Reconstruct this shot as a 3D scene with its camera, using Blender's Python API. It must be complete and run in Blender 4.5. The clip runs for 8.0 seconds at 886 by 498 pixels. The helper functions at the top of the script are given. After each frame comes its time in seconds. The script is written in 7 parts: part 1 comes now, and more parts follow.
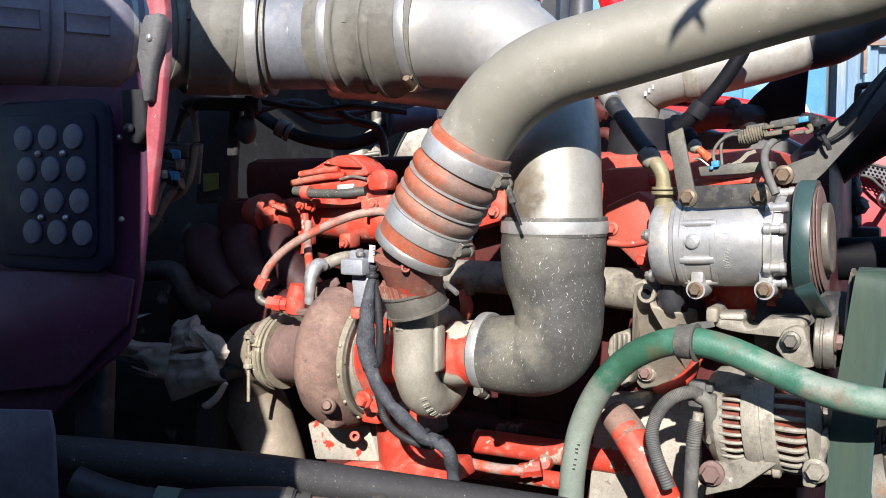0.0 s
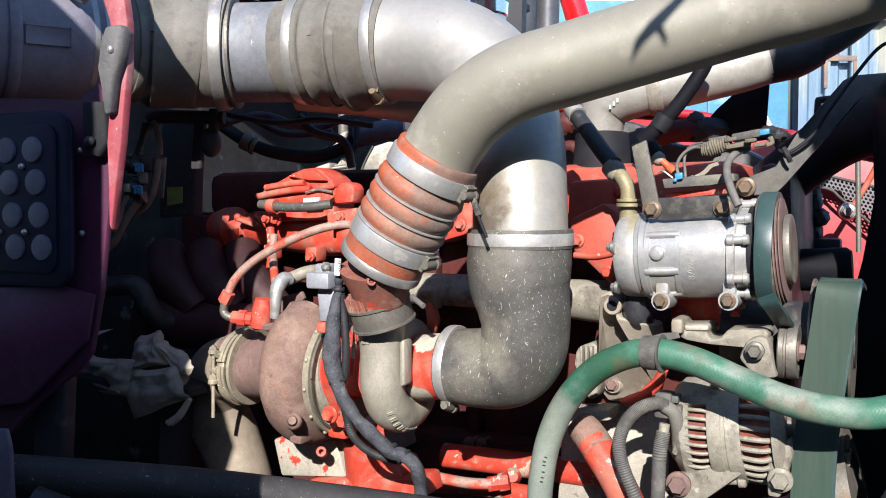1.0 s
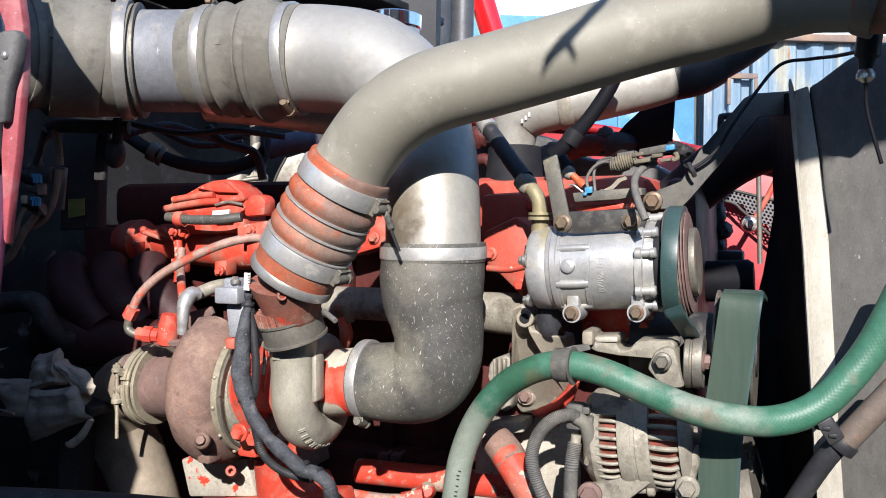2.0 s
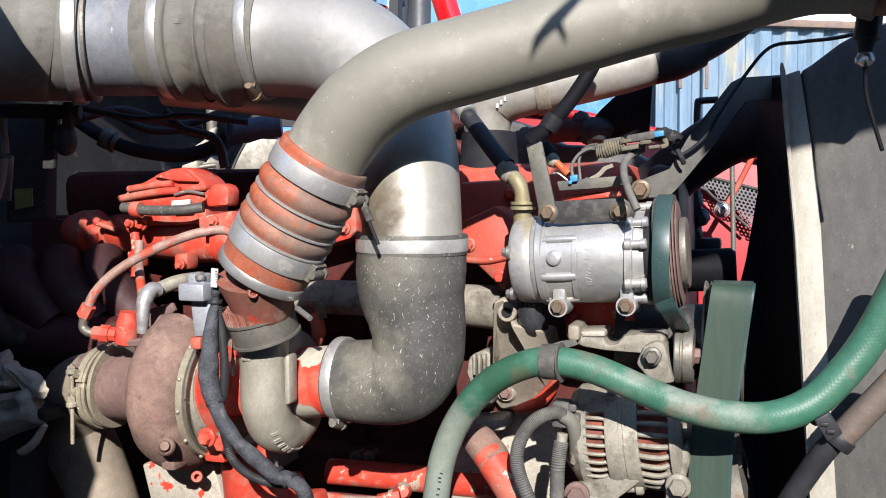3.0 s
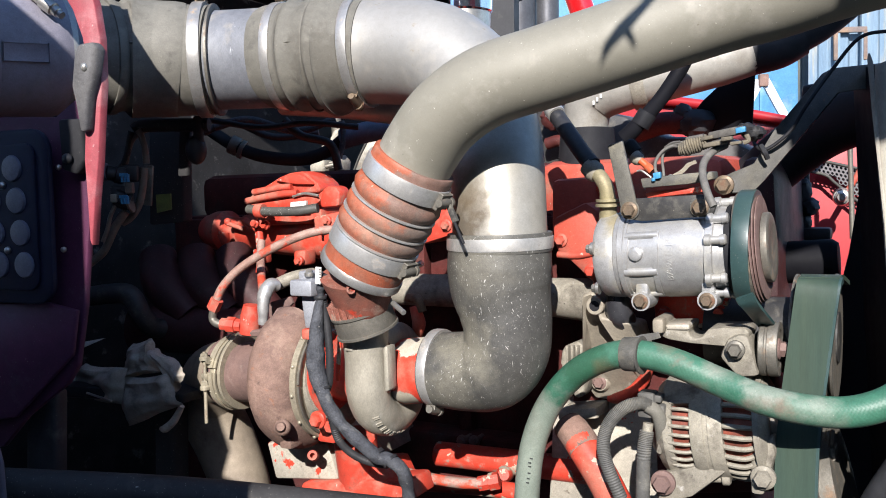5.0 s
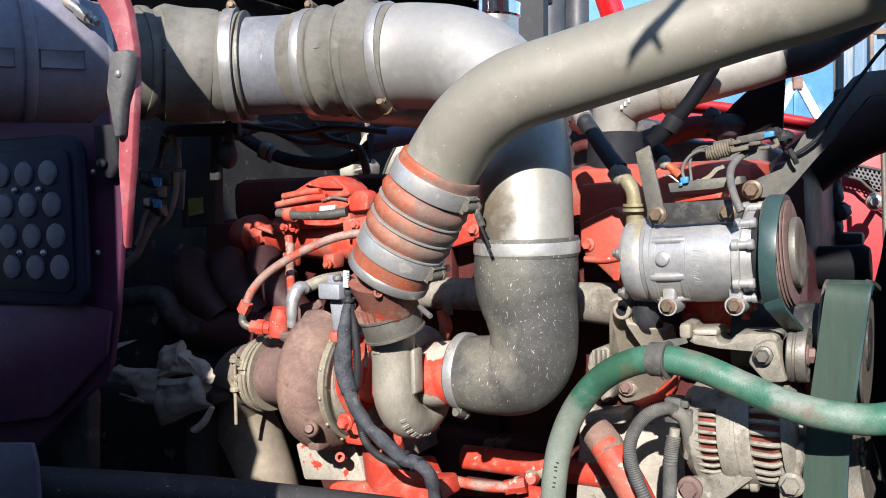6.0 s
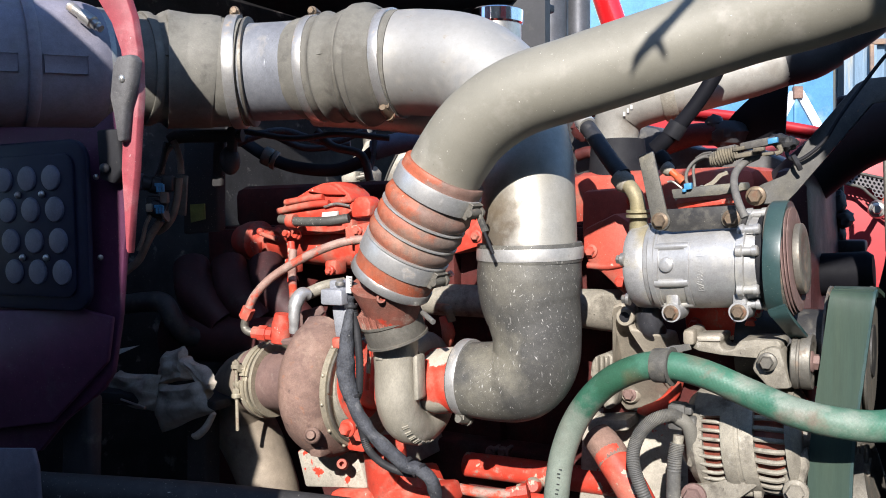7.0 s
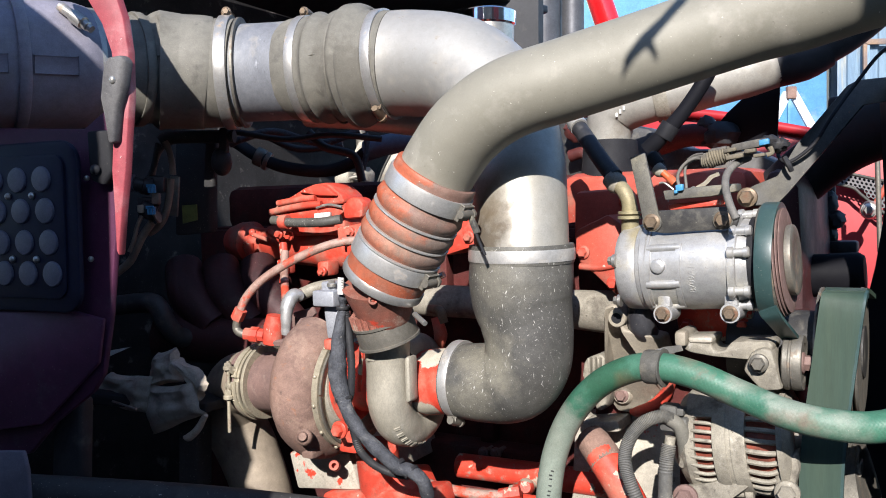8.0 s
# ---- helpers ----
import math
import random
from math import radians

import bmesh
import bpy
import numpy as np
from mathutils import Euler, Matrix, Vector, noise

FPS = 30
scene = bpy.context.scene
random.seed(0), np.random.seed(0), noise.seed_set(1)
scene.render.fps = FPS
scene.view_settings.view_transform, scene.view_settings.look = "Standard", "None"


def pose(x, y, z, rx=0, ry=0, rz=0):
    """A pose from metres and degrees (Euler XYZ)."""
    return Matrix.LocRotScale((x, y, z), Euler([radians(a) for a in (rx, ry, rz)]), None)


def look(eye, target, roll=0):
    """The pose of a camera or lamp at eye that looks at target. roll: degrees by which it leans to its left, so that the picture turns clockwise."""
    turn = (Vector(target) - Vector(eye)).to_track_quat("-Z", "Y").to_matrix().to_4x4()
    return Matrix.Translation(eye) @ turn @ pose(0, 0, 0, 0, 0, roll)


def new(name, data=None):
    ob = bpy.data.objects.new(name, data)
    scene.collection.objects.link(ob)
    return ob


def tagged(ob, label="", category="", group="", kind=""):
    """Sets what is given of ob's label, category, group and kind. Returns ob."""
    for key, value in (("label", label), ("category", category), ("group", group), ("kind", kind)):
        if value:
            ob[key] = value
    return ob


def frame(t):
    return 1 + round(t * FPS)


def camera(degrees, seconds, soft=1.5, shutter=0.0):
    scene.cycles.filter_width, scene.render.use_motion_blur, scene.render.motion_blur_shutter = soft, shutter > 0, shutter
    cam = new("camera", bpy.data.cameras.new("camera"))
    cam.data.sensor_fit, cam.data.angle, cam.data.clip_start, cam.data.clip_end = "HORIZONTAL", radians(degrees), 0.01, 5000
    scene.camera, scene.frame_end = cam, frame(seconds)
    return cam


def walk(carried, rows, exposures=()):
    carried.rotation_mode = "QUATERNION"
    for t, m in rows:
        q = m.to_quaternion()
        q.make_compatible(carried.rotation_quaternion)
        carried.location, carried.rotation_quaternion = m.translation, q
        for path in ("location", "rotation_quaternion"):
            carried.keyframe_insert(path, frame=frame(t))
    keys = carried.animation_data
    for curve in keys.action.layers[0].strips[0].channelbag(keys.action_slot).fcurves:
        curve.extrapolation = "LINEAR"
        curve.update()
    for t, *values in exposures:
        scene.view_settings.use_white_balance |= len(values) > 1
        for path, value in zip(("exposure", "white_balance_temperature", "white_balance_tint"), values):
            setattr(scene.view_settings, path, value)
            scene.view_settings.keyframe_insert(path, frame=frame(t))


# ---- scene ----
cam = camera(53.53, 8.0, soft=1.0)
EYE = 1.5  # height of the first eye above the ground
# seconds, x, y, z above the first eye, yaw, pitch, lean
ROWS = [
    (0.0, 0.0000, 0.0000, 0.0000, 0.00, -4.00, 0.00),
    (0.5, 0.0042, -0.0003, 0.0010, -0.49, -3.64, -0.20),
    (1.0, 0.0036, 0.0028, -0.0016, -2.01, -3.09, -0.16),
    (1.5, 0.0080, 0.0031, 0.0041, -4.41, -2.70, -0.19),
    (2.0, 0.0087, 0.0089, 0.0008, -7.44, -2.37, -0.07),
    (2.2, 0.0040, 0.0162, 0.0016, -8.80, -2.44, -0.02),
    (3.3, -0.0178, 0.0741, 0.0092, -10.68, -3.81, -0.35),
    (3.5, -0.0175, 0.0746, 0.0101, -9.91, -3.98, -0.52),
    (4.0, 0.0153, 0.0449, 0.0216, -6.95, -3.90, -1.02),
    (4.5, 0.0369, 0.0149, 0.0250, -3.49, -4.31, -1.51),
    (6.0, 0.0495, -0.0054, 0.0269, 0.96, -3.99, -1.74),
    (6.5, 0.0455, -0.0060, 0.0246, 1.11, -3.63, -1.70),
    (7.0, 0.0459, -0.0041, 0.0230, 0.95, -3.40, -1.61),
    (7.5, 0.0469, -0.0028, 0.0236, 0.71, -3.36, -1.56),
    (8.0, 0.0494, -0.0027, 0.0248, 0.61, -3.43, -1.62),
]
walk(cam, [(t, pose(x, y, EYE + z, 90 + pitch, 0, yaw) @ pose(0, 0, 0, 0, 0, lean)) for t, x, y, z, yaw, pitch, lean in ROWS],
     exposures=[(0.0, 1.28), (1.5, 1.19), (3.3, 1.10), (4.5, 1.16), (6.0, 1.19), (8.0, 1.19)])

# ---- light ----
SUN = Vector((0.135, 0.79, -0.46)).normalized()  # the way the sunlight travels
world = bpy.data.worlds.new("sky")
scene.world = world
world.use_nodes = True
wn, wl = world.node_tree.nodes, world.node_tree.links
sky = wn.new("ShaderNodeTexSky")
sky.sky_type, sky.sun_disc = "NISHITA", False
sky.sun_elevation = math.asin(-SUN.z)
sky.sun_rotation = math.atan2(-SUN.x, -SUN.y)
sky.air_density, sky.dust_density, sky.ozone_density = 1.0, 0.4, 5.0
wl.new(sky.outputs[0], wn["Background"].inputs[0])
wn["Background"].inputs[1].default_value = 0.15
sun_data = bpy.data.lights.new("sun", "SUN")
sun_data.energy, sun_data.angle, sun_data.color = 5.0, radians(0.53), (1.0, 0.958, 0.932)
sun = new("sun", sun_data)
sun.matrix_world = look((-1, -5, 6), Vector((-1, -5, 6)) + SUN)

# ---- tools ----
X, Y, Z = Vector((1, 0, 0)), Vector((0, 1, 0)), Vector((0, 0, 1))
U = Vector((0.8660254, -0.5, 0))   # along the crankshaft, towards the fan
V = Vector((0.5, 0.8660254, 0))    # across the engine, away from the camera
F = -V
ORIGIN = {}


def thing(name, at, label, category, group="", kind=""):
    ob = new(name)
    ob.location = at
    ob.empty_display_size = 0.02
    ORIGIN[ob.name] = Vector(at)
    return tagged(ob, label, category, group, kind)


def root_of(ob):
    while ob.parent:
        ob = ob.parent
    return ob


def finish(me, material, smooth):
    me.materials.append(material)
    if smooth:
        me.polygons.foreach_set("use_smooth", [True] * len(me.polygons))
        me.set_sharp_from_angle(angle=radians(smooth))


def part(name, geo, material, parent=None, label="", smooth=38, kind="", category=""):
    """Links geometry given in world metres as one mesh, under a thing or a part."""
    o = ORIGIN[root_of(parent).name] if parent else Vector((0, 0, 0))
    me = bpy.data.meshes.new(name)
    if isinstance(geo, bmesh.types.BMesh):
        bmesh.ops.recalc_face_normals(geo, faces=geo.faces)
        bmesh.ops.translate(geo, verts=geo.verts, vec=-o)
        geo.to_mesh(me)
        geo.free()
    else:
        me.from_pydata([tuple(Vector(v) - o) for v in geo[0]], [], geo[1])
        bm = bmesh.new()
        bm.from_mesh(me)
        bmesh.ops.recalc_face_normals(bm, faces=bm.faces)
        bm.to_mesh(me)
        bm.free()
        if len(geo) > 2:
            me.attributes.new("lay", "FLOAT_VECTOR", "POINT").data.foreach_set("vector", [c for q in geo[2] for c in q])
    finish(me, material, smooth)
    ob = new(name, me)
    ob.parent = parent
    if parent is None:
        ORIGIN[ob.name] = o
    return tagged(ob, label, category, "", kind)


def join(*geos):
    verts, faces = [], []
    for g in geos:
        n = len(verts)
        verts += list(g[0])
        faces += [tuple(i + n for i in f) for f in g[1]]
    return verts, faces


def basis(d, hint=Z):
    d = Vector(d).normalized()
    if abs(d.dot(hint)) > 0.95:
        hint = X
    a = hint.cross(d).normalized()
    return d, a, d.cross(a).normalized()


def glide(pts, per=6):
    """A smooth line through the points."""
    p = [Vector(q) for q in pts]
    if len(p) == 2:
        return p
    p = [p[0] * 2 - p[1]] + p + [p[-1] * 2 - p[-2]]
    out = []
    for i in range(1, len(p) - 2):
        for k in range(per):
            t = k / per
            a, b, c, d = p[i - 1:i + 3]
            out.append(0.5 * (2 * b + (c - a) * t + (2 * a - 5 * b + 4 * c - d) * t * t + (3 * b - a - 3 * c + d) * t ** 3))
    return out + [p[-2]]


def tube(pts, r, seg=18, per=6, ridge=0.0, waves=0, squash=1.0):
    """A round bar or hose along a smooth line; r is one radius or one for each point."""
    n0 = len(pts)
    line = glide(pts, per)
    n = len(line)
    radii = [r] * n if not isinstance(r, (list, tuple)) else [float(np.interp(i * (n0 - 1) / (n - 1), range(n0), r)) for i in range(n)]
    verts, faces, lay = [], [], []
    gone = 0.0
    _, a, b = basis(line[1] - line[0])
    for i, p in enumerate(line):
        gone += (p - line[i - 1]).length if i else 0.0
        d = (line[min(i + 1, n - 1)] - line[max(i - 1, 0)]).normalized()
        a = (a - d * a.dot(d)).normalized()
        b = d.cross(a)
        rr = radii[i] + (ridge if waves and i % 2 else 0.0)
        for k in range(seg):
            w = 2 * math.pi * k / seg
            verts.append(p + a * (rr * math.cos(w)) + b * (rr * squash * math.sin(w)))
            lay.append((gone, math.cos(w), math.sin(w)))
    for i in range(n - 1):
        for k in range(seg):
            q = (k + 1) % seg
            faces.append((i * seg + k, i * seg + q, (i + 1) * seg + q, (i + 1) * seg + k))
    faces += [tuple(range(seg))[::-1], tuple((n - 1) * seg + k for k in range(seg))]
    return verts, faces, lay


def turn(A, B, prof, seg=36):
    """A turned body between A and B; prof: (share of the way, radius)."""
    A, B = Vector(A), Vector(B)
    d, a, b = basis(B - A)
    verts, faces = [], []
    for f, r in prof:
        c = A.lerp(B, f)
        for k in range(seg):
            w = 2 * math.pi * k / seg
            verts.append(c + (a * math.cos(w) + b * math.sin(w)) * max(r, 0.0002))
    n = len(prof)
    for i in range(n - 1):
        for k in range(seg):
            q = (k + 1) % seg
            faces.append((i * seg + k, i * seg + q, (i + 1) * seg + q, (i + 1) * seg + k))
    faces += [tuple(range(seg))[::-1], tuple((n - 1) * seg + k for k in range(seg))]
    return verts, faces


def ring(c, d, r, w, t=0.0015, seg=40):
    """A flat band of width w round the axis d."""
    c, d = Vector(c), Vector(d).normalized()
    A, B = c - d * w / 2, c + d * w / 2
    return turn(A, B, [(0, r), (0, r + t), (0.12, r + t * 1.3), (0.88, r + t * 1.3), (1, r + t), (1, r)], seg)


def box(c, size, ax=(X, Y, Z), bevel=0.002):
    bm = bmesh.new()
    bmesh.ops.create_cube(bm, size=1.0)
    for v in bm.verts:
        q = v.co.copy()
        v.co = Vector(c) + ax[0] * q.x * size[0] + ax[1] * q.y * size[1] + ax[2] * q.z * size[2]
    if bevel:
        bmesh.ops.bevel(bm, geom=bm.edges[:], offset=min(bevel, min(size) * 0.4), segments=2, profile=0.5, affect="EDGES")
    return out_of(bm)


def out_of(bm):
    bm.verts.index_update()
    g = [v.co.copy() for v in bm.verts], [tuple(v.index for v in f.verts) for f in bm.faces]
    bm.free()
    return g


def slab(pts, thick, bevel=0.0015):
    """A plate: an outline of world points, given thickness along thick."""
    bm = bmesh.new()
    t = Vector(thick)
    vs = [bm.verts.new(Vector(p)) for p in pts]
    f = bm.faces.new(vs)
    r = bmesh.ops.extrude_face_region(bm, geom=[f])
    bmesh.ops.translate(bm, verts=[v for v in r["geom"] if isinstance(v, bmesh.types.BMVert)], vec=t)
    bmesh.ops.recalc_face_normals(bm, faces=bm.faces)
    if bevel:
        bmesh.ops.bevel(bm, geom=bm.edges[:], offset=bevel, segments=2, profile=0.5, affect="EDGES", clamp_overlap=True)
    return out_of(bm)


def bar(pts, wide, thick, side, per=5):
    """A flat strip along a line, wide along side."""
    line = glide(pts, per)
    s = Vector(side).normalized()
    verts, faces = [], []
    n = len(line)
    for i, p in enumerate(line):
        d = (line[min(i + 1, n - 1)] - line[max(i - 1, 0)]).normalized()
        w = (s - d * s.dot(d)).normalized()
        k = d.cross(w)
        for x, y in ((-1, -1), (1, -1), (1, 1), (-1, 1)):
            verts.append(p + w * (x * wide / 2) + k * (y * thick / 2))
    for i in range(n - 1):
        for k in range(4):
            q = (k + 1) % 4
            faces.append((i * 4 + k, i * 4 + q, i * 4 + 4 + q, i * 4 + 4 + k))
    return verts, faces + [(3, 2, 1, 0), tuple((n - 1) * 4 + k for k in range(4))]


def hex_head(c, d, s, h=None):
    """A hexagon bolt head with its flange; s is its half width."""
    c, d = Vector(c), Vector(d).normalized()
    h = h or s * 1.1
    _, a, b = basis(d)
    head = turn(c, c + d * h, [(0, s * 1.12), (0.75, s * 1.12), (1.0, s * 0.92)], 6)
    flange = turn(c - d * 0.004, c + d * h * 0.22, [(0, s * 1.5), (0.75, s * 1.5), (1, s * 1.2)], 20)
    return join(head, flange)


def screw_clamp(c, d, r, w, where, parent, band_mat, screw_mat, name="hose_clamp"):
    """A band clamp with its worm-screw housing at the side named by where."""
    band = part(name, ring(c, d, r, w), band_mat, parent, "steel band clamp")
    d = Vector(d).normalized()
    o = Vector(where)
    o = (o - d * o.dot(d)).normalized()
    t = d.cross(o)
    p = Vector(c) + o * (r + 0.006)
    part("screw", join(turn(p - t * 0.014, p + t * 0.010, [(0, 0.0045), (0.5, 0.006), (1, 0.005)], 12), hex_head(p + t * 0.012, t, 0.0045, 0.006),
                       box(p - o * 0.004, (w * 0.9, 0.022, 0.006), (d, t, o), 0.001)), screw_mat, band, "worm screw")
    return band


def ball(c, size, ax=(X, Y, Z), seg=18, rough=0.0):
    verts, faces = [], []
    rows = seg // 2
    for i in range(rows + 1):
        p = math.pi * i / rows
        for k in range(seg):
            w = 2 * math.pi * k / seg
            v = Vector((math.sin(p) * math.cos(w), math.sin(p) * math.sin(w), math.cos(p)))
            if rough:
                v *= 1 + rough * noise.noise(v * 2.3 + Vector(c) * 7)
            verts.append(Vector(c) + ax[0] * v.x * size[0] + ax[1] * v.y * size[1] + ax[2] * v.z * size[2])
    for i in range(rows):
        for k in range(seg):
            q = (k + 1) % seg
            faces.append((i * seg + k, i * seg + q, (i + 1) * seg + q, (i + 1) * seg + k))
    return verts, faces


def rumple(geo, amount, scale, seed=0.0):
    """The same shape with an uneven surface."""
    return [Vector(p) + noise.noise_vector(Vector(p) * scale + Vector((seed, seed, seed))) * amount for p in geo[0]], geo[1]


def lettering(text, size):
    """Flat outlines of a line of text as verts and faces, x along the line, centred."""
    cu = bpy.data.curves.new("letters", "FONT")
    cu.body, cu.size, cu.align_x, cu.align_y, cu.extrude = text, size, "CENTER", "CENTER", 0.0004
    ob = bpy.data.objects.new("letters", cu)
    me = bpy.data.meshes.new_from_object(ob)
    geo = [v.co.copy() for v in me.vertices], [tuple(p.vertices) for p in me.polygons]
    bpy.data.objects.remove(ob)
    bpy.data.meshes.remove(me)
    bpy.data.curves.remove(cu)
    return geo


# ---- materials ----
def rgb(c):
    return (*c, 1.0)


def surf(name, base, other, scale=30.0, rough=0.5, metal=0.0, bump=0.15, grain=300.0, spots=(), spread=(0.35, 0.65), coat=0.0, streak=None, grime=0.22, scratch=None, braid=None, spec=None, stains=(), specks=0.3):
    """A worn surface: two base colours in soft patches, then spots of (colour, scale, from, to, roughness, metal),
    stains of (colour, centre, reach, strength) at their places, and dust specks."""
    m = bpy.data.materials.new(name)
    m.use_nodes = True
    nt, ns, ln = m.node_tree, m.node_tree.nodes, m.node_tree.links
    bsdf = ns["Principled BSDF"]
    tc = ns.new("ShaderNodeTexCoord")
    mp = ns.new("ShaderNodeMapping")
    ln.new(tc.outputs["Object"], mp.inputs[0])
    if streak:
        mp.inputs["Scale"].default_value = streak

    def cloud(sc, detail=6.0, shift=0.0, harsh=0.62):
        n = ns.new("ShaderNodeTexNoise")
        n.inputs["Scale"].default_value, n.inputs["Detail"].default_value = sc, detail
        n.inputs["Roughness"].default_value = harsh
        if shift:
            q = ns.new("ShaderNodeMapping")
            q.inputs["Location"].default_value = (shift, shift * 1.7, -shift)
            ln.new(mp.outputs[0], q.inputs[0])
            ln.new(q.outputs[0], n.inputs[0])
        else:
            ln.new(mp.outputs[0], n.inputs[0])
        return n.outputs[0]

    def ramp(value, lo, hi, top=1.0, low=0.0):
        r = ns.new("ShaderNodeMapRange")
        r.inputs["From Min"].default_value, r.inputs["From Max"].default_value = lo, hi
        r.inputs["To Min"].default_value, r.inputs["To Max"].default_value = low, top
        ln.new(value, r.inputs["Value"])
        return r.outputs[0]

    def maths(op, a, b=None):
        x = ns.new("ShaderNodeMath")
        x.operation = op
        for slot, val in ((0, a), (1, b)):
            if isinstance(val, bpy.types.NodeSocket):
                ln.new(val, x.inputs[slot])
            elif val is not None:
                x.inputs[slot].default_value = val
        return x.outputs[0]

    def blend(fac, a, b, kind="RGBA"):
        x = ns.new("ShaderNodeMix")
        x.data_type = kind
        pick = {"RGBA": (6, 7, 2), "FLOAT": (2, 3, 0)}[kind]
        ln.new(fac, x.inputs[0])
        for slot, val in zip(pick[:2], (a, b)):
            if isinstance(val, bpy.types.NodeSocket):
                ln.new(val, x.inputs[slot])
            else:
                x.inputs[slot].default_value = rgb(val) if kind == "RGBA" else val
        return x.outputs[pick[2]]

    patch = ramp(cloud(scale), *spread)
    col = blend(patch, base, other)
    rg = blend(patch, rough * 0.85, min(1.0, rough * 1.15), "FLOAT")
    mt = None
    for i, (c, sc, lo, hi, r, me) in enumerate(spots):
        mask = ramp(cloud(sc, 8.0, 3.1 + 2.7 * i), lo, hi)
        col = blend(mask, col, c)
        rg = blend(mask, rg, r, "FLOAT")
        mt = blend(mask, metal if mt is None else mt, me, "FLOAT")
    if stains:
        geo = ns.new("ShaderNodeNewGeometry")
        for i, (c, centre, reach, strength, *soft) in enumerate(stains):
            d = ns.new("ShaderNodeVectorMath")
            d.operation = "DISTANCE"
            ln.new(geo.outputs["Position"], d.inputs[0])
            d.inputs[1].default_value = centre
            wob = maths("MULTIPLY", maths("SUBTRACT", cloud(45.0, 7.0, 21.0 + i), 0.5), reach * 1.6)
            mask = ramp(maths("ADD", d.outputs["Value"], wob), reach, reach * (soft[0] if soft else 0.35), strength)
            col = blend(mask, col, c)
            rg = blend(mask, rg, min(1.0, rough * 1.25), "FLOAT")
            mt = blend(mask, metal if mt is None else mt, metal * 0.3, "FLOAT")
    if scratch:
        for turn_by, sc in ((0.30, 620.0), (-0.45, 690.0), (1.0, 560.0), (-0.1, 480.0)):
            q = ns.new("ShaderNodeMapping")
            q.vector_type = "TEXTURE"
            q.inputs["Rotation"].default_value = (0.2, turn_by, 0.1)
            q.inputs["Scale"].default_value = (1.0, 1.2, 7.0)
            ln.new(mp.outputs[0], q.inputs[0])
            n = ns.new("ShaderNodeTexNoise")
            n.inputs["Scale"].default_value, n.inputs["Detail"].default_value = sc, 2.0
            ln.new(q.outputs[0], n.inputs[0])
            mask = maths("MULTIPLY", ramp(n.outputs[0], 0.69, 0.73), ramp(cloud(22.0, 4.0, 41.0 + turn_by), 0.43, 0.55))
            col = blend(mask, col, scratch)
    if grime:
        for sc, k, sh in ((scale * 4.0 + 50.0, grime * 0.75, 5.0), (6.5, grime * 0.9, 14.0), (750.0, grime * 0.9, 17.0)):
            x = ns.new("ShaderNodeVectorMath")
            x.operation = "SCALE"
            ln.new(col, x.inputs[0])
            ln.new(ramp(cloud(sc, 8.0, sh, 0.7), 0.3, 0.7, 1.0 + k * 0.7, 1.0 - k), x.inputs["Scale"])
            col = x.outputs[0]
    if specks:
        col = blend(ramp(cloud(430.0, 3.0, 31.0), 0.67, 0.74, specks), col, (0.40, 0.365, 0.30))
        col = blend(ramp(cloud(260.0, 3.0, 37.0), 0.68, 0.735, specks * 1.3), col, tuple(c * 0.35 for c in base))
    ln.new(col, bsdf.inputs["Base Color"])
    ln.new(rg, bsdf.inputs["Roughness"])
    if mt is None:
        bsdf.inputs["Metallic"].default_value = metal
    else:
        ln.new(mt, bsdf.inputs["Metallic"])
    bsdf.inputs["Coat Weight"].default_value = coat
    bsdf.inputs["Specular IOR Level"].default_value = spec if spec is not None else (0.28 if rough > 0.4 else 0.5)
    if bump:
        b = ns.new("ShaderNodeBump")
        b.inputs["Strength"].default_value, b.inputs["Distance"].default_value = bump, 0.002
        height = cloud(grain, 5.0, 9.0)
        if braid:
            lay = ns.new("ShaderNodeAttribute")
            lay.attribute_name = "lay"
            part_of = ns.new("ShaderNodeSeparateXYZ")
            ln.new(lay.outputs["Vector"], part_of.inputs[0])
            around = maths("MULTIPLY", maths("ARCTAN2", part_of.outputs[2], part_of.outputs[1]), braid[0])
            along = maths("MULTIPLY", part_of.outputs[0], braid[1])
            weft = maths("MULTIPLY", maths("SINE", around), maths("SINE", along))
            height = maths("ADD", maths("MULTIPLY", height, 0.25), maths("MULTIPLY", weft, 0.22))
        ln.new(height, b.inputs["Height"])
        ln.new(b.outputs[0], bsdf.inputs["Normal"])
    return m


M_BAND = surf("bright worn steel band", (0.60, 0.585, 0.555), (0.50, 0.485, 0.455), 40, 0.43, 0.72, 0.04, 400, [((0.30, 0.25, 0.20), 40, 0.60, 0.72, 0.7, 0.2)], grime=0.15)
M_CHARGE = surf("dull olive grey pipe paint", (0.196, 0.184, 0.146), (0.168, 0.157, 0.124), 5, 0.58, 0.08, 0.04, 600, [((0.30, 0.28, 0.235), 14, 0.58, 0.80, 0.6, 0.1), ((0.48, 0.45, 0.39), 210, 0.68, 0.71, 0.7, 0.0), ((0.13, 0.115, 0.09), 150, 0.70, 0.73, 0.7, 0.0)], grime=0.08, spec=0.45)
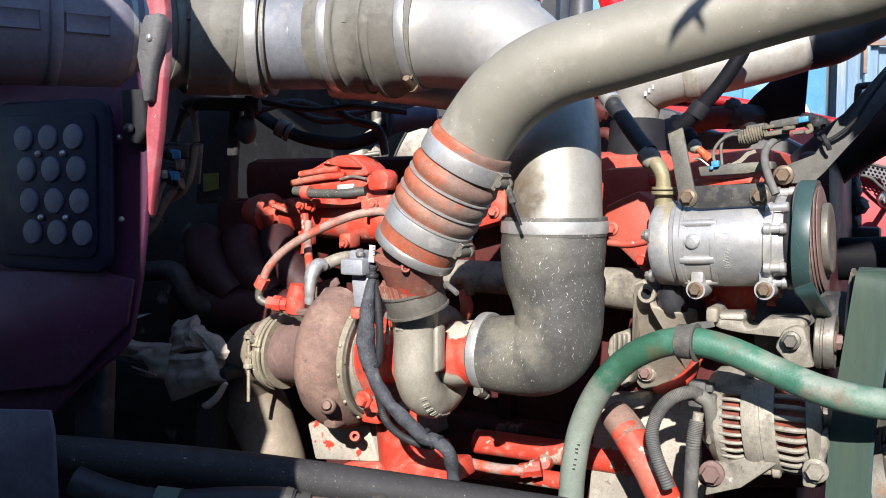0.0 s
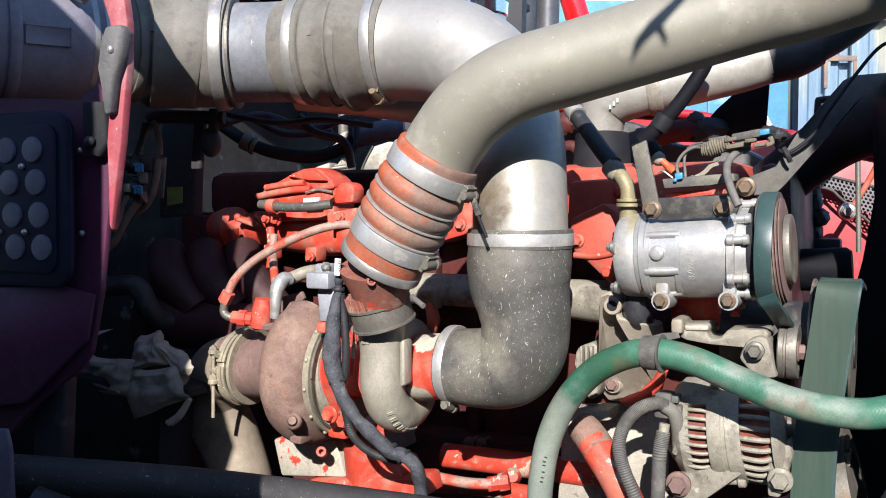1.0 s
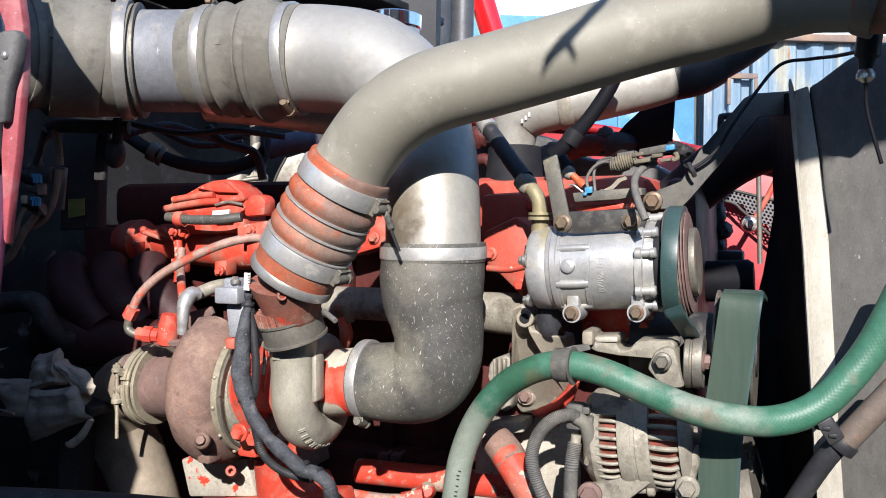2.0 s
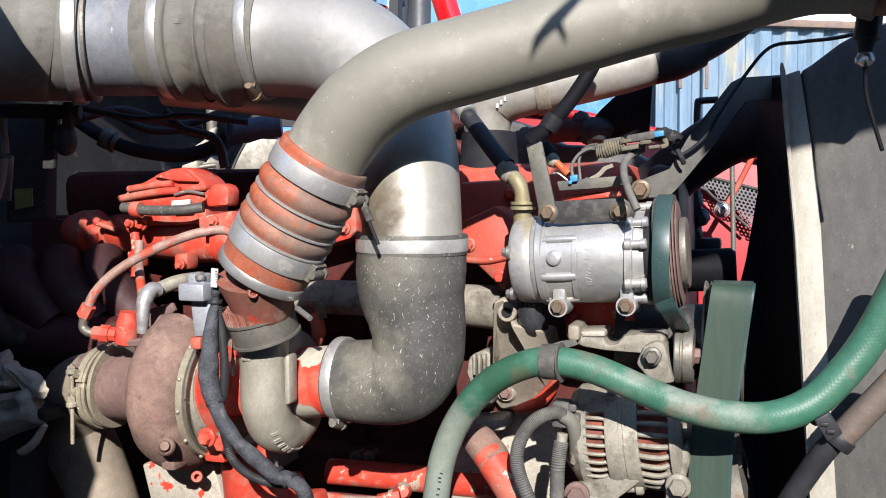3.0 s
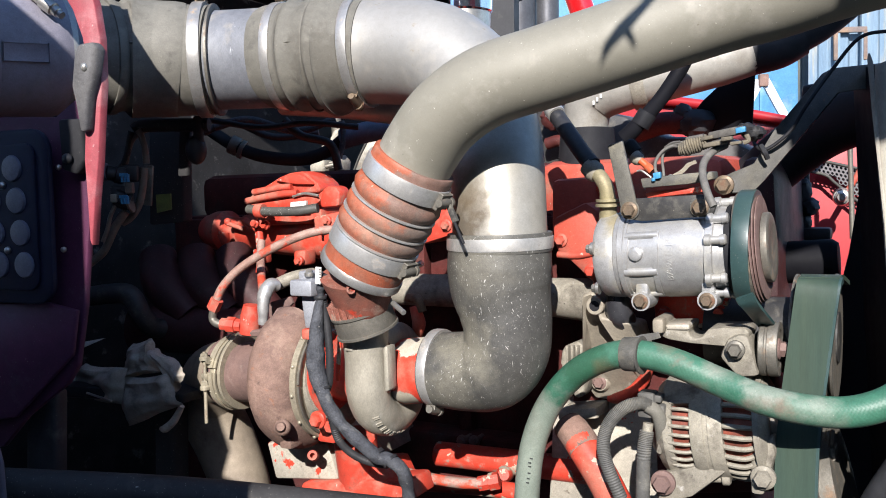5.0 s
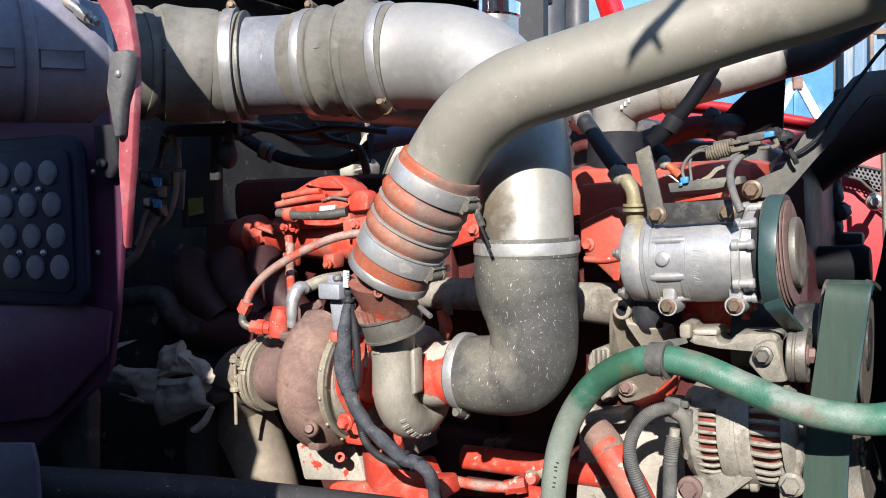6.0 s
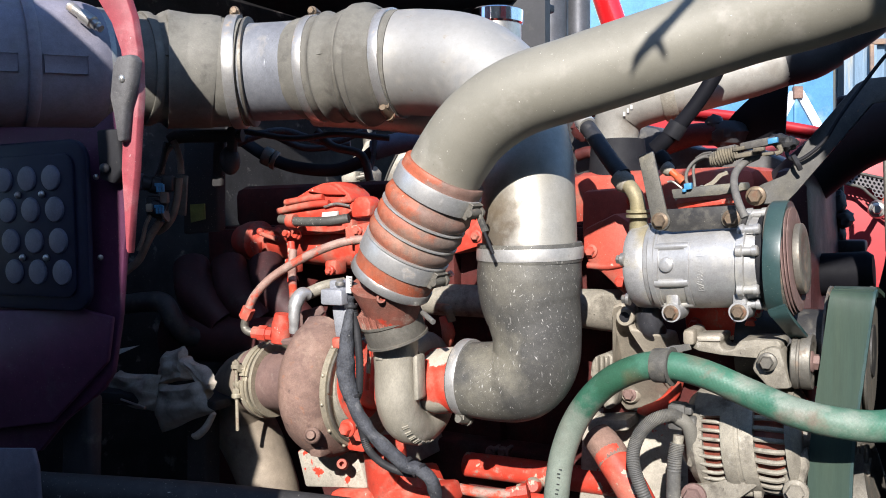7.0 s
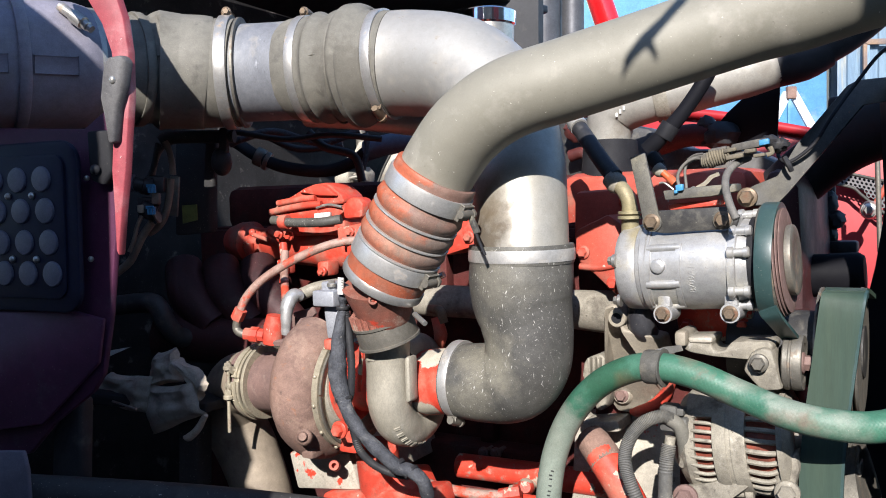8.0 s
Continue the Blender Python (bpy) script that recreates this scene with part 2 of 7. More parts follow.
M_ALU = surf("dusty brushed aluminium pipe", (0.32, 0.31, 0.286), (0.27, 0.26, 0.238), 9, 0.50, 0.45, 0.05, 500, [((0.36, 0.33, 0.28), 18, 0.54, 0.78, 0.65, 0.3), ((0.24, 0.21, 0.17), 70, 0.64, 0.72, 0.7, 0.2)], grime=0.10)
M_ALU_BLUE = surf("scuffed bare aluminium", (0.182, 0.188, 0.202), (0.135, 0.140, 0.153), 14, 0.6, 0.2, 0.06, 400, [((0.24, 0.225, 0.20), 28, 0.54, 0.70, 0.7, 0.1), ((0.34, 0.35, 0.37), 60, 0.64, 0.70, 0.45, 0.5)], grime=0.2, streak=(1.0, 1.0, 0.45))
M_PIPE = surf("stained steel pipe", (0.37, 0.353, 0.310), (0.31, 0.293, 0.25), 9, 0.45, 0.45, 0.04, 500, [((0.22, 0.19, 0.15), 26, 0.60, 0.74, 0.6, 0.2)], grime=0.14, stains=[((0.085, 0.066, 0.045), (0.085, 1.00, 1.475), 0.050, 0.9), ((0.13, 0.10, 0.065), (0.090, 1.00, 1.512), 0.036, 0.7)])
M_RUBBER_GREY = surf("dusty grey rubber", (0.150, 0.141, 0.118), (0.108, 0.102, 0.086), 7, 0.7, 0.0, 0.06, 320, [((0.215, 0.197, 0.158), 12, 0.54, 0.80, 0.9, 0.0), ((0.07, 0.066, 0.058), 30, 0.60, 0.74, 0.8, 0.0)], grime=0.2, stains=[((0.085, 0.078, 0.064), (-0.085, 1.165, 1.690), 0.050, 0.7, 0.7), ((0.085, 0.078, 0.064), (-0.360, 1.200, 1.760), 0.040, 0.6, 0.7)])
M_RUBBER = surf("scuffed black rubber", (0.092, 0.089, 0.078), (0.050, 0.048, 0.044), 7, 0.52, 0.0, 0.12, 330, [((0.125, 0.117, 0.092), 9, 0.56, 0.80, 0.8, 0.0), ((0.23, 0.215, 0.19), 480, 0.65, 0.70, 0.8, 0.0)], scratch=(0.40, 0.385, 0.355), grime=0.3, spec=0.4, stains=[((0.185, 0.170, 0.130), (0.085, 1.01, 1.335), 0.055, 0.75), ((0.16, 0.148, 0.115), (0.07, 1.03, 1.27), 0.05, 0.6), ((0.15, 0.138, 0.108), (0.10, 0.985, 1.435), 0.05, 0.5)])
M_CONDUIT = surf("weathered black corrugated plastic", (0.062, 0.061, 0.057), (0.09, 0.087, 0.08), 30, 0.6, 0.0, 0.05, 300, [((0.17, 0.16, 0.135), 20, 0.54, 0.78, 0.9, 0.0)], grime=0.25)
M_ARM = surf("dusty grey bracket steel", (0.105, 0.10, 0.084), (0.070, 0.067, 0.060), 14, 0.6, 0.1, 0.12, 320, [((0.175, 0.158, 0.115), 20, 0.54, 0.74, 0.9, 0.0), ((0.04, 0.038, 0.036), 50, 0.58, 0.68, 0.7, 0.0), ((0.22, 0.11, 0.065), 60, 0.69, 0.74, 0.9, 0.0)], grime=0.3)
M_BLACK = surf("black plastic", (0.018, 0.018, 0.020), (0.028, 0.028, 0.03), 30, 0.5, 0.0, 0.05, 240, [((0.075, 0.071, 0.063), 40, 0.58, 0.8, 0.8, 0.0)], spec=0.25, specks=0.12)
M_BLACK_METAL = surf("black painted steel", (0.03, 0.03, 0.031), (0.05, 0.048, 0.045), 25, 0.5, 0.2, 0.08, 240, [((0.13, 0.12, 0.10), 35, 0.55, 0.75, 0.8, 0.1)])
M_DARK = surf("matt black rubber", (0.011, 0.011, 0.013), (0.017, 0.017, 0.019), 30, 0.65, 0.0, 0.05, 240, [((0.026, 0.025, 0.024), 40, 0.62, 0.82, 0.9, 0.0)], spec=0.15, specks=0.06)
M_ARM_DARK = surf("dusty black bracket steel", (0.066, 0.063, 0.055), (0.044, 0.042, 0.038), 14, 0.6, 0.1, 0.1, 320, [((0.125, 0.115, 0.090), 12, 0.52, 0.74, 0.9, 0.0), ((0.16, 0.09, 0.055), 70, 0.68, 0.74, 0.9, 0.0)], grime=0.3)
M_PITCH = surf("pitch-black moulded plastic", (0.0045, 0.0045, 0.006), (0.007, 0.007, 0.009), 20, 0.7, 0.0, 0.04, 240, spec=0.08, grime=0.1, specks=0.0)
M_PALE_BAND = surf("pale tarnished band", (0.375, 0.365, 0.345), (0.30, 0.29, 0.272), 30, 0.36, 0.6, 0.05, 400, [((0.26, 0.19, 0.13), 60, 0.62, 0.72, 0.8, 0.1)], grime=0.15)
M_BARE = surf("bare cream metal with flakes of red paint", (0.40, 0.365, 0.30), (0.31, 0.28, 0.23), 30, 0.6, 0.1, 0.2, 260, [((0.50, 0.048, 0.026), 22, 0.625, 0.64, 0.5, 0.0), ((0.15, 0.12, 0.09), 60, 0.60, 0.70, 0.9, 0.0)], grime=0.28)
M_HARNESS = surf("black cloth loom", (0.038, 0.040, 0.047), (0.075, 0.078, 0.086), 60, 0.75, 0.0, 0.8, 420, [((0.14, 0.14, 0.14), 40, 0.56, 0.72, 0.8, 0.0), ((0.34, 0.33, 0.31), 130, 0.67, 0.71, 0.8, 0.0)], grime=0.35)
M_RED = surf("chipped red engine paint", (0.50, 0.054, 0.031), (0.42, 0.050, 0.031), 14, 0.45, 0.0, 0.10, 220, [((0.30, 0.155, 0.11), 26, 0.47, 0.70, 0.9, 0.0), ((0.16, 0.07, 0.05), 70, 0.60, 0.72, 0.9, 0.0), ((0.42, 0.38, 0.32), 60, 0.665, 0.69, 0.6, 0.1)], grime=0.2)
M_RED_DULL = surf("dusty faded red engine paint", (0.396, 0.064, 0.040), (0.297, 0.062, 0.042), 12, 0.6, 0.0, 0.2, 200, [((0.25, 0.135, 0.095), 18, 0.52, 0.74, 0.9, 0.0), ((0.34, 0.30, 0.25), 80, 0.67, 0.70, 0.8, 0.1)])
# engine red darkened for the shaded gaps, with spots of grime over it
M_RED_DIRTY_SHADED = surf("grimy red engine paint darkened for shade", (0.083, 0.018, 0.015), (0.050, 0.016, 0.015), 14, 0.65, 0.0, 0.12, 200, [((0.06, 0.043, 0.034), 20, 0.54, 0.76, 0.9, 0.0)], grime=0.3, spec=0.2)
M_RED_BARE = surf("red paint worn to bare metal", (0.52, 0.048, 0.027), (0.43, 0.044, 0.026), 16, 0.48, 0.0, 0.12, 220, [((0.36, 0.32, 0.25), 30, 0.595, 0.612, 0.75, 0.1), ((0.30, 0.145, 0.10), 11, 0.49, 0.70, 0.85, 0.0), ((0.24, 0.17, 0.13), 60, 0.58, 0.7, 0.9, 0.0)])
M_RED_BODY = surf("dusty red body paint", (0.31, 0.016, 0.020), (0.265, 0.014, 0.018), 5, 0.45, 0.0, 0.0, 200, [((0.44, 0.12, 0.11), 12, 0.62, 0.85, 0.6, 0.0)], coat=0.1, grime=0.08, specks=0.0)
M_RED_FLANGE = surf("faded red hood edge", (0.29, 0.060, 0.072), (0.23, 0.042, 0.052), 12, 0.5, 0.0, 0.05, 200, [((0.40, 0.22, 0.22), 9, 0.50, 0.70, 0.7, 0.0), ((0.55, 0.40, 0.38), 160, 0.66, 0.71, 0.8, 0.0)])
# hood red darkened to maroon, so its shade sits in the base colour
M_HOOD_SHADED = surf("red moulded skin darkened for shade", (0.070, 0.019, 0.044), (0.052, 0.016, 0.038), 9, 0.5, 0.0, 0.05, 180, [((0.080, 0.050, 0.070), 30, 0.58, 0.8, 0.8, 0.0)], spec=0.2)
M_LAMP = surf("blue-black lamp plastic", (0.007, 0.008, 0.020), (0.010, 0.011, 0.026), 30, 0.5, 0.0, 0.05, 240, spec=0.14, specks=0.05)
M_RUST = surf("rusty cast iron", (0.207, 0.129, 0.100), (0.147, 0.093, 0.076), 14, 0.85, 0.0, 0.5, 330, [((0.245, 0.165, 0.128), 30, 0.53, 0.70, 0.95, 0.0), ((0.23, 0.105, 0.062), 80, 0.60, 0.72, 0.95, 0.0), ((0.085, 0.055, 0.047), 45, 0.60, 0.72, 0.9, 0.0), ((0.30, 0.24, 0.195), 150, 0.68, 0.75, 0.9, 0.0)], grime=0.3)
M_EXHAUST = surf("tan heat-stained steel", (0.245, 0.202, 0.150), (0.180, 0.147, 0.113), 8, 0.65, 0.1, 0.1, 300, [((0.11, 0.083, 0.065), 16, 0.57, 0.74, 0.9, 0.0)], grime=0.22)
M_RED_DEEP = surf("very dark red casting", (0.050, 0.013, 0.013), (0.026, 0.010, 0.011), 14, 0.6, 0.0, 0.2, 160, [((0.06, 0.045, 0.04), 24, 0.58, 0.75, 0.8, 0.0)])
M_VOLUTE = surf("dusty pale cast compressor housing", (0.311, 0.286, 0.231), (0.245, 0.225, 0.181), 14, 0.5, 0.25, 0.14, 320, [((0.16, 0.142, 0.112), 22, 0.56, 0.70, 0.8, 0.0), ((0.40, 0.38, 0.33), 40, 0.60, 0.74, 0.55, 0.3)], grime=0.22, streak=(1.0, 1.0, 0.5))
M_RUST_DARK = surf("dark rusty steel", (0.180, 0.114, 0.098), (0.131, 0.084, 0.074), 18, 0.7, 0.1, 0.15, 260, [((0.23, 0.165, 0.14), 50, 0.60, 0.74, 0.9, 0.0)])
M_CAST = surf("dusty cast aluminium", (0.273, 0.249, 0.198), (0.196, 0.177, 0.142), 16, 0.62, 0.1, 0.22, 320, [((0.11, 0.097, 0.078), 30, 0.54, 0.68, 0.9, 0.0), ((0.38, 0.36, 0.32), 60, 0.64, 0.72, 0.6, 0.2), ((0.075, 0.065, 0.055), 110, 0.655, 0.71, 0.9, 0.0)], grime=0.30)
M_CAST_BRIGHT = surf("bright cast aluminium", (0.41, 0.405, 0.394), (0.34, 0.335, 0.325), 20, 0.36, 0.55, 0.06, 420, [((0.31, 0.285, 0.22), 14, 0.56, 0.76, 0.7, 0.2), ((0.16, 0.15, 0.125), 80, 0.66, 0.74, 0.8, 0.1)], grime=0.18)
M_STEEL = surf("worn steel band", (0.44, 0.425, 0.39), (0.34, 0.325, 0.295), 40, 0.33, 0.75, 0.05, 400, [((0.24, 0.18, 0.13), 50, 0.58, 0.73, 0.8, 0.1)])
M_STEEL_DARK = surf("dull grey steel", (0.20, 0.185, 0.155), (0.14, 0.13, 0.11), 40, 0.55, 0.6, 0.15, 300, [((0.22, 0.15, 0.10), 50, 0.57, 0.72, 0.9, 0.1)])
M_ZINC = surf("yellowed plated bolt", (0.185, 0.135, 0.088), (0.125, 0.093, 0.066), 80, 0.5, 0.4, 0.1, 300, [((0.15, 0.07, 0.042), 80, 0.55, 0.7, 0.9, 0.1)])
M_CREAM = surf("oxidised cream plated steel", (0.36, 0.32, 0.235), (0.25, 0.22, 0.165), 40, 0.5, 0.4, 0.12, 300, [((0.17, 0.12, 0.085), 60, 0.58, 0.70, 0.9, 0.1)])
# the last three patches turn the right side greyer and one spot more orange
M_SILICONE = surf("orange silicone rubber", (0.335, 0.080, 0.036), (0.255, 0.078, 0.044), 16, 0.5, 0.0, 0.08, 320, [((0.245, 0.155, 0.112), 12, 0.46, 0.68, 0.85, 0.0), ((0.185, 0.130, 0.10), 34, 0.56, 0.72, 0.9, 0.0), ((0.46, 0.40, 0.33), 190, 0.68, 0.71, 0.9, 0.0)], grime=0.28, stains=[((0.150, 0.118, 0.098), (0.062, 0.955, 1.500), 0.060, 0.75, 0.8), ((0.150, 0.118, 0.098), (0.040, 0.965, 1.440), 0.050, 0.75, 0.8), ((0.40, 0.075, 0.022), (-0.010, 0.985, 1.520), 0.016, 0.7, 0.5)])
# sag painted paler on top for its braid highlights; other patches are fading and dirt
M_GREEN = surf("faded green coolant hose", (0.029, 0.107, 0.067), (0.045, 0.124, 0.081), 12, 0.48, 0.0, 0.12, 700, [((0.140, 0.165, 0.130), 9, 0.53, 0.72, 0.65, 0.0), ((0.13, 0.115, 0.085), 20, 0.57, 0.70, 0.85, 0.0)], grime=0.2, braid=(17.0, 1350.0), spec=0.35, specks=0.3, stains=[
    ((0.175, 0.195, 0.162), (0.156, 1.040, 1.13), 0.090, 0.9, 0.6), ((0.165, 0.188, 0.154), (0.168, 1.020, 1.225), 0.066, 0.9, 0.6), ((0.205, 0.225, 0.185), (0.384, 0.862, 1.324), 0.034, 0.7, 0.6), ((0.20, 0.20, 0.165), (0.345, 0.893, 1.332), 0.022, 0.8, 0.4), ((0.19, 0.215, 0.175), (0.425, 0.838, 1.306), 0.030, 0.7, 0.5),
    ((0.022, 0.080, 0.044), (0.222, 0.972, 1.308), 0.040, 0.9, 0.6), ((0.085, 0.075, 0.040), (0.240, 0.960, 1.311), 0.020, 0.7), ((0.120, 0.125, 0.095), (0.320, 0.905, 1.298), 0.020, 0.7, 0.5), ((0.12, 0.105, 0.075), (0.300, 0.932, 1.340), 0.018, 0.7), ((0.11, 0.09, 0.06), (0.310, 0.922, 1.309), 0.016, 0.7)])
M_BELT = surf("worn green-grey belt", (0.040, 0.058, 0.041), (0.026, 0.048, 0.037), 10, 0.55, 0.0, 0.02, 300, [((0.026, 0.044, 0.036), 22, 0.54, 0.76, 0.6, 0.0)], streak=(1.8, 1.8, 0.05), spec=0.2, grime=0.15, specks=0.0)
M_BELT_EDGE = surf("dark teal belt", (0.020, 0.044, 0.043), (0.030, 0.056, 0.053), 20, 0.42, 0.0, 0.03, 300, spec=0.4, grime=0.15)
M_COPPER = surf("red-dusted braided line", (0.24, 0.13, 0.10), (0.33, 0.23, 0.19), 50, 0.6, 0.2, 0.45, 700, [((0.45, 0.06, 0.03), 40, 0.52, 0.60, 0.5, 0.0)])
M_COTTON = surf("grubby white work glove", (0.45, 0.395, 0.32), (0.33, 0.29, 0.235), 20, 0.95, 0.0, 0.8, 700, [((0.13, 0.115, 0.10), 30, 0.54, 0.75, 0.95, 0.0)])
M_LENS = surf("dim lamp lens", (0.100, 0.100, 0.132), (0.078, 0.078, 0.105), 40, 0.45, 0.0, 0.0, 300, coat=0.0, spec=0.2, specks=0.0)
M_LABEL = surf("white paper label", (0.60, 0.585, 0.56), (0.48, 0.465, 0.44), 60, 0.6, 0.0, 0.0, 300, [((0.30, 0.27, 0.24), 120, 0.56, 0.72, 0.8, 0.0)])
M_INK = surf("black print", (0.03, 0.03, 0.03), (0.04, 0.04, 0.04), 60, 0.6, 0.0, 0.0, 300)
M_ORANGE = surf("orange connector", (0.50, 0.095, 0.030), (0.40, 0.080, 0.03), 60, 0.5, 0.0, 0.05, 300, [((0.20, 0.12, 0.08), 90, 0.56, 0.72, 0.8, 0.0)])
M_BLUE = surf("blue connector lock", (0.05, 0.23, 0.42), (0.05, 0.19, 0.35), 60, 0.45, 0.0, 0.05, 300)
M_YELLOW = surf("dull yellow-green sticker", (0.15, 0.165, 0.04), (0.11, 0.12, 0.035), 60, 0.5, 0.0, 0.0, 300)
M_CONTAINER = surf("weathered blue container paint", (0.115, 0.178, 0.245), (0.150, 0.210, 0.265), 1.6, 0.6, 0.0, 0.05, 60, [((0.285, 0.275, 0.225), 1.9, 0.53, 0.64, 0.8, 0.0), ((0.24, 0.13, 0.065), 3.0, 0.62, 0.66, 0.9, 0.0)], streak=(3.0, 1.0, 0.30), specks=0.0)
M_CONT_RAIL = surf("rusty container rail", (0.20, 0.135, 0.10), (0.15, 0.12, 0.11), 3, 0.8, 0.0, 0.1, 60, [((0.26, 0.17, 0.11), 5, 0.5, 0.7, 0.9, 0.0)], specks=0.0)
M_GROUND = surf("dark oily yard ground", (0.105, 0.10, 0.092), (0.080, 0.077, 0.071), 1.3, 0.95, 0.0, 0.3, 40, [((0.035, 0.034, 0.033), 2.5, 0.55, 0.75, 0.9, 0.0)], specks=0.0)
# firewall grey taken down to near black in place of shade in the bay
M_WALL = surf("dusty grey firewall panel darkened for shade", (0.016, 0.015, 0.015), (0.010, 0.0095, 0.010), 10, 0.85, 0.0, 0.2, 160, [((0.026, 0.025, 0.026), 14, 0.54, 0.72, 0.9, 0.0), ((0.13, 0.122, 0.110), 22, 0.60, 0.7, 0.9, 0.0)])
M_FRAME = surf("dusty black chassis paint", (0.021, 0.0205, 0.0205), (0.030, 0.029, 0.029), 12, 0.7, 0.0, 0.08, 240, [((0.075, 0.069, 0.062), 16, 0.58, 0.80, 0.95, 0.0), ((0.30, 0.28, 0.25), 90, 0.70, 0.74, 0.9, 0.0)], spec=0.25, specks=0.6)
M_RAD = surf("dusty charcoal cooler tank", (0.100, 0.096, 0.088), (0.074, 0.071, 0.066), 12, 0.6, 0.1, 0.06, 300, [((0.15, 0.14, 0.12), 7, 0.52, 0.72, 0.8, 0.0), ((0.30, 0.28, 0.24), 80, 0.69, 0.73, 0.9, 0.0)], streak=(1.0, 1.0, 0.5))
M_RAD_EDGE = surf("cream painted cooler frame", (0.34, 0.315, 0.262), (0.275, 0.253, 0.21), 14, 0.65, 0.0, 0.08, 240, [((0.26, 0.20, 0.145), 30, 0.60, 0.70, 0.9, 0.0)], grime=0.2, streak=(1.0, 1.0, 0.4))
M_CHROME = surf("chrome", (0.75, 0.75, 0.76), (0.70, 0.70, 0.71), 20, 0.08, 1.0, 0.0, 300)
M_PIPE_GREY = surf("grey painted exhaust shield", (0.10, 0.10, 0.105), (0.075, 0.075, 0.08), 16, 0.45, 0.4, 0.05, 300)
M_COVER = surf("white sheet", (0.72, 0.72, 0.74), (0.62, 0.62, 0.66), 10, 0.7, 0.0, 0.1, 60)
M_STEP = surf("dark grey plastic step", (0.110, 0.104, 0.130), (0.086, 0.081, 0.104), 9, 0.6, 0.0, 0.05, 160, [((0.045, 0.045, 0.052), 14, 0.56, 0.74, 0.8, 0.0)])
M_FLANGE = surf("brown chipped outlet flange", (0.262, 0.082, 0.055), (0.191, 0.082, 0.060), 26, 0.65, 0.0, 0.25, 260, [((0.27, 0.21, 0.165), 34, 0.54, 0.68, 0.9, 0.0), ((0.48, 0.055, 0.03), 22, 0.60, 0.64, 0.5, 0.0)], grime=0.3, specks=0.7)

# ---- setting ----
part("ground", ([(-60, -60, 0), (60, -60, 0), (60, 60, 0), (-60, 60, 0)], [(0, 1, 2, 3)]), M_GROUND, None, "dark oil-stained yard ground", kind="structure", category="ground", smooth=0)

# unseen plain wall added on the sun's side; blocks low sky to deepen shade
M_BLOCK_WALL = surf("weathered grey blocker wall", (0.17, 0.163, 0.155), (0.135, 0.13, 0.122), 1.2, 0.9, 0.0, 0.2, 30, [((0.05, 0.048, 0.045), 2.0, 0.56, 0.75, 0.9, 0.0)], specks=0.0)
part("wall_blocker", box((0, -3.3, 1.75), (26, 0.2, 3.5), bevel=0.02), M_BLOCK_WALL, None, "added plain grey wall that blocks low sky light", kind="structure", category="wall", smooth=0)

# engine block and head
eng = thing("engine_block", (-0.015, 1.510, 0.997), "large red truck diesel engine block with cylinder head", "engine")


def span(name, u0, u1, z0, z1, v0, v1, mat, bevel=0.008, label=""):
    c = U * ((u0 + u1) / 2) + V * ((v0 + v1) / 2) + Z * ((z0 + z1) / 2)
    return part(name, box(c, (u1 - u0, v1 - v0, z1 - z0), (U, V, Z), bevel), mat, eng, label)


span("crankcase", -1.2, -0.16, 0.55, 1.135, 1.20, 1.62, M_RED_DIRTY_SHADED)
span("cylinder_block", -1.2, -0.16, 1.12, 1.37, 1.25, 1.60, M_RED_DIRTY_SHADED)
span("cylinder_head", -1.18, -0.17, 1.36, 1.475, 1.20, 1.60, M_RED_DIRTY_SHADED)
# rear span gets the shade-darkened red, front span the faded paint
span("rocker_cover", -1.15, -0.474, 1.47, 1.553, 1.24, 1.58, M_RED_DIRTY_SHADED, 0.02)
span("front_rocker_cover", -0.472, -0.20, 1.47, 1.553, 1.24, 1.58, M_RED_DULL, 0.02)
span("cover_rail", -1.16, -0.19, 1.466, 1.480, 1.215, 1.60, M_RED_DIRTY_SHADED, 0.004)
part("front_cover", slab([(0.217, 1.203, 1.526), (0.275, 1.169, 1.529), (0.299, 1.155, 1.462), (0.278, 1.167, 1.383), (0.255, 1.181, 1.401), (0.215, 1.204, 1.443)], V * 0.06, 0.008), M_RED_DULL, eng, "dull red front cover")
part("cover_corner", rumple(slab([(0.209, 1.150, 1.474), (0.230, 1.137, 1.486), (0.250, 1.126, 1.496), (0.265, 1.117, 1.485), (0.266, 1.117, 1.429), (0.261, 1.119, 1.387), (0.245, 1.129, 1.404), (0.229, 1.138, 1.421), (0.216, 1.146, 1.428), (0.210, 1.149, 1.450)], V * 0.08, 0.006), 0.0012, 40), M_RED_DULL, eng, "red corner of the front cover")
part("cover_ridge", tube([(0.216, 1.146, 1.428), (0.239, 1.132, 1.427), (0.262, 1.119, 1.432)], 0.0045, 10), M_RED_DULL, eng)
part("side_plate", slab([(0.324, 1.083, 1.377), (0.403, 1.038, 1.384), (0.405, 1.036, 1.344), (0.327, 1.082, 1.334)], V * 0.12, 0.004), M_RED_BARE, eng, "red plate under the compressor")
part("side_cover", slab([(0.259, 1.190, 1.354), (0.464, 1.049, 1.368), (0.463, 1.049, 1.133), (0.219, 1.213, 1.079)], V * 0.1, 0.006), M_RED_DIRTY_SHADED, eng)
part("gasket_plate", slab([(-0.200, 1.270, 1.155), (-0.104, 1.215, 1.167), (-0.090, 1.207, 1.116), (-0.188, 1.263, 1.102)], V * 0.22, 0.004), M_BARE, eng, "bare dusty metal plate")
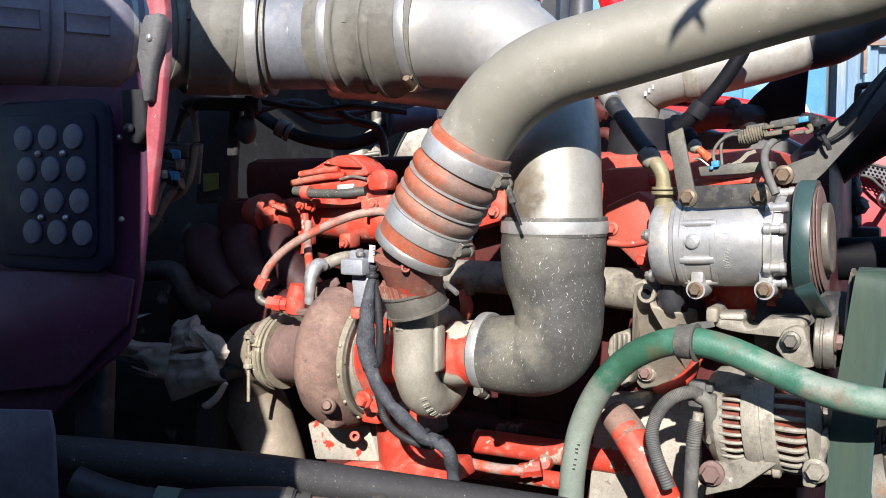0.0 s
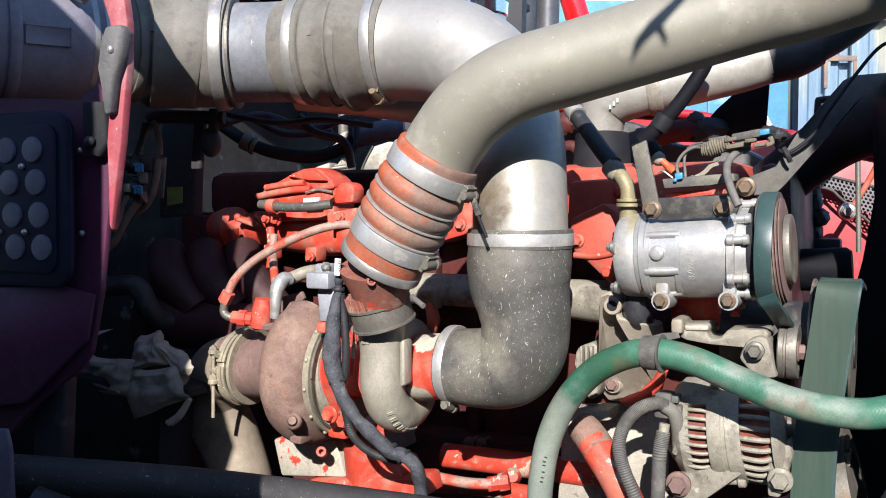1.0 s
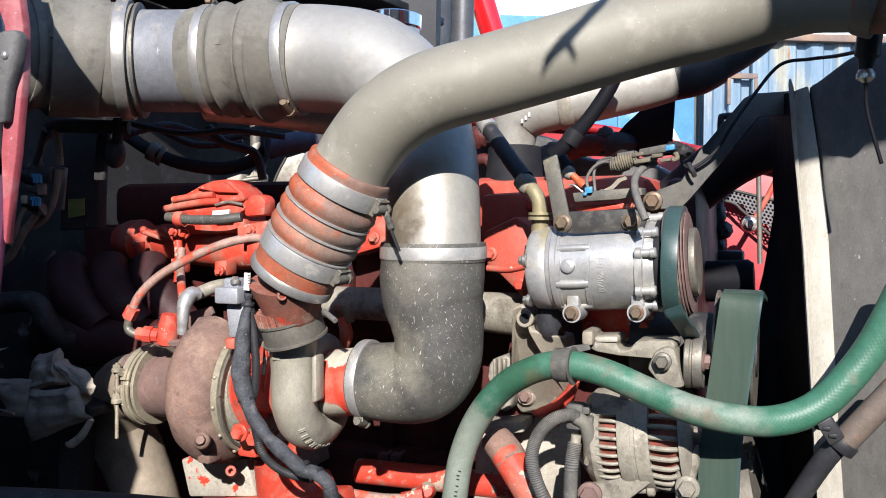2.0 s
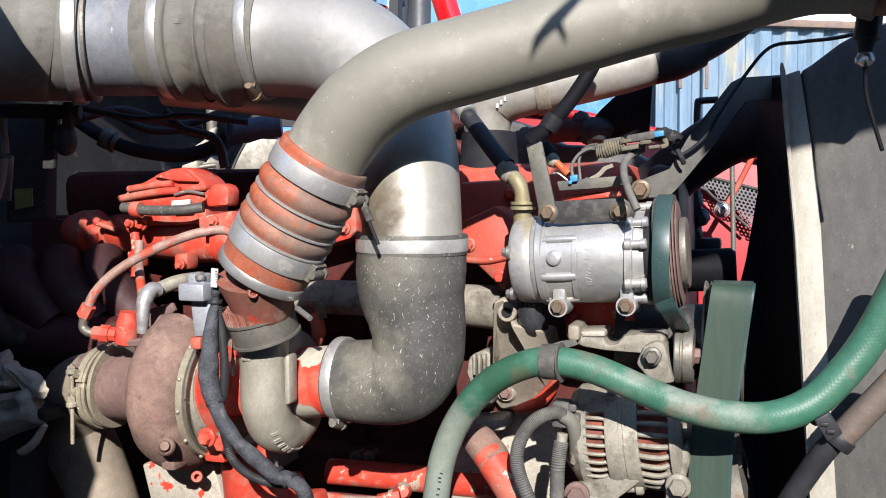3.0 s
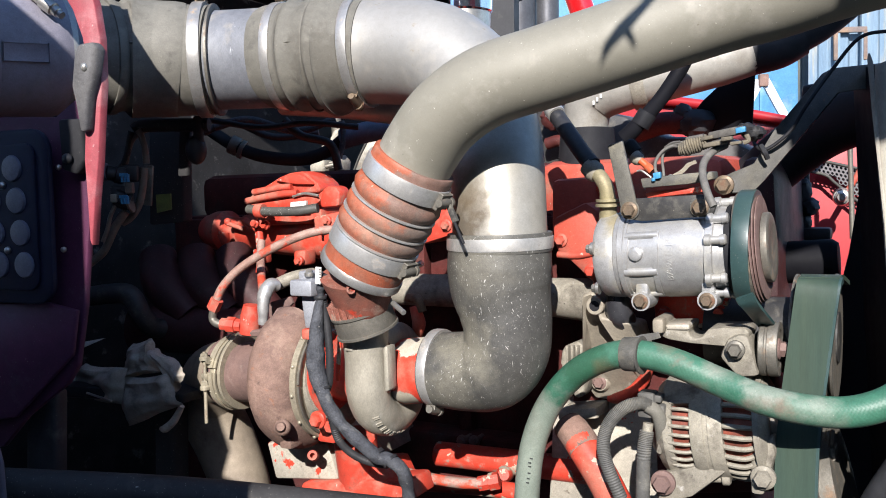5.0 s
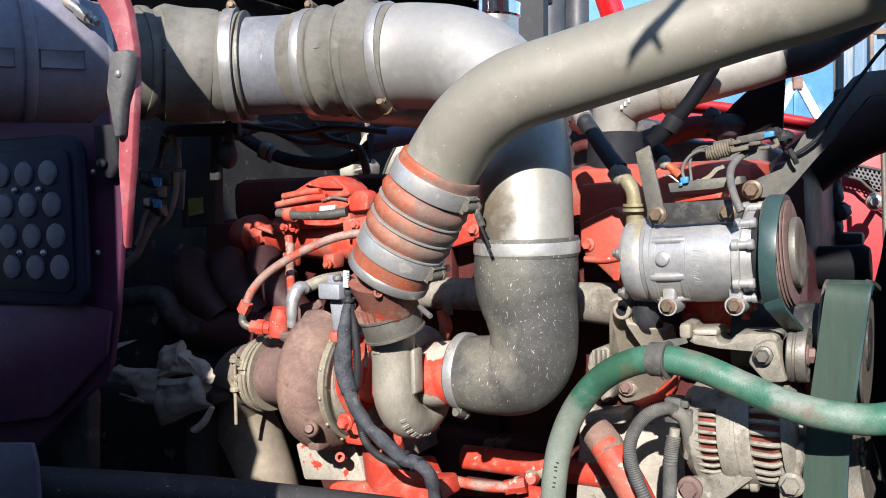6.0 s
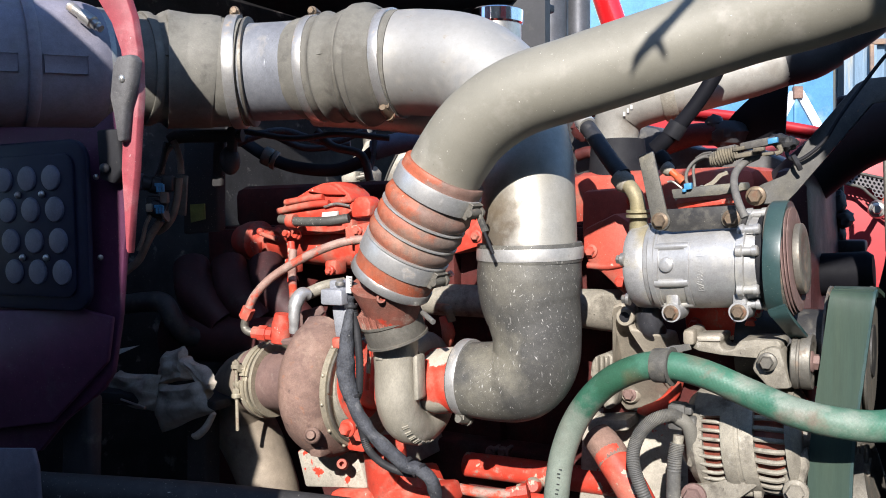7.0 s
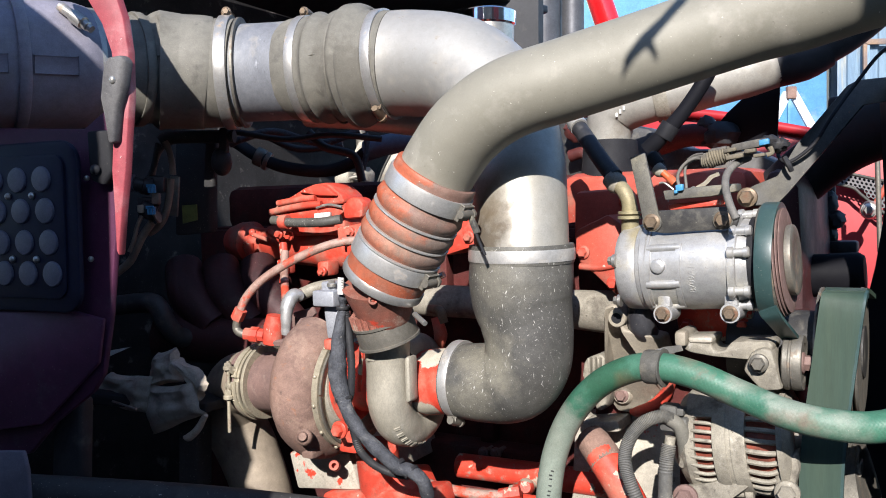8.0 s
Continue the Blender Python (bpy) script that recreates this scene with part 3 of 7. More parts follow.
part("plug", turn((-0.122, 1.202, 1.153), (-0.120, 1.173, 1.163), [(0, 0.0075), (0.9, 0.0075), (1, 0.0066), (1, 0.0034), (0.6, 0.003), (0.6, 0.0005)], 20), M_RED_DULL, eng, "red plug")
part("drain_foot", slab([(-0.085, 1.204, 1.136), (-0.020, 1.166, 1.150), (0.000, 1.143, 1.109), (-0.100, 1.201, 1.087)], V * 0.06, 0.006), M_RED, eng, "red oil drain foot")
part("drain_flange", slab([(-0.145, 1.227, 1.107), (0.015, 1.134, 1.138), (0.022, 1.131, 1.113), (-0.151, 1.230, 1.081)], V * 0.05, 0.005), M_RED, eng)
for q in ((0.280, 1.164, 1.511), (0.254, 1.121, 1.407), (0.219, 1.141, 1.447), (0.335, 1.074, 1.357), (0.393, 1.041, 1.361)):
    part("bolt", hex_head(q, F, 0.006), M_RED, eng, "red painted bolt")
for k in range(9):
    part("cover_bolt", hex_head(U * (-1.1 + 0.11 * k) + V * 1.212 + Z * 1.473, F, 0.006), M_RED_DIRTY_SHADED, eng)
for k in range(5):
    part("head_rib", box(U * (-1.05 + 0.2 * k) + V * 1.195 + Z * 1.415, (0.03, 0.03, 0.09), (U, V, Z), 0.006), M_RED_DIRTY_SHADED, eng)
    part("block_rib", box(U * (-1.0 + 0.2 * k) + V * 1.245 + Z * 1.24, (0.025, 0.03, 0.22), (U, V, Z), 0.006), M_RED_DIRTY_SHADED, eng)

# ---- intake duct along the top ----
CD = (Vector((-0.433, 1.225, 1.716)) - Vector((-0.606, 1.100, 1.713))).normalized()
duct = thing("intake_duct", (-0.215, 1.267, 1.707), "dusty aluminium and rubber air intake duct with band clamps", "intake pipe")
part("coupler", tube([(-0.397, 1.242, 1.715), (-0.384, 1.248, 1.715), (-0.373, 1.253, 1.715), (-0.361, 1.259, 1.715), (-0.329, 1.268, 1.713), (-0.301, 1.272, 1.712), (-0.289, 1.274, 1.711), (-0.251, 1.274, 1.710)], [0.0745, 0.0768, 0.0745, 0.0838, 0.0810, 0.0806, 0.0775, 0.0765], 52, 7), M_RUBBER_GREY, duct, "dusty grey rubber coupler")
part("fold", ring((-0.390, 1.245, 1.715), CD, 0.0768, 0.012, 0.0022, 48), M_RUBBER_GREY, duct)
part("emboss", ball((-0.333, 1.232, 1.768), (0.026, 0.014, 0.010)), M_RUBBER_GREY, duct)
# moulding seams of the rubber couplers, a little in front of the axis
part("mould_seam", tube([(-0.352, 1.182, 1.724), (-0.320, 1.190, 1.724), (-0.292, 1.195, 1.723)], 0.0012, 8), M_RUBBER_GREY, duct)
part("mould_seam", tube([(-0.138, 1.176, 1.717), (-0.121, 1.169, 1.717), (-0.101, 1.163, 1.716)], 0.0012, 8), M_RUBBER_GREY, duct)
part("sleeve", tube([(-0.447, 1.215, 1.716), (-0.386, 1.247, 1.715)], 0.0725, 40), M_ALU, duct, "bare aluminium sleeve")
part("pipe", tube([(-0.261, 1.275, 1.710), (-0.193, 1.264, 1.709), (-0.119, 1.244, 1.709)], 0.0692, 48, 6), M_ALU_BLUE, duct, "scuffed aluminium pipe")
part("bellows", tube([(-0.159, 1.257, 1.709), (-0.154, 1.255, 1.709), (-0.132, 1.249, 1.709), (-0.120, 1.245, 1.709), (-0.108, 1.240, 1.709), (-0.096, 1.237, 1.709), (-0.086, 1.235, 1.708), (-0.076, 1.231, 1.708), (-0.066, 1.227, 1.708), (-0.054, 1.222, 1.707), (-0.043, 1.219, 1.707), (-0.022, 1.212, 1.706)], [0.0715, 0.0728, 0.0735, 0.0778, 0.0712, 0.0788, 0.0728, 0.0850, 0.0846, 0.0765, 0.0738, 0.0725], 52, 6), M_RUBBER_GREY, duct, "ribbed grey rubber bellows")
for c, d, r, w, side in (((-0.264, 1.276, 1.711), Vector((1, 0.05, 0)), 0.0795, 0.016, Z + 0.1 * X), ((-0.146, 1.253, 1.709), Vector((1, -0.25, 0)), 0.0732, 0.012, Z), ((-0.033, 1.215, 1.707), Vector((1, -0.36, 0.03)), 0.0735, 0.013, F * 0.55 - Z)):
    screw_clamp(c, d, r, w, side, duct, M_PALE_BAND, M_ZINC)
part("seal_ring", ring((-0.244, 1.273, 1.710), X, 0.0720, 0.0045, 0.0048), M_STEEL_DARK, duct)
part("elbow", tube([(-0.060, 1.224, 1.707), (0.001, 1.205, 1.706), (0.066, 1.165, 1.690), (0.110, 1.125, 1.648), (0.127, 1.085, 1.589)], [0.0715, 0.0712, 0.0690, 0.0650, 0.0615], 44, 10), M_ALU, duct, "dusty aluminium elbow")
part("down_pipe", tube([(0.124, 1.092, 1.603), (0.131, 1.073, 1.561), (0.132, 1.050, 1.519), (0.131, 1.033, 1.456), (0.131, 1.033, 1.425)], [0.0615, 0.0590, 0.0562, 0.0560, 0.0560], 44, 8), M_PIPE, duct, "stained steel down pipe")

cleaner = thing("air_cleaner", (-0.504, 1.170, 1.714), "dark ribbed plastic air cleaner housing", "air cleaner")
M_CLEANER = surf("blue-grey moulded plastic", (0.205, 0.197, 0.234), (0.162, 0.156, 0.189), 14, 0.45, 0.0, 0.06, 240, [((0.20, 0.19, 0.18), 18, 0.54, 0.8, 0.8, 0.0)])
part("housing", turn((-0.644, 1.070, 1.711), (-0.433, 1.225, 1.716), [(0, 0.06), (0, 0.0865), (0.72, 0.0870), (0.86, 0.0855), (0.92, 0.0815), (0.95, 0.0775), (1, 0.0770)], 48), M_CLEANER, cleaner)
part("rib", ring((-0.522, 1.160, 1.715), CD, 0.0862, 0.014, 0.004, 48), M_CLEANER, cleaner)
w = radians(-7)
o = (-Y * math.cos(w) + Z * math.sin(w))
o = (o - CD * o.dot(CD)).normalized()
t = CD.cross(o)
for m, n in ((-0.070, 0.10), (0.036, 0.052)):
    part("rib", box(Vector((-0.522, 1.160, 1.715)) + CD * m + o * 0.0865, (n, 0.022, 0.0048), (CD, t, o), 0.0012), M_CLEANER, cleaner)
part("end_band", ring((-0.446, 1.217, 1.716), CD, 0.0775, 0.014, 0.002, 44), M_PALE_BAND, cleaner, "pale band clamp")
part("worm_screw", join(turn((-0.445, 1.135, 1.782), (-0.401, 1.125, 1.749), [(0, 0.004), (0.02, 0.0065), (0.4, 0.0065), (0.42, 0.009), (0.74, 0.009), (0.76, 0.0065), (0.88, 0.0065), (0.9, 0.005), (1, 0.005)], 16), box((-0.438, 1.145, 1.774), (0.03, 0.012, 0.012), ((Vector((-0.401, 1.125, 1.749)) - Vector((-0.445, 1.135, 1.782))).normalized(), Y, Z), 0.002)), M_STEEL, cleaner, "worm screw of the clamp")

# ---- rubber elbow to the turbo ----
relbow = thing("rubber_elbow", (0.130, 1.033, 1.352), "scuffed black rubber elbow hose with steel clamps", "hose")
part("hose", rumple(tube([(0.131, 1.033, 1.465), (0.131, 1.033, 1.463), (0.131, 1.033, 1.453), (0.1295, 1.033, 1.426), (0.131, 1.033, 1.399), (0.135, 1.031, 1.375), (0.137, 1.029, 1.352), (0.134, 1.031, 1.326), (0.118, 1.041, 1.304), (0.090, 1.057, 1.297), (0.047, 1.081, 1.296)],
                         [0.0540, 0.0590, 0.0606, 0.0620, 0.0596, 0.0550, 0.0525, 0.0520, 0.052, 0.0485, 0.0455], 44, 8), 0.0005, 30), M_RUBBER, relbow)
part("cuff", ring((0.131, 1.033, 1.455), Z, 0.0592, 0.022, 0.0023), M_RUBBER, relbow)
part("clamp_band", ring((0.131, 1.033, 1.4545), Z, 0.0618, 0.014, 0.001), M_BAND, relbow, "steel band")
screw_clamp((0.055, 1.077, 1.298), U, 0.0462, 0.012, -Z + F * 0.3, relbow, M_BAND, M_STEEL_DARK)

# ---- turbocharger ----
M_INLET = surf("red paint flaked off the upper side", (0.52, 0.048, 0.027), (0.43, 0.044, 0.026), 16, 0.48, 0.0, 0.12, 220, [((0.36, 0.32, 0.25), 30, 0.61, 0.625, 0.75, 0.1), ((0.34, 0.16, 0.11), 14, 0.56, 0.74, 0.8, 0.0)], stains=[((0.36, 0.325, 0.26), (0.018, 1.070, 1.338), 0.026, 1.0, 0.94), ((0.34, 0.305, 0.24), (0.010, 1.070, 1.262), 0.017, 1.0, 0.92)])
turbo = thing("turbocharger", (-0.090, 1.172, 1.257), "turbocharger with rusty turbine housing and grey aluminium compressor", "turbocharger")
TC = Vector((-0.007, 1.113, 1.283))


def arc(A, B, f0, f1, a0, a1, r, t, n=10):
    """A curved plate on a cylinder; 0 degrees is the front, up is positive."""
    verts, faces = [], []
    d = (B - A).normalized()
    for i in range(n + 1):
        w = radians(a0 + (a1 - a0) * i / n)
        o = F * math.cos(w) + Z * math.sin(w)
        for f, q in ((f0, r), (f0 + 0.004, r + t), (f1 - 0.004, r + t), (f1, r)):
            verts.append(A.lerp(B, f) + o * q)
    for i in range(n):
        for k in range(3):
            faces.append((i * 4 + k, i * 4 + k + 1, i * 4 + 5 + k, i * 4 + 4 + k))
    faces += [(3, 2, 1, 0), tuple(n * 4 + k for k in range(4))]
    return verts, faces


def spiral(c, start, end, r0, r1, R0, R1, n=26):
    """Points and radii of a volute about the axis U; 0 is to the front, 90 below."""
    pts, rad = [], []
    for i in range(n):
        f = i / (n - 1)
        w = radians(start + (end - start) * f)
        R = R0 + (R1 - R0) * f
        pts.append(Vector(c) + F * (R * math.cos(w)) - Z * (R * math.sin(w)))
        rad.append(r0 + (r1 - r0) * f)
    return pts, rad


pts, rad = spiral(TC, 300, 0, 0.019, 0.0280, 0.048, 0.053)
pts += [pts[-1] + Z * 0.03, pts[-1] + Z * 0.070, pts[-1] + Z * 0.092 + V * 0.006]
rad += [0.027, 0.0285, 0.0315]
part("compressor_housing", join(rumple(tube(pts, rad, 24, 2), 0.0009, 50), turn(TC - U * 0.024, TC + U * 0.022, [(0, 0.05), (0.3, 0.055), (0.8, 0.05), (1, 0.036)])), M_VOLUTE, turbo, "dusty cast aluminium compressor housing")
part("inlet", turn((0.009, 1.103, 1.289), (0.057, 1.076, 1.297), [(0, 0.040), (0.15, 0.0415), (1, 0.0405)]), M_INLET, turbo, "chipped red inlet neck with bare upper side")
part("rib_pad", slab([(-0.013, 1.042, 1.333), (-0.006, 1.038, 1.335), (-0.006, 1.038, 1.279), (-0.013, 1.042, 1.277)], V * 0.020, 0.004), M_VOLUTE, turbo)
part("tab", box(TC + F * 0.0795 - U * 0.006 + Z * 0.048, (0.013, 0.006, 0.006), (U, V, Z), 0.0025), M_VOLUTE, turbo)
part("centre_housing", turn((-0.089, 1.172, 1.273), (-0.023, 1.122, 1.282), [(0, 0.058), (0.2, 0.060), (0.25, 0.034), (0.75, 0.034), (0.8, 0.050), (1, 0.050)]), M_RED, turbo, "red bearing housing")
TH = Vector((-0.128, 1.194, 1.267))
pts, rad = spiral(TH, 330, -78, 0.030, 0.038, 0.056, 0.066, 30)
part("turbine_housing", join(rumple(tube(pts, rad, 26, 2), 0.0012, 45), turn(TH - U * 0.045, TH + U * 0.035, [(0, 0.043), (0.3, 0.06), (0.85, 0.062), (1, 0.058)])), M_RUST, turbo, "rusty cast iron turbine housing")
TB = Vector((-0.092, 1.173, 1.271))
bc = part("band_clamp", ring(TB, U, 0.077, 0.009, 0.004), M_CREAM, turbo, "cream oxidised clamp band")
for w in (-62, -34, -6, 20, 48, 76):
    o = F * math.cos(radians(w)) + Z * math.sin(radians(w))
    part("rivet", ball(TB + o * 0.0822, (0.0030, 0.0030, 0.0030), seg=10), M_CREAM, bc)
for a0, a1 in ((-60, 2), (4, 62)):
    part("heat_segment", arc(TB + U * 0.0050, TB + U * 0.0080, 0.0, 1.0, a0, a1, 0.0745, 0.0030, 12), M_STEEL_DARK, bc, "dark ring segment")
part("heat_ring", turn((-0.092, 1.173, 1.271), (-0.076, 1.158, 1.274), [(0, 0.076), (0.3, 0.073), (0.35, 0.066), (1, 0.060)]), M_CAST, turbo, "grey heat shield ring")
part("turbine_outlet", turn((-0.254, 1.301, 1.256), (-0.135, 1.209, 1.267), [(0, 0.052), (0.06, 0.052), (0.1, 0.0435), (0.75, 0.044), (1, 0.05)]), M_RUST_DARK, turbo, "rusty steel outlet neck")
part("flange_ring", ring((-0.230, 1.285, 1.259), U, 0.0535, 0.005, 0.002), M_CREAM, turbo)
OV = Vector((-0.244, 1.296, 1.257))
cl = part("outlet_clamp", ring(OV, U, 0.0490, 0.010, 0.0022), M_CREAM, turbo, "cream plated clamp with long bolt")
for a0, a1 in ((16, 168), (-168, 9)):
    part("clamp_half", arc(OV - U * 0.008, OV + U * 0.008, 0.0, 1.0, a0, a1, 0.0520, 0.0028, 22), M_CREAM, cl)
    part("clamp_ridge", arc(OV - U * 0.003, OV + U * 0.004, 0.0, 1.0, a0, a1, 0.0545, 0.0026, 22), M_CREAM, cl)
for q in ((-0.277, 1.254, 1.283), (-0.278, 1.254, 1.259)):
    part("loop", ring(q, U + F * 0.25, 0.0036, 0.014, 0.0016, 18), M_CREAM, cl, "rolled end of the clamp band")
    part("tongue", tube([Vector(q) + U * 0.005, Vector(q) + U * 0.016 - Z * 0.004 + V * 0.012, Vector(q) + U * 0.024 - Z * 0.006 + V * 0.020], 0.0022, 8), M_CREAM, cl)
part("clamp_bolt", tube([(-0.279, 1.251, 1.296), (-0.281, 1.251, 1.192)], 0.0026, 10), M_CREAM, cl, "long threaded bolt")
for q, h in (((-0.2795, 1.251, 1.288), 0.006), ((-0.2805, 1.251, 1.245), 0.009)):
    part("nut", hex_head(q, Z, 0.0048, h), M_CREAM, cl)
part("hook", tube([(-0.279, 1.254, 1.243), (-0.272, 1.252, 1.238), (-0.262, 1.252, 1.234)], 0.0020, 8), M_CREAM, cl)
part("boss", join(ball((-0.147, 1.107, 1.221), (0.011, 0.011, 0.011)), turn((-0.151, 1.126, 1.215), (-0.147, 1.092, 1.226), [(0, 0.010), (0.7, 0.008), (1, 0.005)], 14)), M_RUST, turbo)
part("lug", box((-0.142, 1.144, 1.193), (0.02, 0.03, 0.016), (U, V, Z), 0.004), M_RUST, turbo)
for p in ((-0.101, 1.097, 1.232), (-0.083, 1.099, 1.223)):
    part("bolt", hex_head(p, F, 0.0075), M_RED, turbo, "red painted bolt")
ON, OC = (Z + F * 0.26 - U * 0.17).normalized(), Vector((-0.033, 1.050, 1.366))
oc = part("outlet_clamp", ring(OC, ON, 0.0345, 0.0250, 0.0018), M_STEEL_DARK, turbo, "dull grey steel outlet clamp")
for k in (-1, 1):
    part("clamp_rim", ring(OC + ON * 0.0125 * k, ON, 0.0350, 0.0035, 0.0028), M_STEEL_DARK, oc)
part("clamp_screw", tube([(0.003, 1.014, 1.389), (0.016, 0.995, 1.380)], 0.0032, 10), M_STEEL, turbo)
part("outlet_adapter", rumple(turn((-0.032, 1.050, 1.353), (-0.036, 1.029, 1.423), [(0, 0.022), (0.30, 0.0245), (0.38, 0.031), (0.45, 0.032), (0.62, 0.036), (0.85, 0.0425), (1, 0.0465)]), 0.0008, 90), M_FLANGE, turbo, "brown chipped outlet flange")
_, OA, OB = basis(ON)
for k in range(26):
    w = math.tau * k / 26
    o = OA * math.cos(w) + OB * math.sin(w)
    part("tooth", box(OC + ON * 0.0215 + o * 0.0345, (0.0050, 0.0046, 0.0125), (o, ON.cross(o), ON), 0.0014), M_FLANGE, turbo)
part("inlet_bolt", turn((-0.044, 1.001, 1.408), (-0.042, 0.983, 1.410), [(0, 0.0065), (0.9, 0.006), (1, 0.005), (1, 0.003), (0.8, 0.0028)], 16), M_FLANGE, turbo)
part("oil_feed_flange", join(box((-0.089, 1.148, 1.205), (0.03, 0.03, 0.03), (U, V, Z), 0.005), tube([(-0.063, 1.191, 1.181), (-0.059, 1.212, 1.110)], 0.03, 18)), M_RED, turbo)

# ---- exhaust down pipe ----
exh = thing("exhaust_pipe", (-0.265, 1.342, 1.070), "dusty tan steel exhaust down pipe", "exhaust pipe")
part("pipe", tube([(-0.248, 1.298, 1.256), (-0.289, 1.345, 1.240), (-0.310, 1.380, 1.188), (-0.284, 1.376, 1.124), (-0.259, 1.362, 1.054), (-0.245, 1.354, 0.965)], [0.047, 0.048, 0.050, 0.048, 0.045, 0.045], 30, 8), M_EXHAUST, exh)

# ---- charge pipe ----
charge = thing("charge_air_pipe", (0.032, 0.986, 1.554), "olive grey charge air pipe bending over the engine", "pipe")
part("pipe", tube([(0.024, 0.990, 1.532), (0.043, 0.979, 1.566), (0.071, 0.962, 1.600), (0.114, 0.944, 1.627), (0.178, 0.929, 1.645), (0.266, 0.911, 1.669), (0.344, 0.887, 1.690), (0.390, 0.866, 1.699), (0.432, 0.842, 1.710), (0.470, 0.814, 1.717), (0.497, 0.793, 1.715), (0.532, 0.767, 1.711)], 0.0435, 44, 10), M_CHARGE, charge)
bel = thing("charge_bellows", (0.001, 1.004, 1.491), "orange silicone bellows with steel bands", "hose")
BA, BB = (-0.033, 1.024, 1.428), (0.035, 0.984, 1.552)
prof = [(0, 0.045), (0.0, 0.048), (0.11, 0.0495), (0.28, 0.0495)]
for k in range(3):
    f0 = 0.32 + k * 0.15
    prof += [(f0, 0.0475), (f0 + 0.025, 0.0510), (f0 + 0.070, 0.0530), (f0 + 0.118, 0.0512), (f0 + 0.14, 0.048)]
prof += [(0.78, 0.0475), (0.795, 0.049), (0.96, 0.0490), (0.985, 0.0488), (1.0, 0.0476), (1.0, 0.040)]
part("bellows", rumple(turn(BA, BB, prof, 64), 0.0006, 40), M_SILICONE, bel)
ax = (Vector(BB) - Vector(BA)).normalized()
for f, r in ((0.235, 0.0500), (0.855, 0.0495)):
    screw_clamp(Vector(BA).lerp(Vector(BB), f), ax, r, 0.020, U + Z * 0.2, bel, M_BAND, M_STEEL_DARK)
part("lip", ring(Vector(BA).lerp(Vector(BB), 0.015), ax, 0.0470, 0.011, 0.0028), M_PALE_BAND, bel, "pale crusted lip of the bellows")
for k in range(3):
    part("support_ring", ring(Vector(BA).lerp(Vector(BB), 0.316 + k * 0.15), ax, 0.0478, 0.0022, 0.0034), M_BAND, bel, "thin bright wire ring")

# ---- air conditioning compressor ----
ac = thing("ac_compressor", (0.314, 1.019, 1.386), "bright cast aluminium air conditioning compressor with belt pulley", "compressor")
CA, CB = Vector((0.259, 1.052, 1.433)), Vector((0.389, 0.976, 1.442))
part("body", turn(CA, CB, [(0.17, 0.040), (0.17, 0.0500), (0.2, 0.0505), (0.21, 0.053), (0.25, 0.053), (0.26, 0.051), (0.8, 0.051), (0.86, 0.0515), (0.9, 0.050), (1, 0.048)], 48), M_CAST_BRIGHT, ac)
M_HEAD = surf("greyed cast aluminium with yellow oil stains", (0.37, 0.367, 0.362), (0.30, 0.297, 0.29), 18, 0.42, 0.4, 0.08, 380, [((0.27, 0.23, 0.135), 16, 0.52, 0.70, 0.7, 0.1), ((0.14, 0.125, 0.10), 70, 0.65, 0.74, 0.8, 0.1)], stains=[((0.22, 0.185, 0.105), (0.268, 1.005, 1.478), 0.030, 0.85), ((0.26, 0.225, 0.15), (0.275, 1.0, 1.40), 0.02, 0.6)])
part("rear_head", turn(CA, CB, [(0, 0.030), (0.0, 0.045), (0.03, 0.049), (0.10, 0.0500), (0.155, 0.0505), (0.166, 0.0495), (0.168, 0.040)], 48), M_HEAD, ac, "greyer oil-stained rear head")

part("body_ring", arc(CA, CB, 0.245, 0.27, -180, 180, 0.0505, 0.0022, 40), M_CAST_BRIGHT, ac)
part("rib", arc(CA, CB, 0.245, 0.290, -66, 32, 0.0500, 0.0026, 16), M_CAST_BRIGHT, ac)
part("rib", arc(CA, CB, 0.475, 0.520, -66, 32, 0.0500, 0.0026, 16), M_CAST_BRIGHT, ac)
for a, r in ((28, 0.0048), (-20, 0.0052), (-61, 0.0048)):
    o = F * math.cos(radians(a)) + Z * math.sin(radians(a))
    part("web", tube([CA.lerp(CB, 0.26) + o * 0.0490, CA.lerp(CB, 0.34) + o * 0.0497, CA.lerp(CB, 0.42) + o * 0.0497, CA.lerp(CB, 0.505) + o * 0.0490], r, 14, 4), M_CAST_BRIGHT, ac)
o = F * math.cos(radians(4)) + Z * math.sin(radians(4))
part("boss", turn(CA.lerp(CB, 0.350) + o * 0.049, CA.lerp(CB, 0.350) + o * 0.0548, [(0, 0.0088), (0.5, 0.0084), (0.85, 0.0078), (1, 0.0064), (1, 0.002)], 24), M_CAST_BRIGHT, ac)
part("cast_blend", arc(CA, CB, 0.52, 0.84, -180, 180, 0.0502, 0.0014, 44), M_CAST_BRIGHT, ac)
verts, faces = lettering("B709A1813", 0.0105)
bent = []
for q in verts:
    w = q.x / 0.0515 - 0.10
    o = F * math.cos(w) + Z * math.sin(w)
    bent.append(CA.lerp(CB, 0.60) - U * q.y + o * (0.0516 + q.z))
part("cast_number", (bent, faces), M_CAST_BRIGHT, ac, "raised cast number", smooth=0)
part("front_flange", arc(CA, CB, 0.85, 0.91, -180, 180, 0.0505, 0.0045, 40), M_CAST_BRIGHT, ac)
for q in (F * 0.047 + Z * 0.012, F * 0.03 - Z * 0.036):
    part("rear_screw", hex_head(CA + q - U * 0.001, -U, 0.005), M_STEEL, ac)
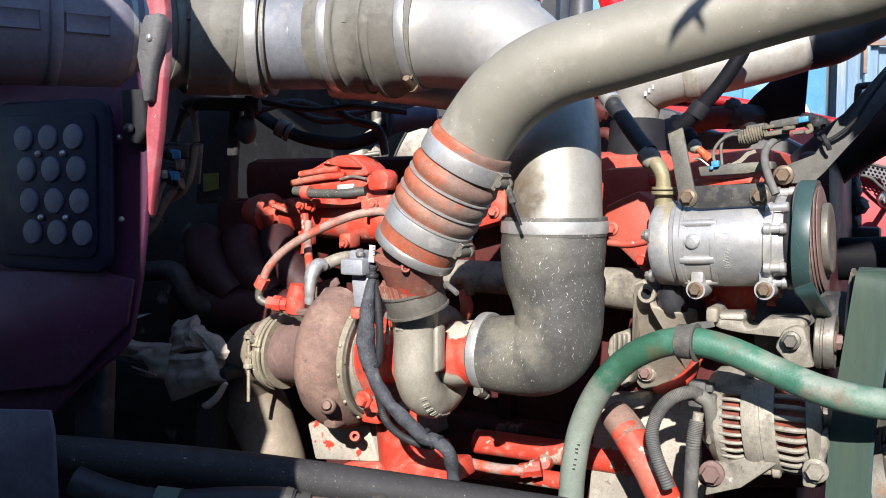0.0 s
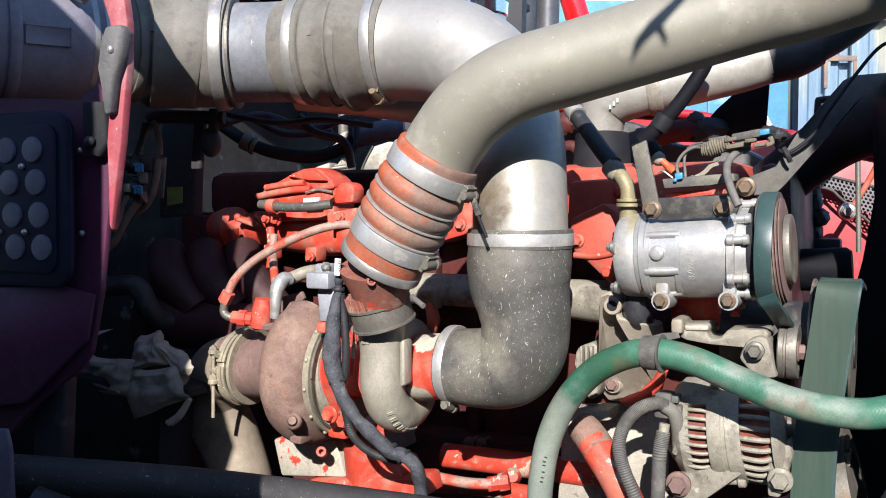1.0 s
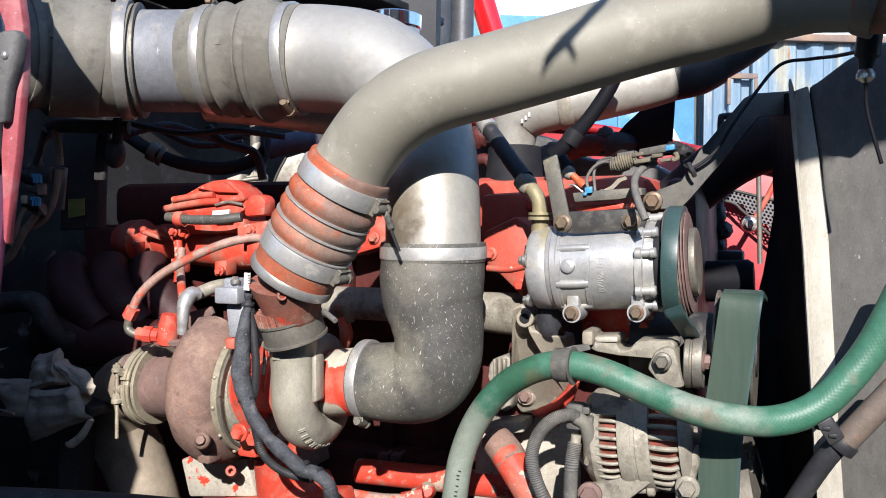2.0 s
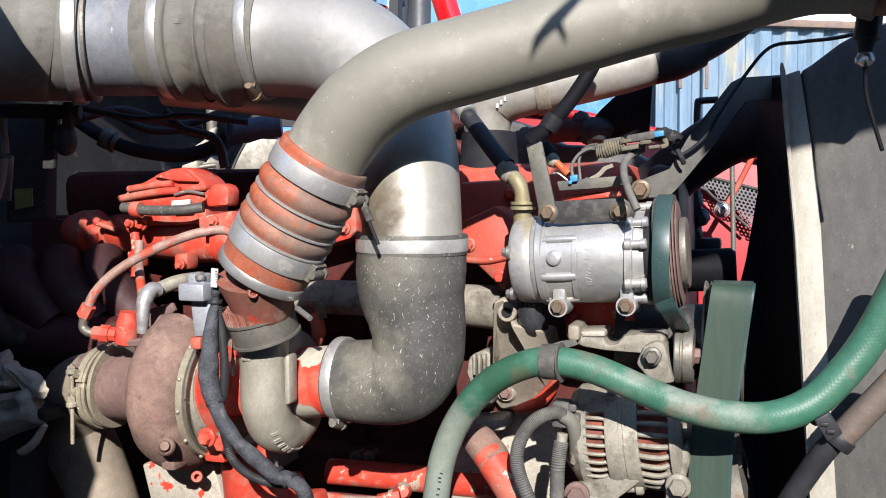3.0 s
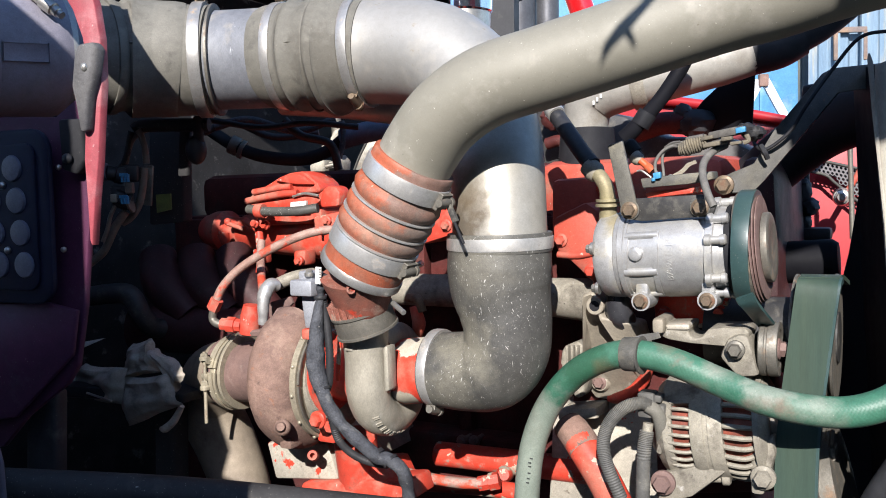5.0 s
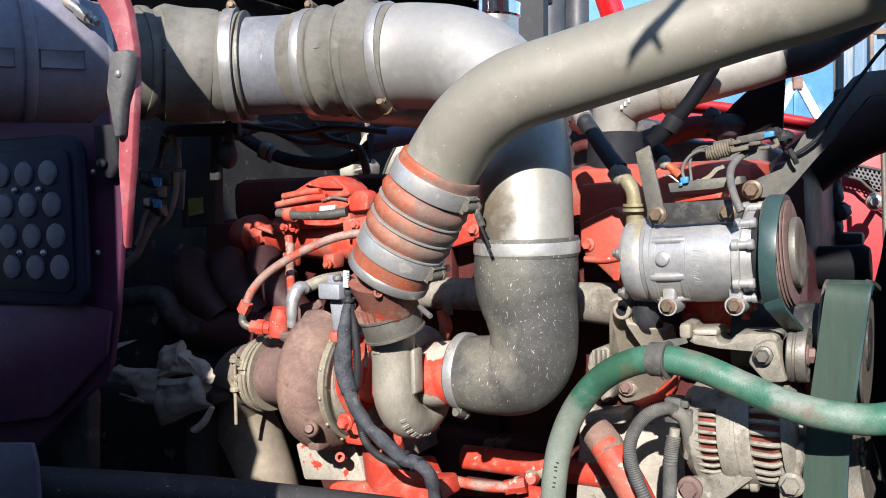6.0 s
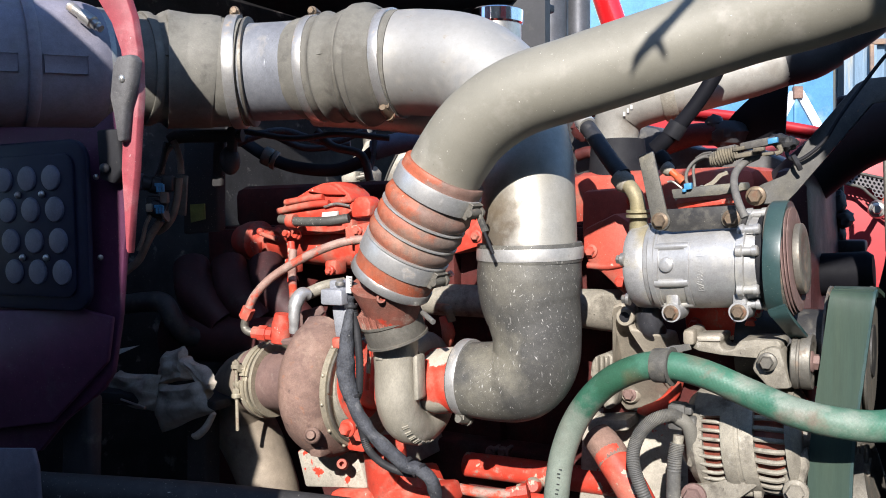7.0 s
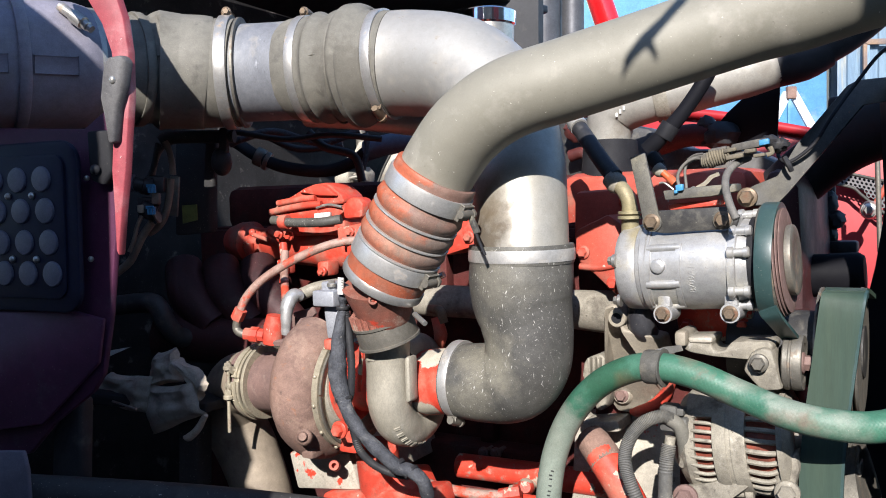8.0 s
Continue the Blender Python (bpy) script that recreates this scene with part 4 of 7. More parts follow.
for c in ((0.287, 0.989, 1.385), (0.351, 0.952, 1.389)):
    ear = part("ear", join(turn(Vector(c) + V * 0.03, Vector(c) - V * 0.004, [(0, 0.0115), (1, 0.0108)], 20), box(Vector(c) + V * 0.015 + Z * 0.015, (0.015, 0.03, 0.03), (U, V, Z), 0.003)), M_HEAD, ac)
    part("bolt", hex_head(Vector(c) - V * 0.005, F, 0.0058), M_ZINC, ear, "yellowed bolt head")
for a in (44, 16, -31, -57, -105, 95, 150, 205):
    o = F * math.cos(radians(a)) + Z * math.sin(radians(a))
    part("case_bolt", turn(CA.lerp(CB, 0.85) + o * 0.0535, CA.lerp(CB, 1.01) + o * 0.0535, [(0, 0.004), (0.06, 0.0065), (0.3, 0.0068), (0.36, 0.0048), (0.72, 0.0048), (0.74, 0.0060), (0.94, 0.0060), (1, 0.0045)], 14), M_CAST_BRIGHT, ac)
part("gasket", turn(CA.lerp(CB, 0.99), CA.lerp(CB, 1.04), [(0, 0.046), (0.0, 0.0505), (1, 0.0505), (1, 0.046)], 44), M_DARK, ac, "dark gasket gap")
PA, PB = Vector((0.396, 0.9725, 1.4425)), Vector((0.424, 0.9565, 1.445))
part("pulley", turn(PA, PB, [(0, 0.04), (0.02, 0.0615), (0.06, 0.0625), (0.52, 0.0625), (0.54, 0.050)], 56), M_STEEL_DARK, ac, "grey steel clutch pulley")
for k in range(3):
    part("flange_ring", turn(PA.lerp(PB, 0.53 + 0.09 * k), PA.lerp(PB, 0.60 + 0.09 * k), [(0, 0.045), (0.0, 0.060 - 0.002 * k), (0.3, 0.0615 - 0.002 * k), (0.7, 0.0615 - 0.002 * k), (1, 0.059 - 0.002 * k), (1, 0.045)], 48), M_RUST_DARK, ac)
part("belt_band", ring(PA.lerp(PB, 0.27), U, 0.0627, 0.0175, 0.002, 56), M_BELT_EDGE, ac, "dark teal belt on the pulley")
part("clutch_plate", turn(PA.lerp(PB, 0.80), PB + U * 0.001, [(0, 0.03), (0.0, 0.0385), (0.6, 0.0390), (0.85, 0.0385), (1, 0.0365), (1, 0.026), (0.9, 0.024), (0.9, 0.010)], 40), M_STEEL_DARK, ac, "grey clutch plate")

mount = thing("compressor_bracket", (0.316, 0.972, 1.490), "dark steel mounting strap bolted over the compressor", "bracket")
part("plate", slab([(0.266, 1.001, 1.501), (0.347, 0.954, 1.505), (0.360, 0.947, 1.495), (0.356, 0.949, 1.481), (0.288, 0.988, 1.476), (0.269, 1.000, 1.480)], V * 0.006), M_BLACK_METAL, mount)
part("strip", slab([(0.254, 1.004, 1.563), (0.269, 0.995, 1.568), (0.2845, 0.986, 1.485), (0.268, 0.995, 1.480)], V * 0.005), M_ARM, mount)
for c in ((0.275, 0.991, 1.489), (0.343, 0.952, 1.491)):
    part("bolt", hex_head(c, F, 0.0064), M_ZINC, mount)
    part("washer", ring(Vector(c) + V * 0.002, F, 0.0085, 0.002, 0.002, 24), M_ARM, mount)
arm = thing("support_arm", (0.382, 0.991, 1.513), "dark steel support arm from compressor to cooler", "bracket")
part("plate", slab([(0.381, 0.998, 1.521), (0.390, 0.992, 1.527), (0.414, 0.984, 1.537), (0.438, 0.987, 1.573), (0.513, 1.032, 1.640), (0.525, 1.031, 1.646), (0.582, 1.015, 1.649), (0.583, 1.015, 1.619), (0.555, 1.025, 1.620), (0.531, 1.027, 1.617), (0.474, 0.982, 1.573), (0.424, 0.978, 1.518), (0.413, 0.985, 1.504), (0.381, 0.998, 1.504)], V * 0.006), M_ARM_DARK, arm)
part("red_ledge", slab([(0.305, 1.042, 1.508), (0.364, 1.008, 1.513), (0.365, 1.007, 1.506), (0.307, 1.041, 1.500)], V * 0.03, 0.003), M_RED_BARE, arm, "chipped red ledge")
part("bolt", hex_head((0.382, 0.989, 1.514), F, 0.0074), M_ZINC, arm, "rusty bolt head")
part("cross_plate", slab([(0.296, 1.024, 1.524), (0.339, 1.010, 1.528), (0.373, 1.001, 1.530), (0.374, 1.000, 1.521), (0.346, 1.006, 1.516), (0.298, 1.022, 1.513)], V * 0.03), M_ARM, arm)

# ---- alternator ----
alt = thing("alternator", (0.369, 1.011, 1.176), "dusty grey cast alternator with vent slots", "alternator")
AA, AB = Vector((0.330, 1.045, 1.224)), Vector((0.436, 0.984, 1.237))
M_WIND = surf("varnished copper windings", (0.22, 0.055, 0.034), (0.10, 0.036, 0.026), 60, 0.45, 0.2, 0.15, 300)
part("core", turn(AA, AB, [(0, 0.03), (0.02, 0.054), (0.98, 0.052), (1, 0.03)], 32), M_WIND, alt, "dark red copper windings")
part("stator", turn(AA, AB, [(0.34, 0.050), (0.34, 0.0620), (0.38, 0.0635), (0.46, 0.0635), (0.465, 0.0625), (0.50, 0.0625), (0.505, 0.0635), (0.60, 0.0635), (0.63, 0.0620), (0.63, 0.050)], 48), M_CAST, alt, "ribbed centre ring")
for f0, f1, r0, r1 in ((0.0, 0.17, 0.052, 0.0605), (0.90, 1.0, 0.062, 0.052)):
    part("end_ring", turn(AA, AB, [(f0, 0.045), (f0, r0), ((f0 + f1) / 2, max(r0, r1)), (f1, r1), (f1, 0.045)], 44), M_CAST, alt)
for f, n, a0, step, count, wide in ((0.235, 0.24, -44, 9.5, 10, 0.0044), (0.76, 0.30, -92, 11.6, 13, 0.0060)):
    for k in range(count):
        w = radians(a0 + step * k)
        o = F * math.cos(w) + Z * math.sin(w)
        t = Z * math.cos(w) - F * math.sin(w)
        m = (AB - AA).length * n / 2
        c = AA.lerp(AB, f)
        part("vent_bar", tube([c - U * m + o * 0.0575, c - U * m * 0.5 + o * 0.0600, c + U * m * 0.4 + o * 0.0605, c + U * m + o * (0.0570 if f < 0.5 else 0.0530)], wide / 2, 8, 3), M_CAST, alt)
for w in (-58, 62):
    o = F * math.cos(radians(w)) + Z * math.sin(radians(w))
    part("lug", turn(AA.lerp(AB, 0.33) + o * 0.064, AA.lerp(AB, 0.66) + o * 0.064, [(0, 0.005), (0.05, 0.007), (0.2, 0.007), (0.25, 0.004), (0.75, 0.004), (0.8, 0.007), (0.95, 0.007), (1, 0.005)], 12), M_CAST, alt)
for a0, a1 in ((38, 180), (-180, -46)):
    part("end_shell", arc(AA, AB, 0.12, 0.35, a0, a1, 0.0560, 0.0062, 20), M_CAST, alt)
part("end_shell", arc(AA, AB, 0.62, 0.92, 52, 180, 0.0560, 0.0062, 20), M_CAST, alt)
part("rear_cap", turn(AA - U * 0.012, AA + U * 0.006, [(0, 0.030), (0.5, 0.042), (1, 0.045)], 32), M_BLACK, alt, "dark plastic rear cap")
part("terminal_box", join(box((0.297, 1.006, 1.262), (0.020, 0.022, 0.030), (U, V, Z), 0.003), box((0.310, 1.000, 1.252), (0.014, 0.020, 0.022), (U, V, Z), 0.003), box((0.308, 1.001, 1.270), (0.010, 0.018, 0.008), (U, V, Z), 0.001)), M_CONDUIT, alt, "weathered black terminal plug")
part("regulator_rim", slab([(0.302, 0.998, 1.246), (0.309, 0.994, 1.244), (0.313, 0.992, 1.216), (0.308, 0.995, 1.203), (0.303, 0.998, 1.206), (0.306, 0.996, 1.220)], V * 0.012, 0.002), M_CAST, alt, "cast rim of the rear cover")
part("mount_lug", slab([(0.396, 0.949, 1.215), (0.416, 0.938, 1.237), (0.419, 0.936, 1.218), (0.408, 0.942, 1.170), (0.396, 0.949, 1.170)], V * 0.03, 0.004), M_CAST, alt)
part("top_lug", slab([(0.368, 0.968, 1.322), (0.376, 0.963, 1.343), (0.386, 0.957, 1.349), (0.395, 0.952, 1.348), (0.399, 0.950, 1.331), (0.405, 0.946, 1.303), (0.385, 0.958, 1.300)], V * 0.04, 0.005), M_CAST, alt)
part("bolt", hex_head((0.406, 0.938, 1.192), F, 0.009), M_CAST, alt)
part("pivot_bolt", hex_head((0.380, 0.950, 1.333), F, 0.0068), M_STEEL_DARK, alt, "large dark bolt head")
part("shaft", turn(AB - U * 0.01, AB + U * 0.05, [(0, 0.02), (1, 0.02)], 20), M_STEEL_DARK, alt)

# ---- green hose ----
gh = thing("coolant_hose", (0.157, 1.047, 1.142), "faded green coolant hose held by straps", "hose")
part("hose", tube([(0.156, 1.053, 1.100), (0.158, 1.046, 1.156), (0.166, 1.041, 1.209), (0.183, 1.026, 1.258), (0.209, 0.999, 1.300), (0.240, 0.970, 1.325), (0.270, 0.947, 1.333), (0.305, 0.926, 1.327), (0.345, 0.904, 1.310), (0.381, 0.877, 1.296), (0.420, 0.861, 1.288), (0.464, 0.857, 1.285), (0.502, 0.851, 1.297), (0.532, 0.845, 1.324), (0.562, 0.839, 1.365), (0.586, 0.825, 1.427)], [0.0155, 0.0155, 0.0155, 0.0155, 0.0155, 0.0155, 0.0155, 0.0155, 0.0155, 0.0155, 0.0157, 0.0161, 0.0164, 0.0166, 0.0168, 0.0168], 26, 8), M_GREEN, gh)

for q in ((0.161, 1.026, 1.195), (0.159, 1.026, 1.190), (0.159, 1.027, 1.185), (0.158, 1.027, 1.177), (0.157, 1.028, 1.170), (0.156, 1.028, 1.165)):
    part("print_bar", box(q, (0.0035, 0.0010, 0.0009), (U, V, Z), 0), M_INK, gh)

# ---- belt and pulleys ----
belt = thing("drive_belt", (0.442, 0.934, 1.193), "wide worn green-grey drive belt", "belt")
part("run", bar([(0.474, 0.950, 1.408), (0.465, 0.938, 1.398), (0.456, 0.938, 1.334), (0.444, 0.939, 1.236), (0.439, 0.936, 1.143)], 0.042, 0.005, U), M_BELT, belt)

part("edge_band", bar([Vector(p) + U * 0.0222 + V * 0.001 for p in ((0.474, 0.950, 1.408), (0.465, 0.938, 1.398), (0.456, 0.938, 1.334), (0.444, 0.939, 1.236), (0.439, 0.936, 1.143))], 0.003, 0.007, U), M_BELT_EDGE, belt, "dark rubber belt edge")
part("top_wrap", bar([(0.474, 0.948, 1.408), (0.484, 0.968, 1.409), (0.504, 1.002, 1.403), (0.526, 1.036, 1.393)], 0.042, 0.005, U), M_BELT, belt)

# ---- pulleys ----
fanp = thing("fan_pulley", (0.505, 1.013, 1.332), "grooved grey steel fan pulley behind the belt", "pulley")
prof = [(0, 0.03), (0.0, 0.073)]
for k in range(8):
    prof += [(0.05 + k * 0.11, 0.073), (0.105 + k * 0.11, 0.068)]
prof += [(0.94, 0.074), (1, 0.074), (1, 0.03)]
FP = Vector((0.497, 1.015, 1.333))
part("rim", turn(FP - U * 0.020, FP + U * 0.025, prof, 48), M_STEEL_DARK, fanp)
part("hub", turn(FP - U * 0.12, FP + U * 0.027, [(0, 0.045), (0.7, 0.045), (0.75, 0.03), (1, 0.03)], 32), M_BLACK_METAL, fanp, "black fan hub")
ten = thing("tensioner_pulley", (0.421, 0.946, 1.334), "grey steel idler pulley", "pulley")
TP = Vector((0.427, 0.966, 1.330))
part("rim", turn(TP - U * 0.011, TP + U * 0.009, [(0, 0.010), (0, 0.030), (0.06, 0.031), (0.30, 0.031), (0.34, 0.0295), (0.44, 0.0295), (0.48, 0.031), (0.9, 0.031), (1, 0.030), (1.0, 0.022), (0.9, 0.020), (0.9, 0.008)], 40), M_STEEL_DARK, ten)
part("bolt", hex_head(TP + U * 0.008, U, 0.008), M_RUST_DARK, ten)
part("arm", slab([(0.418, 0.982, 1.353), (0.434, 0.974, 1.354), (0.439, 0.971, 1.297), (0.421, 0.981, 1.295)], V * 0.03, 0.004), M_STEEL_DARK, ten)
acb = thing("compressor_belt", (0.397, 0.926, 1.380), "dark teal belt leaving the compressor pulley", "belt")
part("run", bar([(0.379, 0.919, 1.397), (0.387, 0.922, 1.386), (0.406, 0.943, 1.369), (0.429, 0.977, 1.351)], 0.019, 0.004, U), M_BELT_EDGE, acb)

# ---- brackets between compressor and alternator ----
M_PLATE = surf("pale sandy cast metal", (0.294, 0.259, 0.202), (0.218, 0.190, 0.147), 18, 0.62, 0.1, 0.16, 300, [((0.14, 0.115, 0.088), 26, 0.55, 0.70, 0.9, 0.0), ((0.42, 0.38, 0.31), 40, 0.62, 0.75, 0.8, 0.0)], grime=0.22)
bkh = thing("bypass_hose", (0.268, 1.058, 1.360), "short shiny black hose behind the cast bracket", "hose")
part("hose", tube([(0.277, 1.059, 1.400), (0.275, 1.056, 1.377), (0.277, 1.057, 1.361), (0.287, 1.063, 1.349)], [0.016, 0.0165, 0.016, 0.013], 24, 6), surf("shiny black rubber", (0.020, 0.020, 0.023), (0.034, 0.034, 0.038), 30, 0.3, 0.0, 0.1, 120), bkh)
cast = thing("cast_bracket", (0.263, 1.061, 1.330), "pale cast bracket plate with a red lower rim beside the alternator", "bracket")
part("plate", slab([(0.232, 1.069, 1.371), (0.233, 1.068, 1.384), (0.243, 1.063, 1.389), (0.248, 1.059, 1.385), (0.251, 1.058, 1.373), (0.255, 1.056, 1.357), (0.291, 1.036, 1.349), (0.325, 1.116, 1.280), (0.321, 1.129, 1.261), (0.306, 1.138, 1.242), (0.281, 1.151, 1.230), (0.265, 1.162, 1.231), (0.257, 1.166, 1.242), (0.255, 1.168, 1.255), (0.236, 1.086, 1.311)], V * 0.05, 0.005), M_PLATE, cast)
part("eye", turn(Vector((0.247, 1.060, 1.371)) + V * 0.004, Vector((0.247, 1.060, 1.371)) - V * 0.002, [(0, 0.0115), (0.8, 0.0112), (1, 0.0100), (1, 0.0066), (0.2, 0.0064)], 24), M_PLATE, cast)
# black plug in place of the dark inside an open bolt hole
part("eye_plug", turn(Vector((0.247, 1.060, 1.371)) + V * 0.004, Vector((0.247, 1.060, 1.371)) - V * 0.0015, [(0, 0.0066), (1, 0.0066)], 20), M_DARK, cast, "black plug drawn as a bolt hole")
part("red_rim", tube([(0.278, 1.144, 1.234), (0.287, 1.140, 1.235), (0.305, 1.130, 1.244), (0.320, 1.122, 1.262), (0.325, 1.107, 1.284)], [0.0035, 0.007, 0.0085, 0.008, 0.006], 14, 6), M_RED, cast, "red painted rim")
part("rail", slab([(0.306, 1.013, 1.361), (0.310, 1.010, 1.362), (0.316, 1.007, 1.360), (0.317, 1.006, 1.354), (0.342, 0.992, 1.356), (0.343, 0.991, 1.352), (0.341, 0.993, 1.347), (0.343, 0.991, 1.342), (0.348, 0.988, 1.340), (0.354, 0.985, 1.342), (0.358, 0.983, 1.348), (0.361, 0.981, 1.352), (0.375, 0.973, 1.354), (0.395, 0.961, 1.355), (0.399, 0.959, 1.351), (0.399, 0.959, 1.344), (0.377, 0.971, 1.333), (0.343, 0.991, 1.334), (0.321, 1.004, 1.337), (0.305, 1.013, 1.345)], V * 0.05, 0.0025), M_CAST, cast, "notched cast rail")
part("ledge", slab([(0.317, 1.003, 1.3545), (0.341, 0.989, 1.3565), (0.341, 0.989, 1.3500), (0.319, 1.002, 1.3485)], V * 0.03, 0.002), M_BARE, cast, "ledge with traces of red paint")
part("block", rumple(box((0.311, 1.004, 1.354), (0.013, 0.018, 0.018), (U, V, Z), 0.004), 0.0012, 60), M_PLATE, cast)
part("lobe", turn(Vector((0.270, 1.153, 1.255)) + V * 0.01, Vector((0.270, 1.153, 1.255)) - V * 0.004, [(0, 0.015), (0.7, 0.0135), (1, 0.011)], 24), M_PLATE, cast)
part("bolt", hex_head((0.268, 1.149, 1.255), F, 0.0064), M_RUST_DARK, cast, "rusty bolt")
neck = thing("water_neck", (0.232, 1.131, 1.280), "lumpy dusty cast coolant neck beside the bracket", "coolant fitting")
part("neck", rumple(slab([(0.216, 1.140, 1.301), (0.227, 1.134, 1.312), (0.236, 1.128, 1.316), (0.242, 1.124, 1.309), (0.244, 1.124, 1.249), (0.239, 1.126, 1.240), (0.230, 1.132, 1.241), (0.225, 1.135, 1.258), (0.216, 1.139, 1.285)], V * 0.04, 0.006), 0.0025, 60), M_CAST, neck)
for k in range(3):
    part("fin", rumple(box(Vector((0.2245, 1.130, 1.298)) + U * 0.0065 * k, (0.0035, 0.012, 0.026), (U, V, Z), 0.0015), 0.001, 70), M_CAST, neck)
wp = thing("coolant_tube", (0.235, 1.181, 1.363), "tan dusty coolant tube running behind the elbow", "pipe")
part("tube", tube([(-0.026, 1.343, 1.368), (0.101, 1.269, 1.368), (0.193, 1.216, 1.365), (0.275, 1.169, 1.362)], [0.024, 0.024, 0.026, 0.030], 24, 6), M_CAST, wp)


# ---- pipes and conduits low on the engine ----
rp = thing("red_oil_pipe", (0.109, 1.207, 1.136), "chipped red horizontal oil pipe", "pipe")
part("pipe", tube([(0.052, 1.314, 1.115), (0.112, 1.278, 1.117), (0.248, 1.193, 1.122), (0.283, 1.172, 1.124)], 0.0185, 22, 4), M_RED_BARE, rp)
part("boss", turn((0.149, 1.254, 1.101), (0.142, 1.209, 1.114), [(0, 0.013), (0.8, 0.012), (1, 0.008)], 20), M_RED_BARE, rp)
part("lower_pipe", tube([(0.011, 1.275, 1.085), (0.092, 1.217, 1.097), (0.182, 1.165, 1.100)], 0.012, 16, 4), M_RED_BARE, rp)
dp = thing("red_water_pipe", (0.244, 1.048, 1.173), "red water pipe with rusty upper end", "pipe")
part("pipe", tube([(0.228, 1.075, 1.200), (0.231, 1.068, 1.194), (0.250, 1.045, 1.161), (0.268, 1.035, 1.122)], 0.0205, 26, 5), M_RED_BARE, dp)
part("rusty_end", rumple(tube([(0.217, 1.099, 1.213), (0.222, 1.089, 1.208), (0.228, 1.075, 1.200), (0.233, 1.065, 1.191)], [0.0195, 0.0209, 0.0210, 0.0207], 26, 5), 0.0006, 90), M_RUST, dp, "rusty upper end")

bl = thing("braided_oil_line", (0.068, 1.173, 1.122), "braided pinkish oil line with red fitting", "hose")
part("hose", tube([(-0.014, 1.197, 1.132), (0.029, 1.184, 1.124), (0.075, 1.169, 1.119), (0.109, 1.161, 1.119)], 0.0075, 14, 5), M_COPPER, bl)
part("fitting", turn((0.104, 1.164, 1.118), (0.132, 1.159, 1.124), [(0, 0.010), (0.5, 0.010), (0.52, 0.012), (1, 0.012)], 6), M_RED_BARE, bl)
plate = thing("lower_cover_plate", (0.295, 1.157, 1.136), "bare metal cover plate with flaking red paint", "cover")
part("plate", slab([(0.213, 1.205, 1.214), (0.339, 1.132, 1.233), (0.347, 1.128, 1.062), (0.202, 1.211, 1.031)], V * 0.05, 0.005), M_BARE, plate)
part("ledge", slab([(0.212, 1.148, 1.221), (0.259, 1.121, 1.229), (0.260, 1.120, 1.213), (0.210, 1.149, 1.205)], V * 0.05, 0.005), M_BARE, plate)


def conduit(name, pts, r, label, mat=None):
    t = thing(name, pts[-1], label, "cable conduit")
    part("sleeve", tube(pts, r, 18, 26, r * 0.09, 1), mat or M_CONDUIT, t)
    return t


c1 = conduit("corrugated_conduit", [(0.297, 0.995, 1.262), (0.285, 0.997, 1.265), (0.266, 1.001, 1.258), (0.251, 1.004, 1.241), (0.243, 1.003, 1.217), (0.247, 1.000, 1.191), (0.261, 0.993, 1.154)], 0.0074, "grey-black corrugated conduit looping from the alternator")
part("end_sleeve", tube([(0.294, 0.996, 1.262), (0.304, 0.993, 1.254), (0.310, 0.996, 1.235), (0.315, 1.008, 1.204)], 0.0082, 16, 6), M_RUBBER_GREY, c1)
c2 = conduit("upright_conduit", [(0.293, 0.997, 1.232), (0.288, 0.994, 1.203), (0.285, 0.990, 1.138)], 0.0078, "dusty grey corrugated conduit standing by the alternator")
part("tip", tube([(0.295, 0.998, 1.241), (0.293, 0.997, 1.228)], 0.0062, 12), M_CAST, c2)
lowb = thing("lower_bracket", (0.327, 1.001, 1.173), "dusty alternator support bracket with bolt", "bracket")
part("plate", slab([(0.310, 0.999, 1.180), (0.367, 0.966, 1.205), (0.375, 0.961, 1.193), (0.340, 0.981, 1.157), (0.304, 1.002, 1.140)], V * 0.02, 0.004), M_CAST, lowb)
part("bolt", hex_head((0.309, 0.990, 1.172), F, 0.0095), M_RUST_DARK, lowb)

# ---- hose straps ----
strap = thing("hose_strap", (0.266, 0.949, 1.336), "grey cushioned strap round the green hose", "clamp")
part("band", ring((0.267, 0.951, 1.332), Vector((0.277, 0.943, 1.332)) - Vector((0.257, 0.957, 1.331)), 0.0158, 0.0195, 0.0024), M_ARM, strap)
part("lip", ring((0.2755, 0.9445, 1.332), Vector((0.277, 0.943, 1.332)) - Vector((0.257, 0.957, 1.331)), 0.0172, 0.0022, 0.0030), M_ARM, strap, "flared edge of the strap")
part("tail", slab([(0.264, 0.950, 1.350), (0.278, 0.954, 1.353), (0.303, 0.980, 1.350), (0.305, 0.978, 1.344), (0.279, 0.953, 1.344)], V * 0.003, 0.001), M_STEEL, strap)
rod = thing("cooler_line", (0.502, 0.841, 1.234), "black line with a copper-coloured end tied to the hose", "hose")
part("tube", tube([(0.482, 0.889, 1.142), (0.496, 0.868, 1.196), (0.516, 0.845, 1.249), (0.533, 0.835, 1.273)], 0.0112, 18, 5), M_BLACK, rod)
